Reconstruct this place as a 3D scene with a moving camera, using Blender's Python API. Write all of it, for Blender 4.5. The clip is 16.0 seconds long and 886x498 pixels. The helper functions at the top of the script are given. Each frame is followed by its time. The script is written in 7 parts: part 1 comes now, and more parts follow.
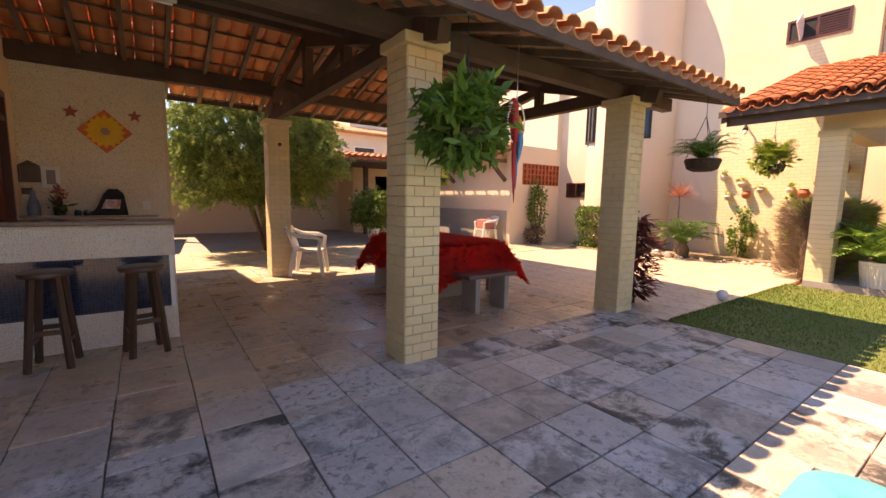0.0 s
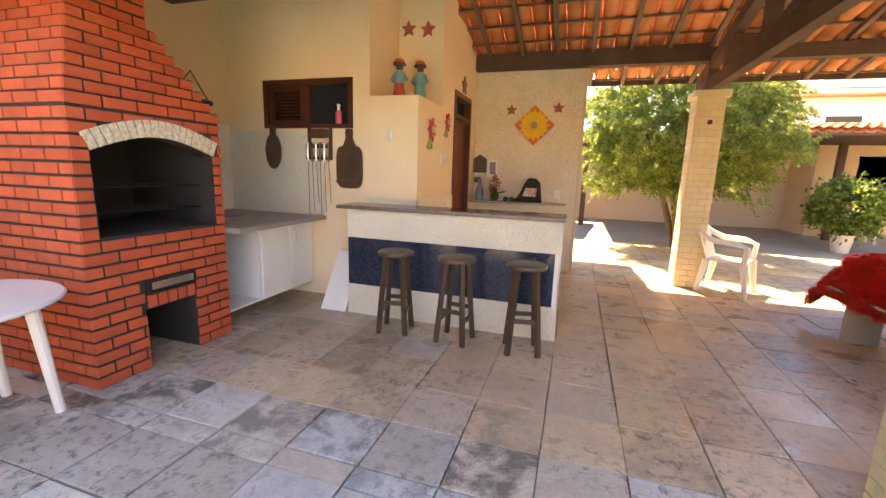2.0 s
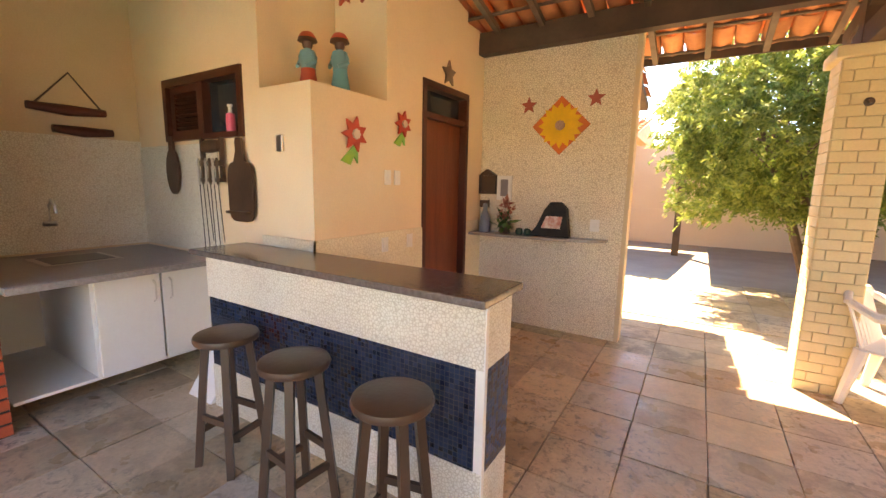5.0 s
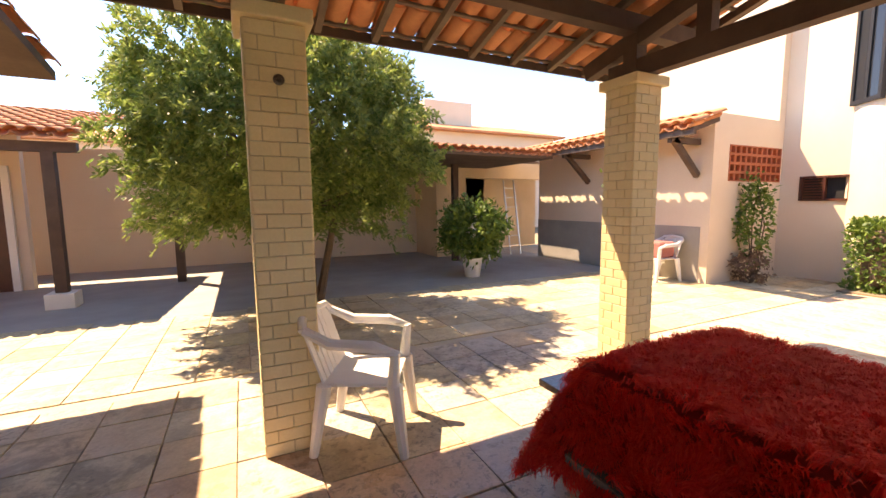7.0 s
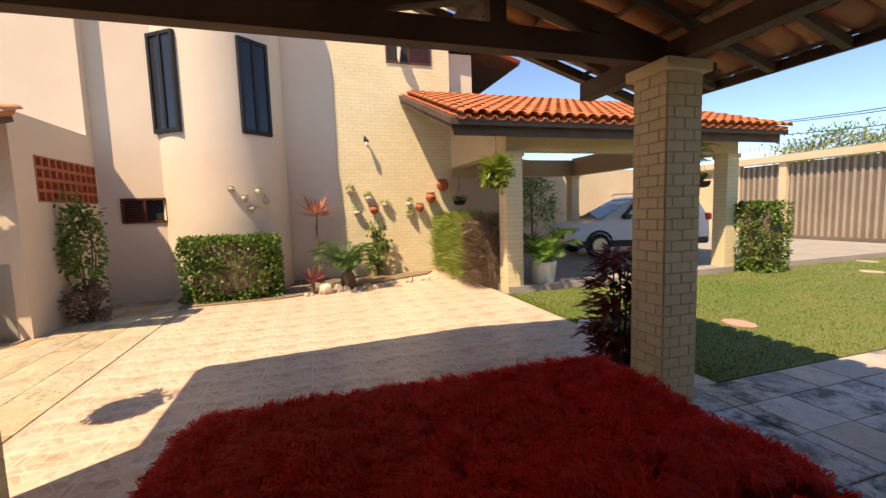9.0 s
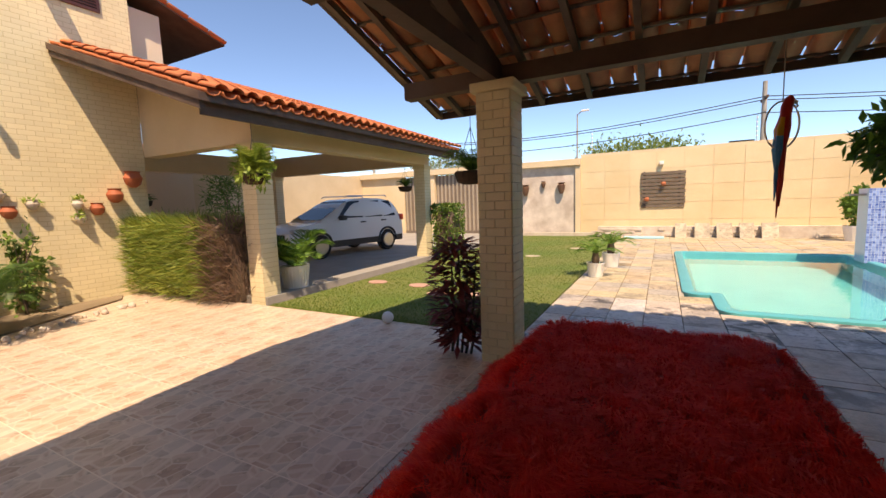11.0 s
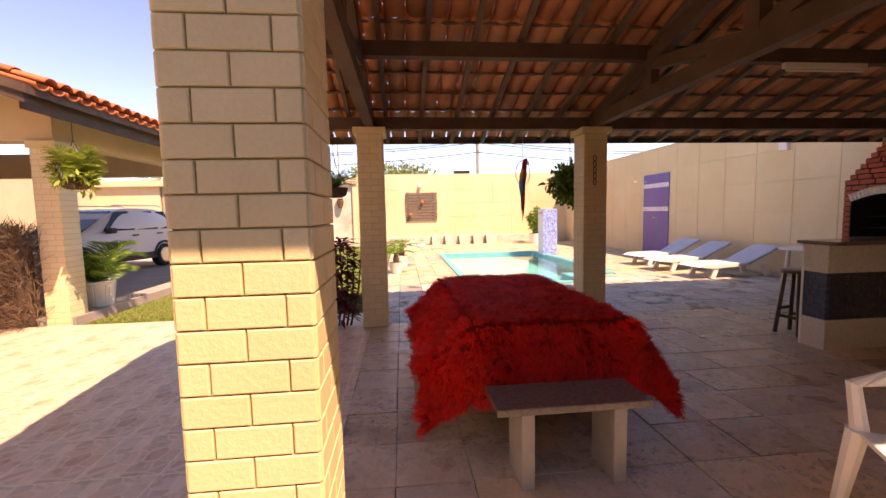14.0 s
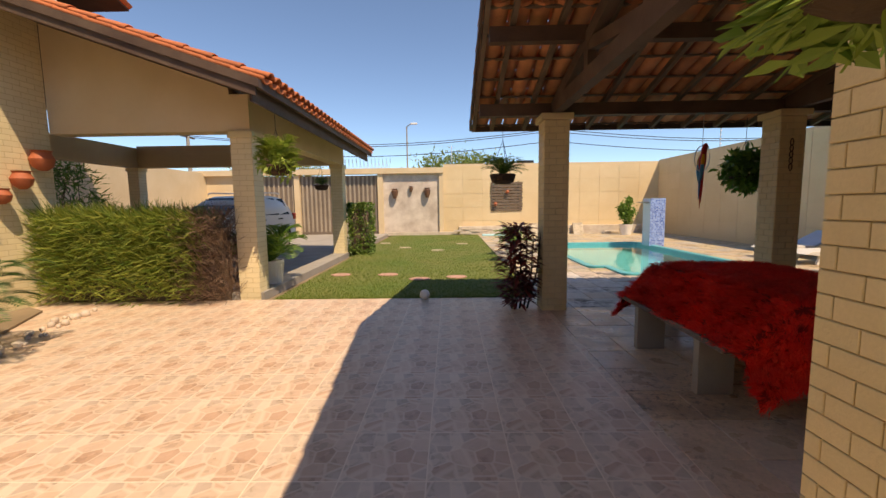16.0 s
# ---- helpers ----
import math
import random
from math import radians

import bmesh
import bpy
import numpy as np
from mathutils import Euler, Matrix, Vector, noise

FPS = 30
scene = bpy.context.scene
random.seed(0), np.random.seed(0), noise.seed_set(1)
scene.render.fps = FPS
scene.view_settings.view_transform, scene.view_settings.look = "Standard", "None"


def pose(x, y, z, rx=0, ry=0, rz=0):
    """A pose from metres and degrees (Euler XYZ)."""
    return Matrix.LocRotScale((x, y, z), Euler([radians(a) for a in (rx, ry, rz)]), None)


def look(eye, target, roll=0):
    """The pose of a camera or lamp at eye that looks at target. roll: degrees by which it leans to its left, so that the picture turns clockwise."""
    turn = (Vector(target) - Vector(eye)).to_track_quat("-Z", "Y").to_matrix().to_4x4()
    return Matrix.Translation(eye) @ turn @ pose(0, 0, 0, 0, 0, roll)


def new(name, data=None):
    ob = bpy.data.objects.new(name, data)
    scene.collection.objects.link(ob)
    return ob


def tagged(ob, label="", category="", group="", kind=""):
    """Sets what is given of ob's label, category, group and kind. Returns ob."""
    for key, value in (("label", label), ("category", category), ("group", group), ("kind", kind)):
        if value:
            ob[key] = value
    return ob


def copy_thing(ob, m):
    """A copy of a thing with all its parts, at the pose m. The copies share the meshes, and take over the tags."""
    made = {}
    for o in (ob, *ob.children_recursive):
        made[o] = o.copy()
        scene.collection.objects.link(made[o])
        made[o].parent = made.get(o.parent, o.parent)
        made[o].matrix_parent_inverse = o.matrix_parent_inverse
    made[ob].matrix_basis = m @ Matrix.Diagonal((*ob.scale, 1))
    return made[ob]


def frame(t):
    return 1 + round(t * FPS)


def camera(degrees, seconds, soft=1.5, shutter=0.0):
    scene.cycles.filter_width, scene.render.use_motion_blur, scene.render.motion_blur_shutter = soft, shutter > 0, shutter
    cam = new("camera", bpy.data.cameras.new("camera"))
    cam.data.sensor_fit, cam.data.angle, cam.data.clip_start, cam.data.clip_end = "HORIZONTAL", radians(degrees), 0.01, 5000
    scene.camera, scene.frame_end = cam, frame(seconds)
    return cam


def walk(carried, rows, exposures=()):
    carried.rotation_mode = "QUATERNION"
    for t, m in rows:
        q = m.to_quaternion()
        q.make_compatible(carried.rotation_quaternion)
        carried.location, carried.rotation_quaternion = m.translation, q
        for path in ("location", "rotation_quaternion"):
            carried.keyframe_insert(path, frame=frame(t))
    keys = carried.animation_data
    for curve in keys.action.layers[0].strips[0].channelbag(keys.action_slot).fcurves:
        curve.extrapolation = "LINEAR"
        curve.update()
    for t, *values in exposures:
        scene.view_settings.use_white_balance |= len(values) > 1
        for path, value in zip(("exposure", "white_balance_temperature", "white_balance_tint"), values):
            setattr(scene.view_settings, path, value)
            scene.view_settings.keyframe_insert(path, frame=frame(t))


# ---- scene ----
cam = camera(93.8, 16.0)
PATH = [
    (0, (0.62, 0.812, 1.307), (1.77, 2.43, 1.069), 1.1),
    (0.5, (0.648, 0.999, 1.356), (1.347, 2.851, 1.073), 1.6),
    (1, (0.666, 1.217, 1.353), (0.895, 3.176, 1.023), 1.6),
    (1.5, (0.75, 1.496, 1.347), (0.539, 3.455, 1.003), 1.9),
    (2, (0.872, 1.718, 1.411), (0.283, 3.594, 1.046), 1.8),
    (2.5, (1.038, 1.954, 1.454), (0.194, 3.73, 1.088), 1.7),
    (3, (1.188, 2.277, 1.485), (0.171, 3.962, 1.126), 1.5),
    (3.2, (1.236, 2.415, 1.488), (0.17, 4.071, 1.14), 1.5),
    (5.3, (1.537, 4.065, 1.511), (0.523, 5.764, 1.219), 0.7),
    (5.5, (1.595, 4.245, 1.503), (0.649, 5.982, 1.209), 0.6),
    (6, (1.719, 4.663, 1.471), (1.097, 6.543, 1.19), 0.5),
    (6.5, (1.908, 5.067, 1.457), (1.996, 7.051, 1.219), 0.2),
    (7, (2.152, 5.349, 1.455), (3.02, 7.137, 1.236), -0.5),
    (7.5, (2.315, 5.605, 1.486), (3.823, 6.901, 1.274), -0.7),
    (8, (2.432, 5.842, 1.475), (4.316, 6.486, 1.282), -1.4),
    (8.5, (2.634, 6.021, 1.487), (4.625, 5.981, 1.302), -1.6),
    (9, (2.787, 6.203, 1.524), (4.69, 5.618, 1.333), -1.8),
    (9.5, (2.962, 6.417, 1.509), (4.661, 5.38, 1.316), -2.2),
    (10, (3.3, 6.587, 1.437), (4.762, 5.235, 1.249), -2.3),
    (10.2, (3.42, 6.765, 1.455), (4.78, 5.31, 1.259), -2.3),
    (12.3, (4.529, 8.049, 1.478), (4.829, 6.08, 1.302), -1.5),
    (12.5, (4.524, 8.214, 1.46), (4.742, 6.232, 1.296), -1.6),
    (13, (4.501, 8.517, 1.524), (4.525, 6.524, 1.355), -1.6),
    (13.5, (4.644, 8.866, 1.511), (4.515, 6.878, 1.334), -1.4),
    (14, (4.903, 9.111, 1.429), (4.709, 7.128, 1.257), -1.2),
    (14.5, (5.411, 9.191, 1.405), (5.241, 7.206, 1.232), -1.3),
    (15, (5.921, 9.172, 1.374), (5.829, 7.182, 1.199), -0.9),
    (15.5, (6.293, 9.085, 1.365), (6.282, 7.094, 1.177), -0.9),
    (16, (6.615, 9.159, 1.39), (6.65, 7.171, 1.178), -0.8),
]
EXPOSURES = [(0.0, 2.3, 12800, 36), (0.5, 3.2, 13400, 35), (1.0, 3.9, 14000, 33), (1.5, 4.15, 14400, 29), (2.0, 4.15, 14700, 27), (3.0, 4.15, 14700, 26), (5.5, 4.25, 14700, 27), (6.2, 3.95, 13400, 26), (6.6, 3.55, 12300, 24), (7.0, 2.8, 11400, 26), (7.5, 2.35, 11000, 28), (8.0, 1.85, 10400, 25), (9.0, 1.62, 10200, 21), (10.5, 1.52, 10300, 21), (12.5, 1.72, 11500, 37), (13.5, 2.18, 13400, 46), (14.2, 2.1, 13200, 43), (14.6, 1.7, 12100, 31), (15.0, 1.46, 11300, 25), (16.0, 1.17, 10600, 20)]
walk(cam, [(t, look(eye, target, roll)) for t, eye, target, roll in PATH], EXPOSURES)

# ---- world and sun ----
SUN_WAY = Vector((0.384, -0.526, -1.0)).normalized()
world = bpy.data.worlds.new("world")
scene.world = world
world.use_nodes = True
wn = world.node_tree
sky = wn.nodes.new("ShaderNodeTexSky")
sky.sky_type, sky.sun_disc = "NISHITA", False
sky.sun_elevation = math.asin(-SUN_WAY.z)
sky.sun_rotation = math.atan2(-SUN_WAY.x, -SUN_WAY.y)
sky.air_density, sky.dust_density, sky.ozone_density = 1.0, 0.0, 4.0
sky.altitude = 3000
tint = wn.nodes.new("ShaderNodeMix")
tint.data_type, tint.blend_type = "RGBA", "MULTIPLY"
tint.inputs[0].default_value, tint.inputs[7].default_value = 1.0, (0.56, 0.78, 0.93, 1)
wn.links.new(sky.outputs[0], tint.inputs[6])
wn.links.new(tint.outputs[2], wn.nodes["Background"].inputs[0])
wn.nodes["Background"].inputs[1].default_value = 0.118
sun = new("sun", bpy.data.lights.new("sun", "SUN"))
sun.data.energy, sun.data.angle, sun.data.color = 2.2, radians(0.5), (1.0, 0.98, 0.92)
sun.matrix_world = look((0, 0, 20), Vector((0, 0, 20)) + SUN_WAY)
scene.cycles.max_bounces, scene.cycles.diffuse_bounces = 10, 8

# ---- materials ----
def nodes_of(name):
    m = bpy.data.materials.new(name)
    m.use_nodes = True
    t = m.node_tree
    return m, t, t.nodes["Principled BSDF"], t.nodes.new, t.links.new


def ramp(t, fac, stops):
    r = t.nodes.new("ShaderNodeValToRGB")
    while len(r.color_ramp.elements) < len(stops):
        r.color_ramp.elements.new(0.5)
    for e, (p, c) in zip(r.color_ramp.elements, stops):
        e.position, e.color = p, (*c, 1)
    t.links.new(fac, r.inputs[0])
    return r.outputs[0]


def noise_out(t, scale, detail=4.0, rough=0.55, stretch=None, dist=0.0):
    geo = t.nodes.new("ShaderNodeNewGeometry")
    n = t.nodes.new("ShaderNodeTexNoise")
    n.inputs["Scale"].default_value, n.inputs["Detail"].default_value, n.inputs["Roughness"].default_value = scale, detail, rough
    n.inputs["Distortion"].default_value = dist
    if stretch:
        mp = t.nodes.new("ShaderNodeMapping")
        mp.inputs["Scale"].default_value = stretch
        t.links.new(geo.outputs["Position"], mp.inputs[0])
        t.links.new(mp.outputs[0], n.inputs["Vector"])
    else:
        t.links.new(geo.outputs["Position"], n.inputs["Vector"])
    return n.outputs["Fac"]


def mixc(t, fac, a, b, mode="MIX"):
    m = t.nodes.new("ShaderNodeMix")
    m.data_type, m.blend_type = "RGBA", mode
    for sock, v in ((m.inputs[0], fac), (m.inputs[6], a), (m.inputs[7], b)):
        if isinstance(v, (int, float)):
            sock.default_value = v
        elif isinstance(v, tuple):
            sock.default_value = (*v, 1)
        else:
            t.links.new(v, sock)
    return m.outputs[2]


def bump_in(t, p, height, strength, distance=0.01):
    b = t.nodes.new("ShaderNodeBump")
    b.inputs["Strength"].default_value, b.inputs["Distance"].default_value = strength, distance
    t.links.new(height, b.inputs["Height"])
    t.links.new(b.outputs[0], p.inputs["Normal"])


def mat(name, c, c2=None, scale=1.2, rough=0.75, bump=0.25, bscale=60.0, metal=0.0, vary=0.0, island=False, grain=0.12, stretch=None, sheen=0.0):
    """A surface of two tones in broad patches, with fine grain and relief; vary: spread from piece to piece."""
    m, t, p, node, link = nodes_of(name)
    c2 = c2 or tuple(0.82 * v for v in c)
    col = mixc(t, ramp(t, noise_out(t, scale, 5, 0.6, stretch), [(0.35, (0, 0, 0)), (0.68, (1, 1, 1))]), c, c2)
    fine = noise_out(t, bscale, 3, 0.6, stretch)
    col = mixc(t, grain, col, ramp(t, fine, [(0.25, (0.25, 0.25, 0.25)), (0.75, (1.0, 1.0, 1.0))]), "MULTIPLY")
    if vary:
        if island:
            src = node("ShaderNodeNewGeometry").outputs["Random Per Island"]
        else:
            src = node("ShaderNodeObjectInfo").outputs["Random"]
        lo, hi = 1 - vary, 1 + vary
        col = mixc(t, 1.0, col, ramp(t, src, [(0.0, (lo, lo, lo * 0.97)), (1.0, (min(hi, 1), min(hi, 1), min(hi, 1)))]), "MULTIPLY")
    link(col, p.inputs["Base Color"])
    p.inputs["Roughness"].default_value, p.inputs["Metallic"].default_value = rough, metal
    if sheen:
        p.inputs["Sheen Weight"].default_value = sheen
    if bump:
        bump_in(t, p, fine, bump)
    return m


def slab_mat(name, stops, blotch, island=False, rough=0.5, dark=(0.07, 0.065, 0.06)):
    """Natural stone slabs: a tone for each piece, clouds, and dark mildew blotches."""
    m, t, p, node, link = nodes_of(name)
    src = node("ShaderNodeNewGeometry").outputs["Random Per Island"] if island else node("ShaderNodeObjectInfo").outputs["Random"]
    col = ramp(t, src, stops)
    col = mixc(t, 0.55, col, ramp(t, noise_out(t, 5.0, 6, 0.65, None, 0.6), [(0.3, (0.62, 0.6, 0.58)), (0.62, (1, 1, 1))]), "MULTIPLY")
    spots = ramp(t, noise_out(t, 3.3, 8, 0.72, None, 0.4), [(0.45, (0, 0, 0)), (0.57, (1, 1, 1))])
    per = node("ShaderNodeMath")
    per.operation = "PINGPONG"
    per.inputs[1].default_value = 0.11
    link(src, per.inputs[0])
    per = ramp(t, per.outputs[0], [(0.03, (0, 0, 0)), (0.1, (blotch, blotch, blotch))])
    spots = mixc(t, 1.0, spots, per, "MULTIPLY")
    col = mixc(t, spots, col, dark)
    lichen = ramp(t, noise_out(t, 17, 8, 0.75, None, 0.5), [(0.52, (0, 0, 0)), (0.6, (1, 1, 1))])
    col = mixc(t, mixc(t, 1.0, lichen, ramp(t, noise_out(t, 0.9, 3), [(0.42, (0.1, 0.1, 0.1)), (0.6, (0.75, 0.75, 0.75))]), "MULTIPLY"), col, (0.11, 0.1, 0.09))
    fine = noise_out(t, 45, 4, 0.6)
    col = mixc(t, 0.3, col, ramp(t, fine, [(0.3, (0.45, 0.45, 0.45)), (0.7, (1, 1, 1))]), "MULTIPLY")
    link(col, p.inputs["Base Color"])
    rr = ramp(t, noise_out(t, 4, 4), [(0.3, (rough - 0.12,) * 3), (0.7, (rough + 0.2,) * 3)])
    link(rr, p.inputs["Roughness"])
    bump_in(t, p, noise_out(t, 16, 6, 0.65), 0.35, 0.012)
    return m


def plane_coords(t, a, b):
    geo = t.nodes.new("ShaderNodeNewGeometry")
    sp, cb = t.nodes.new("ShaderNodeSeparateXYZ"), t.nodes.new("ShaderNodeCombineXYZ")
    t.links.new(geo.outputs["Position"], sp.inputs[0])
    t.links.new(sp.outputs["XYZ".index(a)], cb.inputs[0])
    t.links.new(sp.outputs["XYZ".index(b)], cb.inputs[1])
    return cb.outputs[0]


def brickwork(name, axis, c, joint, w=0.21, h=0.078):
    """Painted brickwork seen from afar: thin joints with relief."""
    m, t, p, node, link = nodes_of(name)
    br = node("ShaderNodeTexBrick")
    link(plane_coords(t, axis, "Z"), br.inputs["Vector"])
    for key, v in (("Scale", 1.0), ("Mortar Size", 0.005), ("Mortar Smooth", 0.4), ("Brick Width", w), ("Row Height", h)):
        br.inputs[key].default_value = v
    br.inputs["Color1"].default_value, br.inputs["Color2"].default_value = (*c, 1), (*(0.93 * v for v in c), 1)
    br.inputs["Mortar"].default_value = (*joint, 1)
    col = mixc(t, 0.35, br.outputs["Color"], ramp(t, noise_out(t, 1.1, 6, 0.6), [(0.3, (0.75, 0.72, 0.66)), (0.65, (1, 1, 1))]), "MULTIPLY")
    link(col, p.inputs["Base Color"])
    p.inputs["Roughness"].default_value = 0.7
    inv = node("ShaderNodeMath")
    inv.operation = "SUBTRACT"
    inv.inputs[0].default_value = 1.0
    link(br.outputs["Fac"], inv.inputs[1])
    bump_in(t, p, inv.outputs[0], 0.6, 0.006)
    return m


def pebbled(name, c, pit, scale=55.0, rough=0.6):
    """Cladding of small pale pebbles in darker grout."""
    m, t, p, node, link = nodes_of(name)
    geo, v = node("ShaderNodeNewGeometry"), node("ShaderNodeTexVoronoi")
    v.feature = "DISTANCE_TO_EDGE"
    v.inputs["Scale"].default_value = scale
    link(geo.outputs["Position"], v.inputs["Vector"])
    stones = ramp(t, v.outputs["Distance"], [(0.02, (0, 0, 0)), (0.16, (1, 1, 1))])
    col = mixc(t, stones, pit, c)
    col = mixc(t, 0.35, col, ramp(t, noise_out(t, 2.0, 5), [(0.3, (0.7, 0.68, 0.64)), (0.65, (1, 1, 1))]), "MULTIPLY")
    link(col, p.inputs["Base Color"])
    p.inputs["Roughness"].default_value = rough
    bump_in(t, p, stones, 0.6, 0.006)
    return m


def mosaic(name, ca, cb, joint, size=0.022, rough=0.18, axes="XZ"):
    """Small glazed glass tiles in a grid."""
    m, t, p, node, link = nodes_of(name)
    br = node("ShaderNodeTexBrick")
    br.offset = 0.0
    link(plane_coords(t, axes[0], axes[1]), br.inputs["Vector"])
    for key, v in (("Scale", 1.0), ("Mortar Size", size * 0.06), ("Brick Width", size), ("Row Height", size)):
        br.inputs[key].default_value = v
    br.inputs["Color1"].default_value, br.inputs["Color2"].default_value = (*ca, 1), (*cb, 1)
    br.inputs["Mortar"].default_value = (*joint, 1)
    link(br.outputs["Color"], p.inputs["Base Color"])
    p.inputs["Roughness"].default_value = rough
    return m


def plain(name, c, rough=0.5, metal=0.0, emit=0.0, trans=0.0, ior=1.45):
    m, t, p, node, link = nodes_of(name)
    p.inputs["Base Color"].default_value = (*c, 1)
    p.inputs["Roughness"].default_value, p.inputs["Metallic"].default_value = rough, metal
    p.inputs["Transmission Weight"].default_value, p.inputs["IOR"].default_value = trans, ior
    return m


def leaf_mat(name, c, c2, rough=0.5, through_light=0.3):
    m, t, p, node, link = nodes_of(name)
    geo = node("ShaderNodeNewGeometry")
    col = ramp(t, geo.outputs["Random Per Island"], [(0.0, c), (0.55, tuple((a + b) / 2 for a, b in zip(c, c2))), (1.0, c2)])
    col = mixc(t, 0.4, col, ramp(t, noise_out(t, 2.2, 3), [(0.35, (0.55, 0.6, 0.5)), (0.65, (1, 1, 1))]), "MULTIPLY")
    link(col, p.inputs["Base Color"])
    p.inputs["Roughness"].default_value = rough
    tr, mx, out = node("ShaderNodeBsdfTranslucent"), node("ShaderNodeMixShader"), t.nodes["Material Output"]
    link(col, tr.inputs[0])
    mx.inputs[0].default_value = through_light
    link(p.outputs[0], mx.inputs[1])
    link(tr.outputs[0], mx.inputs[2])
    link(mx.outputs[0], out.inputs[0])
    return m


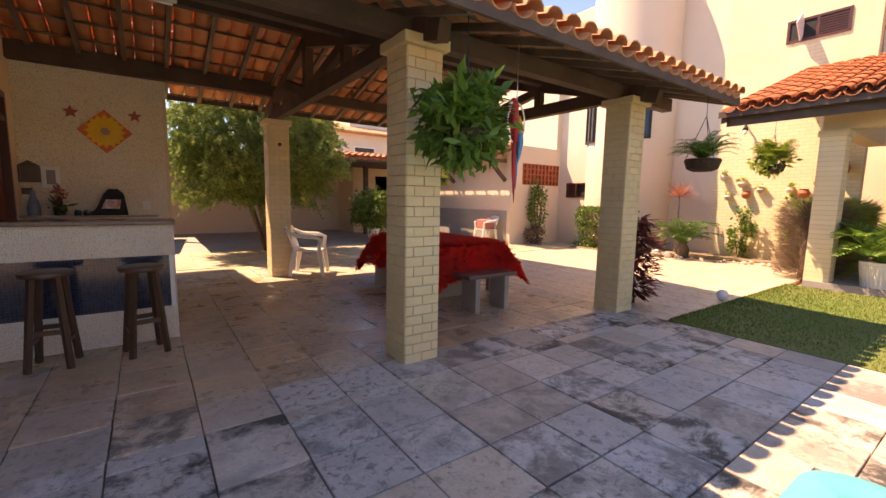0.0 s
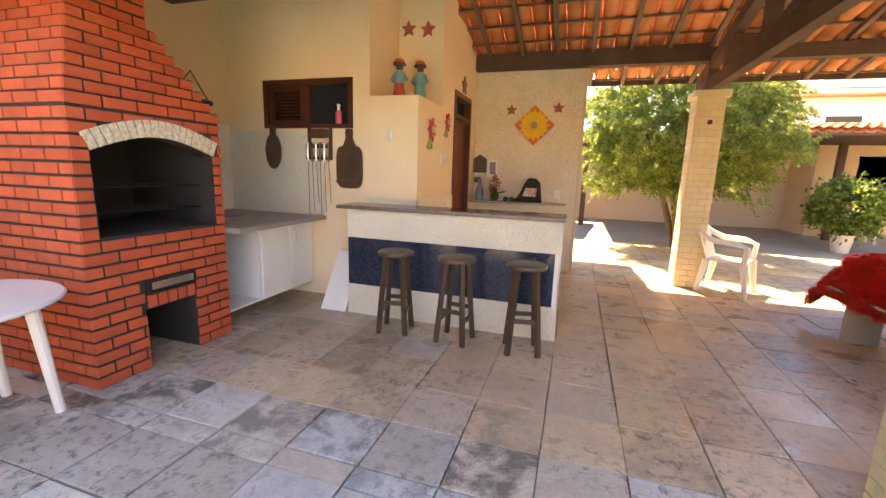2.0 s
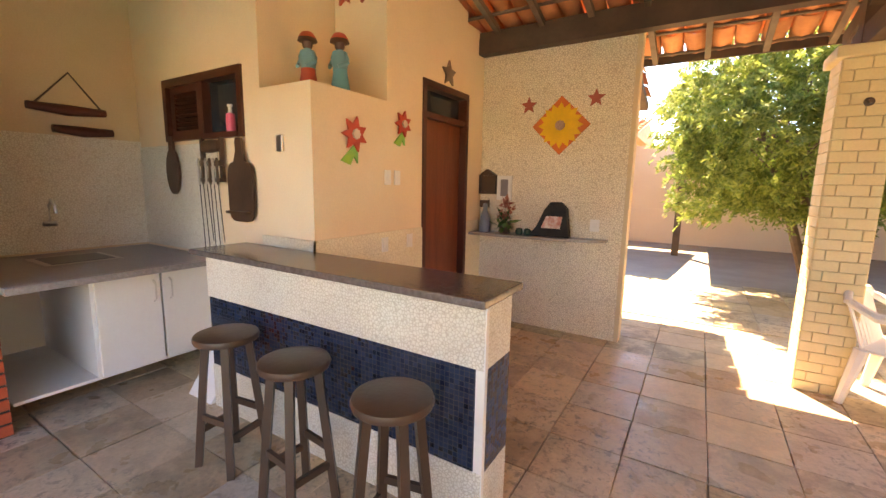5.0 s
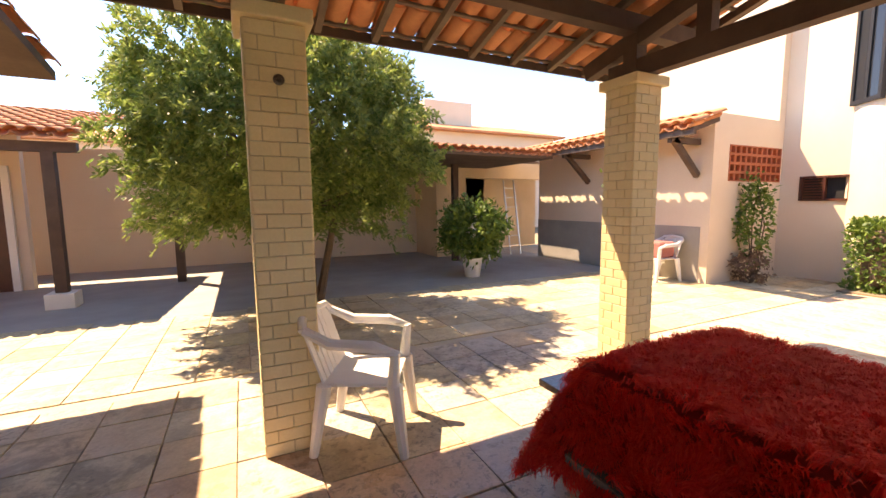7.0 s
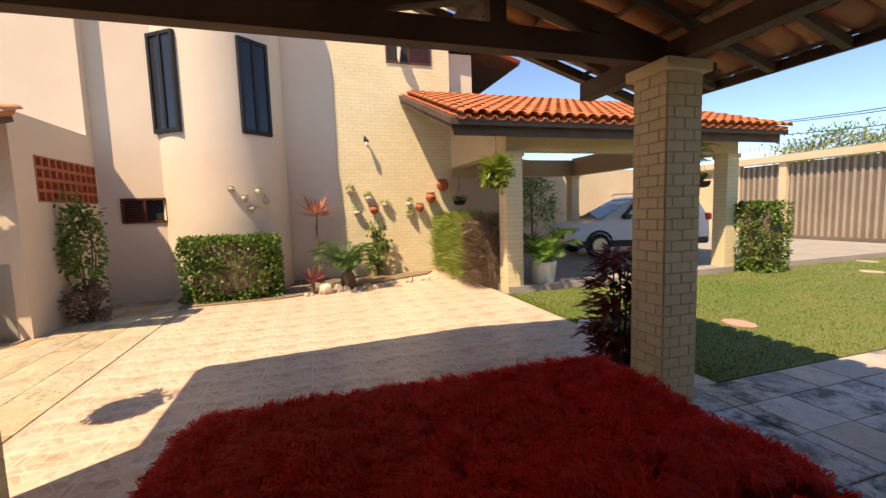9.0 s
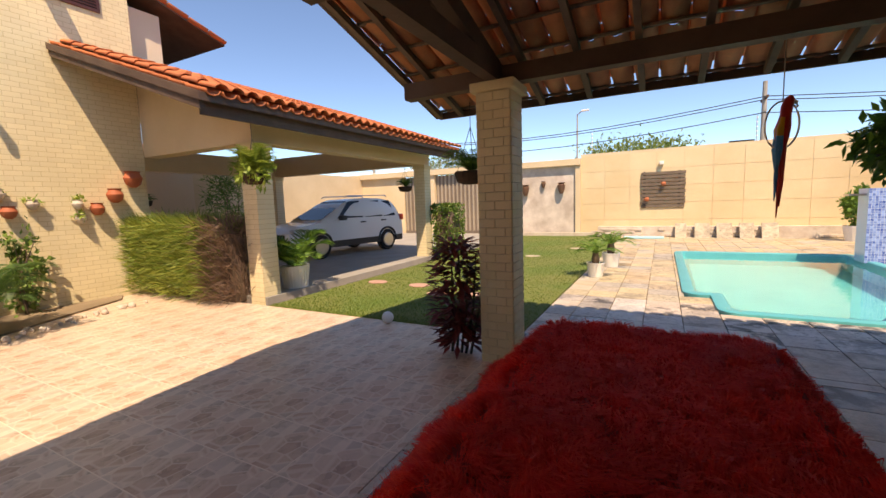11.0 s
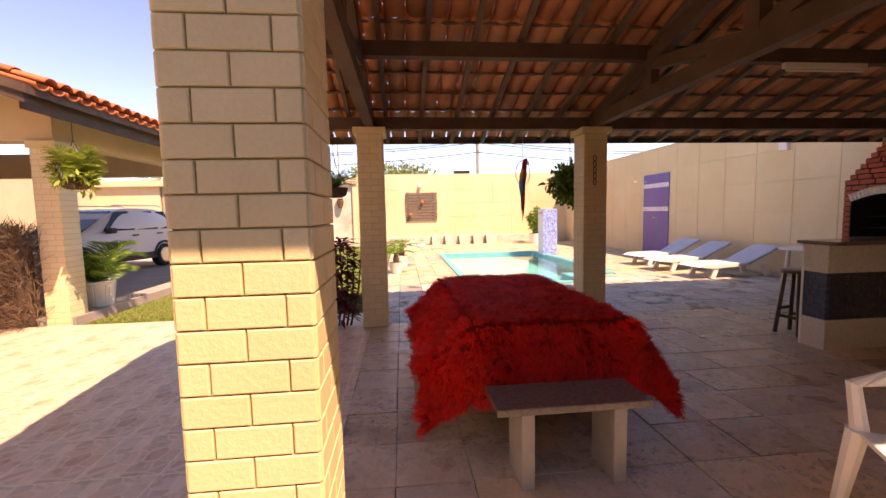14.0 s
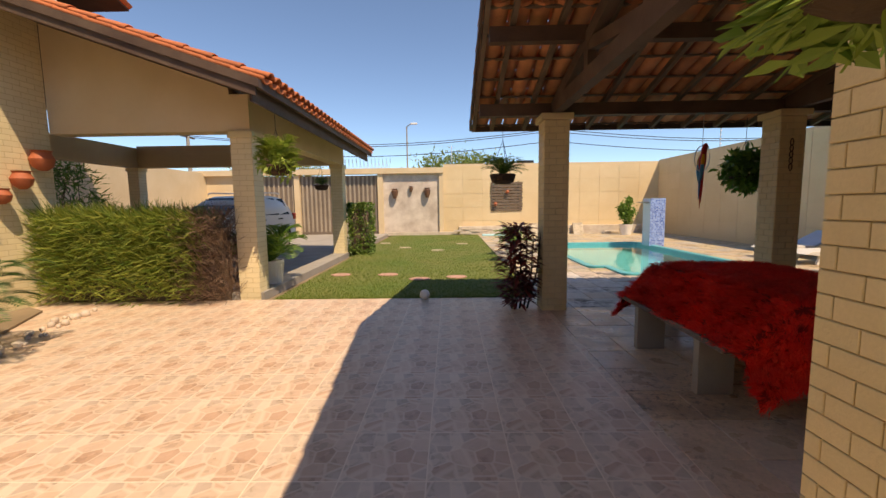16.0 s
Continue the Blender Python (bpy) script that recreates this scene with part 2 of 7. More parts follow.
CREAM = (0.74, 0.58, 0.36)
M = dict(
    plaster=mat("cream_plaster", (0.72, 0.57, 0.38), (0.64, 0.49, 0.31), 0.9, 0.85, 0.15, 80),
    tan=mat("ochre_plaster", (0.84, 0.66, 0.46), (0.79, 0.6, 0.4), 1.0, 0.85, 0.12, 90),
    house=mat("pink_cream_plaster", (0.76, 0.62, 0.48), (0.7, 0.56, 0.42), 0.5, 0.85, 0.12, 70),
    panel=mat("wall_panel_render", (0.76, 0.6, 0.38), (0.7, 0.53, 0.32), 0.8, 0.8, 0.2, 50, vary=0.05),
    brick=mat("cream_painted_brick", (0.76, 0.63, 0.38), (0.7, 0.57, 0.33), 2.5, 0.62, 0.2, 70, vary=0.06),
    joint=mat("pillar_joint", (0.54, 0.45, 0.31), None, 3, 0.9, 0.2),
    facade=brickwork("facade_brickwork", "Y", (0.78, 0.66, 0.42), (0.6, 0.48, 0.28)),
    facade_x=brickwork("facade_brickwork_side", "X", (0.78, 0.66, 0.42), (0.6, 0.48, 0.28)),
    wood=mat("dark_stained_timber", (0.075, 0.042, 0.03), (0.12, 0.075, 0.052), 3.0, 0.75, 0.3, 30, stretch=(1, 1, 1)),
    batten=mat("grey_weathered_batten", (0.13, 0.09, 0.065), (0.2, 0.15, 0.11), 4.0, 0.75, 0.3, 40),
    terra=mat("terracotta_tile", (0.82, 0.36, 0.18), (0.66, 0.25, 0.12), 5.0, 0.8, 0.3, 40, vary=0.3, grain=0.25),
    terra_joined=mat("terracotta_tiles", (0.82, 0.36, 0.18), (0.66, 0.25, 0.12), 5.0, 0.8, 0.3, 40, vary=0.3, island=True, grain=0.25),
    terra_new=mat("bright_terracotta", (0.72, 0.2, 0.07), (0.55, 0.15, 0.06), 4.0, 0.75, 0.3, 40, vary=0.25, island=True, grain=0.2),
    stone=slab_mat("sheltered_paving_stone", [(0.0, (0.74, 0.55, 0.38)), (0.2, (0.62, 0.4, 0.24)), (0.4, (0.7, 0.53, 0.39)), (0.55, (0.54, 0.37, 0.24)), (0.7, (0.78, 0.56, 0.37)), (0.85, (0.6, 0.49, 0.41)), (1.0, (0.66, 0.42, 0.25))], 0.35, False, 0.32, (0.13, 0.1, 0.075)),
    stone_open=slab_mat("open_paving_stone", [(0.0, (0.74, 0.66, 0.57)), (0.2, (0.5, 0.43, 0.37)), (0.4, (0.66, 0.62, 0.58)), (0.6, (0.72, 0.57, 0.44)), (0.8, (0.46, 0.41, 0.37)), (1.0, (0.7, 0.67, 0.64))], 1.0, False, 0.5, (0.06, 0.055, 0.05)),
    stone_joined=slab_mat("paving_stones", [(0.0, (0.6, 0.49, 0.33)), (0.3, (0.66, 0.53, 0.33)), (0.5, (0.52, 0.48, 0.42)), (0.75, (0.62, 0.45, 0.27)), (1.0, (0.5, 0.47, 0.43))], 0.5, True, 0.6),
    stone_yellow=slab_mat("yellow_paving_stones", [(0.0, (0.62, 0.5, 0.3)), (0.3, (0.55, 0.46, 0.34)), (0.6, (0.66, 0.56, 0.38)), (1.0, (0.5, 0.36, 0.2))], 0.4, True, 0.6),
    mortar=mat("dark_mortar", (0.33, 0.25, 0.18), (0.2, 0.15, 0.11), 4, 0.9, 0.3),
    concrete=mat("worn_concrete", (0.38, 0.35, 0.31), (0.3, 0.28, 0.25), 1.5, 0.75, 0.3, 50),
    earth=mat("dry_earth", (0.3, 0.22, 0.14), (0.22, 0.16, 0.1), 0.6, 0.95, 0.4, 20),
    white=mat("white_paint", (0.8, 0.78, 0.74), (0.74, 0.72, 0.68), 2, 0.5, 0.08, 60, grain=0.05),
    plastic=mat("white_plastic", (0.78, 0.76, 0.72), (0.72, 0.7, 0.66), 3, 0.35, 0.02, 50, grain=0.04),
    redbrick=mat("red_brick", (0.66, 0.11, 0.045), (0.54, 0.08, 0.035), 6, 0.7, 0.4, 60, vary=0.22),
    soot=mat("black_joint", (0.025, 0.02, 0.018), (0.04, 0.032, 0.028), 6, 0.8, 0.4),
    granite=mat("dark_granite", (0.13, 0.1, 0.09), (0.2, 0.165, 0.15), 40, 0.18, 0.0, 250, grain=0.6),
    grey_granite=mat("grey_granite", (0.42, 0.37, 0.34), (0.3, 0.26, 0.24), 50, 0.3, 0.0, 260, grain=0.6),
    pebble=pebbled("white_pebble_cladding", (0.8, 0.76, 0.66), (0.6, 0.53, 0.42), 60),
    pebble_wall=pebbled("pebbled_wall_tile", (0.87, 0.78, 0.62), (0.58, 0.48, 0.35), 48),
    dado=pebbled("ribbed_cream_tile", (0.85, 0.75, 0.56), (0.74, 0.63, 0.45), 38),
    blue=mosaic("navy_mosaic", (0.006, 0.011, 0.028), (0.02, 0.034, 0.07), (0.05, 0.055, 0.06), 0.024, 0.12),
    pool_tile=mosaic("pool_mosaic", (0.05, 0.12, 0.45), (0.3, 0.45, 0.8), (0.5, 0.6, 0.75), 0.05, 0.2),
    dark=plain("black_void", (0.012, 0.011, 0.011), 0.7),
    black_metal=plain("black_metal", (0.03, 0.03, 0.032), 0.45, 0.6),
    steel=plain("brushed_steel", (0.6, 0.58, 0.55), 0.3, 1.0),
    glass=plain("dark_window_glass", (0.02, 0.024, 0.03), 0.05),
    door=mat("mahogany_door", (0.2, 0.045, 0.018), (0.13, 0.028, 0.012), 2.5, 0.4, 0.15, 30, stretch=(6, 6, 0.5)),
    frame_wood=mat("red_brown_wood", (0.1, 0.025, 0.014), (0.065, 0.018, 0.01), 4, 0.4, 0.15, 30),
    gate=mat("grey_brown_steel_gate", (0.22, 0.17, 0.13), (0.17, 0.13, 0.1), 1, 0.5, 0.1, 60),
    lawn=mat("lawn_soil", (0.1, 0.17, 0.03), (0.2, 0.2, 0.06), 0.6, 0.9, 0.5, 60, grain=0.3),
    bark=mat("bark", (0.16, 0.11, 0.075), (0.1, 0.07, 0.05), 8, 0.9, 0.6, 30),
    purple=mat("violet_paint", (0.12, 0.09, 0.36), (0.1, 0.075, 0.3), 2, 0.45, 0.05),
    crimson=mat("crimson_backing", (0.42, 0.014, 0.012), (0.32, 0.01, 0.01), 7, 0.9, 0.0, 60),
    stool=mat("walnut_stain", (0.09, 0.048, 0.03), (0.06, 0.032, 0.02), 5, 0.35, 0.15, 40),
)


# ---- mesh helpers ----
def add_box(bm, x0, x1, y0, y1, z0, z1):
    v = [bm.verts.new((x, y, z)) for z in (z0, z1) for y in (y0, y1) for x in (x0, x1)]
    for q in ((0, 2, 3, 1), (4, 5, 7, 6), (0, 1, 5, 4), (2, 6, 7, 3), (0, 4, 6, 2), (1, 3, 7, 5)):
        bm.faces.new([v[i] for i in q])
    return v


def boxes(*rows):
    bm = bmesh.new()
    for r in rows:
        add_box(bm, *r)
    return bm


def bevelled(bm, width, segments=2):
    bmesh.ops.bevel(bm, geom=list(bm.edges), offset=width, segments=segments, affect="EDGES", profile=0.6)
    return bm


def add_beam(bm, a, b, w, h, up=(0, 0, 1)):
    """A squared timber from a to b."""
    a, b = Vector(a), Vector(b)
    d = (b - a).normalized()
    s = d.cross(Vector(up)).normalized()
    u = s.cross(d)
    v = [bm.verts.new(p + s * (w / 2 * i) + u * (h / 2 * j)) for p in (a, b) for j in (-1, 1) for i in (-1, 1)]
    for q in ((0, 1, 3, 2), (4, 6, 7, 5), (0, 4, 5, 1), (2, 3, 7, 6), (0, 2, 6, 4), (1, 5, 7, 3)):
        bm.faces.new([v[i] for i in q])


def add_tube(bm, points, radii, sides=8, caps=True):
    """A round bar along points."""
    pts = [Vector(p) for p in points]
    if isinstance(radii, (int, float)):
        radii = [radii] * len(pts)
    rings = []
    for i, p in enumerate(pts):
        d = (pts[min(i + 1, len(pts) - 1)] - pts[max(i - 1, 0)]).normalized()
        s = d.cross(Vector((0, 0, 1)) if abs(d.z) < 0.9 else Vector((1, 0, 0))).normalized()
        u = d.cross(s)
        rings.append([bm.verts.new(p + (s * math.cos(k * math.tau / sides) + u * math.sin(k * math.tau / sides)) * radii[i]) for k in range(sides)])
    for r0, r1 in zip(rings, rings[1:]):
        for k in range(sides):
            bm.faces.new((r0[k], r0[(k + 1) % sides], r1[(k + 1) % sides], r1[k]))
    if caps:
        bm.faces.new(rings[0][::-1])
        bm.faces.new(rings[-1])


def add_lathe(bm, profile, centre=(0, 0, 0), sides=20, squash=1.0):
    """Turned shape from (radius, height) pairs, closed at both ends."""
    c = Vector(centre)
    rings = [[bm.verts.new(c + Vector((r * math.cos(k * math.tau / sides), squash * r * math.sin(k * math.tau / sides), z))) for k in range(sides)] for r, z in profile]
    for r0, r1 in zip(rings, rings[1:]):
        for k in range(sides):
            bm.faces.new((r0[k], r0[(k + 1) % sides], r1[(k + 1) % sides], r1[k]))
    bm.faces.new(rings[0][::-1])
    bm.faces.new(rings[-1])


def add_prism(bm, poly, axis, a, b):
    """A polygon of (u, v) pulled along an axis from a to b."""
    def at(u, v, w):
        return {"x": (w, u, v), "y": (u, w, v), "z": (u, v, w)}[axis]
    r0, r1 = ([bm.verts.new(at(u, v, w)) for u, v in poly] for w in (a, b))
    n = len(poly)
    for k in range(n):
        bm.faces.new((r0[k], r0[(k + 1) % n], r1[(k + 1) % n], r1[k]))
    bm.faces.new(r0[::-1])
    bm.faces.new(r1)


def mesh_of(name, bm, material, smooth=False):
    bmesh.ops.recalc_face_normals(bm, faces=bm.faces)
    me = bpy.data.meshes.new(name)
    bm.to_mesh(me)
    bm.free()
    me.materials.append(material)
    if smooth:
        me.polygons.foreach_set("use_smooth", [True] * len(me.polygons))
        me.set_sharp_from_angle(angle=radians(40))
    return me


def part(name, bm, material, parent=None, label="", smooth=False):
    ob = new(name, mesh_of(name, bm, material, smooth))
    if parent is not None:
        ob.parent = parent
    if label:
        ob["label"] = label
    return ob


def empty(name, m=None, **tags):
    ob = new(name)
    if m is not None:
        ob.matrix_world = m
    return tagged(ob, **tags)


def thing(name, bm, material, label, category, group="", smooth=False, kind=""):
    return tagged(part(name, bm, material, None, label, smooth), label, category, group, kind)


def structure(name, bm, material, label="", smooth=False):
    return tagged(part(name, bm, material, None, label, smooth), label, "", "", "structure")


def raw_mesh(name, verts, faces, material, parent=None, kind="", smooth=False):
    me = bpy.data.meshes.new(name)
    me.from_pydata(verts, [], faces)
    me.materials.append(material)
    if smooth:
        me.polygons.foreach_set("use_smooth", [True] * len(me.polygons))
    ob = new(name, me)
    if parent is not None:
        ob.parent = parent
    if kind:
        ob["kind"] = kind
    return ob


def rand_dir(rng):
    v = Vector((rng.gauss(0, 1), rng.gauss(0, 1), rng.gauss(0, 1)))
    return v.normalized()


# ---- ground and walls ----
POOL = (0.15, 3.65, -5.2, 1.3)
LOBE = (1.2, 3.3, 0.3)  # the entry bay: x from, x to, and the y where the basin proper ends
LAWN = (5.35, 9.3, -10.3, 3.05)
PATIO = (5.33, 12.65, 3.05, 8.3)
WEST, END, REAR = -3.0, -10.3, 17.0


def ring(x0, x1, y0, y1, hole, z):
    hx0, hx1, hy0, hy1 = hole
    bm = bmesh.new()
    for a, b, c, d in ((x0, hx0, y0, y1), (hx1, x1, y0, y1), (hx0, hx1, y0, hy0), (hx0, hx1, hy1, y1)):
        bm.faces.new([bm.verts.new(p) for p in ((a, c, z), (b, c, z), (b, d, z), (a, d, z))])
    bmesh.ops.remove_doubles(bm, verts=bm.verts, dist=1e-4)
    return bm


structure("ground", ring(-1500, 1500, -1500, 1500, POOL, -0.06), M["earth"], "bare dry ground round the plot")

PZ = lambda y: 2.55 + (y - 2.92) * 0.305 if y < 6.3 else 3.58 - (y - 6.3) * 0.27  # underside of the pavilion's tiles
structure("wall_west", (lambda bm: (add_prism(bm, [(END, -0.05), (9.0, -0.05), (9.0, PZ(9.0) - 0.02), (6.3, PZ(6.3) - 0.02), (2.92, PZ(2.92) + 0.6), (2.9, 3.3), (END, 3.3)], "x", WEST - 0.2, WEST), bm)[1])(bmesh.new()), M["plaster"], "tall cream boundary wall")
structure("wall_end", boxes((WEST - 0.2, 6.9, END - 0.2, END, -0.05, 3.25)), M["plaster"], "cream boundary wall behind the pool")
structure("wall_rear", boxes((-6, 9.3, REAR, REAR + 0.2, -0.05, 2.7), (-6, 9.2, REAR - 0.06, REAR - 0.003, -0.05, 0.95)), M["house"], "pale rear boundary wall with a white plinth")

# kitchen corner of the pavilion
FX = -0.66
structure("wall_kitchen", boxes(
    (WEST, -1.2, 5.68, 5.83, 0, 1.83), (WEST, -2.49, 5.68, 5.83, 1.83, 2.33), (-1.39, -1.2, 5.68, 5.83, 1.83, 2.33), (WEST, -1.2, 5.68, 5.83, 2.33, 3.3),
    (-1.2, FX, 5.655, 6.4, 0, 2.14), (-1.35, -1.2, 5.83, 6.4, 2.14, 3.45), (-1.35, FX, 6.4, 6.55, 2.14, 3.5),
    (FX - 0.15, FX, 6.55, 6.92, 0, 3.5), (FX - 0.15, FX, 6.92, 7.66, 2.4, 3.28), (FX - 0.15, FX, 7.66, 8.05, 0, 3.1), (FX - 0.15, FX, 6.4, 6.55, 0, 2.14),
    (-2.9, FX - 0.15, 6.8, 6.9, 0, 3.2), (FX - 0.9, FX - 0.85, 6.9, 8.05, 0, 3.0)), M["tan"], "ochre plastered kitchen wall with a ledge")
structure("wall_bar", boxes((FX - 0.15, 0.86, 8.05, 8.2, 0, 3.0)), M["pebble_wall"], "pebbled tile wall beside the passage")
structure("trim", boxes((0.86, 0.9, 8.045, 8.205, 0, 3.0)), M["plaster"], "cream wall edge")
structure("dado", boxes((-1.19, FX + 0.012, 5.64, 5.655, 0, 1.13), (FX, FX + 0.012, 5.64, 6.9, 0, 1.13), (FX, FX + 0.012, 7.7, 8.048, 0, 1.13)), M["dado"], "ribbed cream tile dado")
structure("backsplash", boxes((WEST, WEST + 0.012, 4.3, 5.68, 0.92, 1.85), (WEST, -1.75, 5.668, 5.68, 0.92, 1.8)), M["pebble"], "pebbled white tile backsplash")

# outbuilding, house, stair tower
FA = 12.6
TX, TY, TR = 12.4, 7.9, 1.2
structure("wall_shed", boxes((9.45, 9.9, 9.8, 9.95, -0.05, 2.95), (11.55, 11.6, 9.8, 9.95, -0.05, 2.95), (9.9, 11.55, 9.8, 9.95, -0.05, 1.8), (9.9, 11.55, 9.8, 9.95, 2.44, 2.95), (9.9, 11.55, 9.95, 10.0, 1.75, 2.5), (9.45, 9.6, 9.95, 14.4, -0.05, 2.95)), M["house"], "pale pink-cream outbuilding wall")
structure("wall_facade", boxes((FA, FA + 0.25, 2.9, 5.63, -0.05, 7.0)), M["facade"], "cream painted brick house wall")
structure("wall_facade_side", boxes((FA + 0.25, 18, 2.95, 3.2, 2.9, 7.0)), M["house"], "pink-cream side wall of the upper storey")
structure("wall_corner", boxes((FA + 0.02, FA + 0.25, 5.63, 7.4, -0.05, 7.0)), M["house"], "pink-cream plaster wall beside the tower")
structure("wall_house", boxes((11.6, 11.8, 8.2, 8.74, -0.05, 7.0), (11.6, 11.8, 9.48, 9.8, -0.05, 7.0), (11.6, 11.8, 8.74, 9.48, -0.05, 1.44), (11.6, 11.8, 8.74, 9.48, 1.89, 7.0), (11.4, 11.6, 9.95, 14.4, 2.95, 7.0), (11.4, 11.6, 9.8, 9.95, 2.95, 7.0)), M["house"], "tall pink-cream house wall")
structure("wall_house_back", boxes((18, 18.2, -1.3, 2.95, -0.05, 3.0), (18, 18.2, 2.95, 14.4, -0.05, 7.0)), M["house"], "pink-cream house wall")
tower = bmesh.new()
add_lathe(tower, [(TR, -0.05), (TR, 7.4)], (TX, TY, 0), 56)
structure("wall_tower", tower, M["house"], "rounded pink-cream stair tower", True)

# ---- pavilion ----
XA, XB, XC, XD = 2.21, 2.52, 5.115, 5.425
YA, YB, YC, YD = 3.54, 3.85, 7.815, 8.125
ROWH = 0.078


def brick_mesh(length, height, depth):
    """A brick face, slightly chamfered, proud of the joint: along x, front at -y."""
    bm = bmesh.new()
    c = 0.003
    l, h = length / 2 - 0.0022, height / 2 - 0.0022
    back = [bm.verts.new((x, depth, z)) for x, z in ((-l, -h), (l, -h), (l, h), (-l, h))]
    mid = [bm.verts.new((x, -0.004, z)) for x, z in ((-l, -h), (l, -h), (l, h), (-l, h))]
    front = [bm.verts.new((x, -0.007, z)) for x, z in ((-l + c, -h + c), (l - c, -h + c), (l - c, h - c), (-l + c, h - c))]
    for r0, r1 in ((back, mid), (mid, front)):
        for k in range(4):
            bm.faces.new((r0[k], r0[(k + 1) % 4], r1[(k + 1) % 4], r1[k]))
    bm.faces.new(front)
    return bm


def pillar(x0, y0):
    w = XB - XA
    p = empty("brick_pillar", pose(x0 + w / 2, y0 + w / 2, 0), label="square cream painted brick pillar carrying the tiled roof", category="pillar", group="pavilion pillars")
    part("core", boxes((-w / 2 + 0.006, w / 2 - 0.006, -w / 2 + 0.006, w / 2 - 0.006, 0, 2.42)), M["joint"], p)
    cap = boxes((-w / 2 - 0.045, w / 2 + 0.045, -w / 2 - 0.045, w / 2 + 0.045, 2.42, 2.5))
    part("capital", bevelled(cap, 0.012), M["brick"], p, "projecting cream cap")
    return p


pillars = [pillar(x, y) for x in (XA, XC) for y in (YA, YC)]

RX0, RX1, RIDGE, FRONT, BACK = WEST, 6.28, 6.3, 2.92, 8.86


def top(y, lift=0.0):
    return PZ(y) + lift


# tiled roof: structure with rafters, battens and tiles
roof = empty("pavilion_roof", label="terracotta barrel tile roof on dark timbers, open to below", category="roof")
roof["kind"] = "structure"
for y, z, w, h in ((3.7, PZ(3.7) - 0.22, 0.12, 0.15), (5.0, PZ(5.0) - 0.2, 0.1, 0.14), (RIDGE, PZ(RIDGE) - 0.2, 0.1, 0.16), (7.97, PZ(7.97) - 0.19, 0.12, 0.15)):
    bm = bmesh.new()
    add_box(bm, RX0 + 0.02 if y != 7.97 else -0.8, RX1 - 0.06, y - w / 2, y + w / 2, z - h / 2, z + h / 2)
    part("purlin", bm, M["wood"], roof)
for x in [RX0 + 0.25 + 0.46 * k for k in range(20)] + [RX1 - 0.03]:
    bm = bmesh.new()
    add_beam(bm, (x, FRONT + 0.02, PZ(FRONT) - 0.075), (x, RIDGE, PZ(RIDGE) - 0.075), 0.05, 0.06)
    add_beam(bm, (x, RIDGE, PZ(RIDGE) - 0.075), (x, BACK - 0.02, PZ(BACK) - 0.075), 0.05, 0.06)
    part("rafter", bm, M["batten"], roof)
for k in range(10):
    y = FRONT + 0.05 + k * 0.36
    bm = bmesh.new()
    add_box(bm, RX0, RX1, y - 0.02, y + 0.02, PZ(y) - 0.048, PZ(y) - 0.028)
    part("batten", bm, M["batten"], roof)
for k in range(8):
    y = BACK - 0.05 - k * 0.36
    bm = bmesh.new()
    add_box(bm, RX0, RX1, y - 0.02, y + 0.02, PZ(y) - 0.048, PZ(y) - 0.028)
    part("batten", bm, M["batten"], roof)
for y in (FRONT - 0.01, BACK + 0.01):
    bm = bmesh.new()
    add_box(bm, RX0, RX1, y - 0.015, y + 0.015, PZ(y) - 0.1, PZ(y) - 0.025)
    part("fascia", bm, M["wood"], roof)
for y0, y1 in ((FRONT, RIDGE), (RIDGE, BACK)):
    bm = bmesh.new()
    add_beam(bm, (RX1 + 0.02, y0, PZ(y0) - 0.05), (RX1 + 0.02, y1, PZ(y1) - 0.05), 0.03, 0.1)
    part("barge_board", bm, M["wood"], roof)

PITCH, ROW = 0.2, 0.36


def tile_arc(r0, r1, length, up, thick=0.012, seg=6):
    """Half-barrel tile along +y, narrower at one end; up: crown upward or trough downward."""
    bm = bmesh.new()
    rings = []
    for y, r in ((0.0, r0), (length, r1)):
        for t in (0.0, thick):
            rings.append([bm.verts.new(((r - t) * math.cos(a), y, (r - t) * math.sin(a) * (0.75 if up else -0.75))) for a in (math.pi * k / seg for k in range(seg + 1))])
    o0, i0, o1, i1 = rings
    for k in range(seg):
        bm.faces.new((o0[k], o0[k + 1], o1[k + 1], o1[k]))
        bm.faces.new((i0[k], i1[k], i1[k + 1], i0[k + 1]))
        bm.faces.new((o0[k], i0[k], i0[k + 1], o0[k + 1]))
    bm.faces.new((o0[0], o1[0], i1[0], i0[0]))
    bm.faces.new((o0[seg], i0[seg], i1[seg], o1[seg]))
    return bm


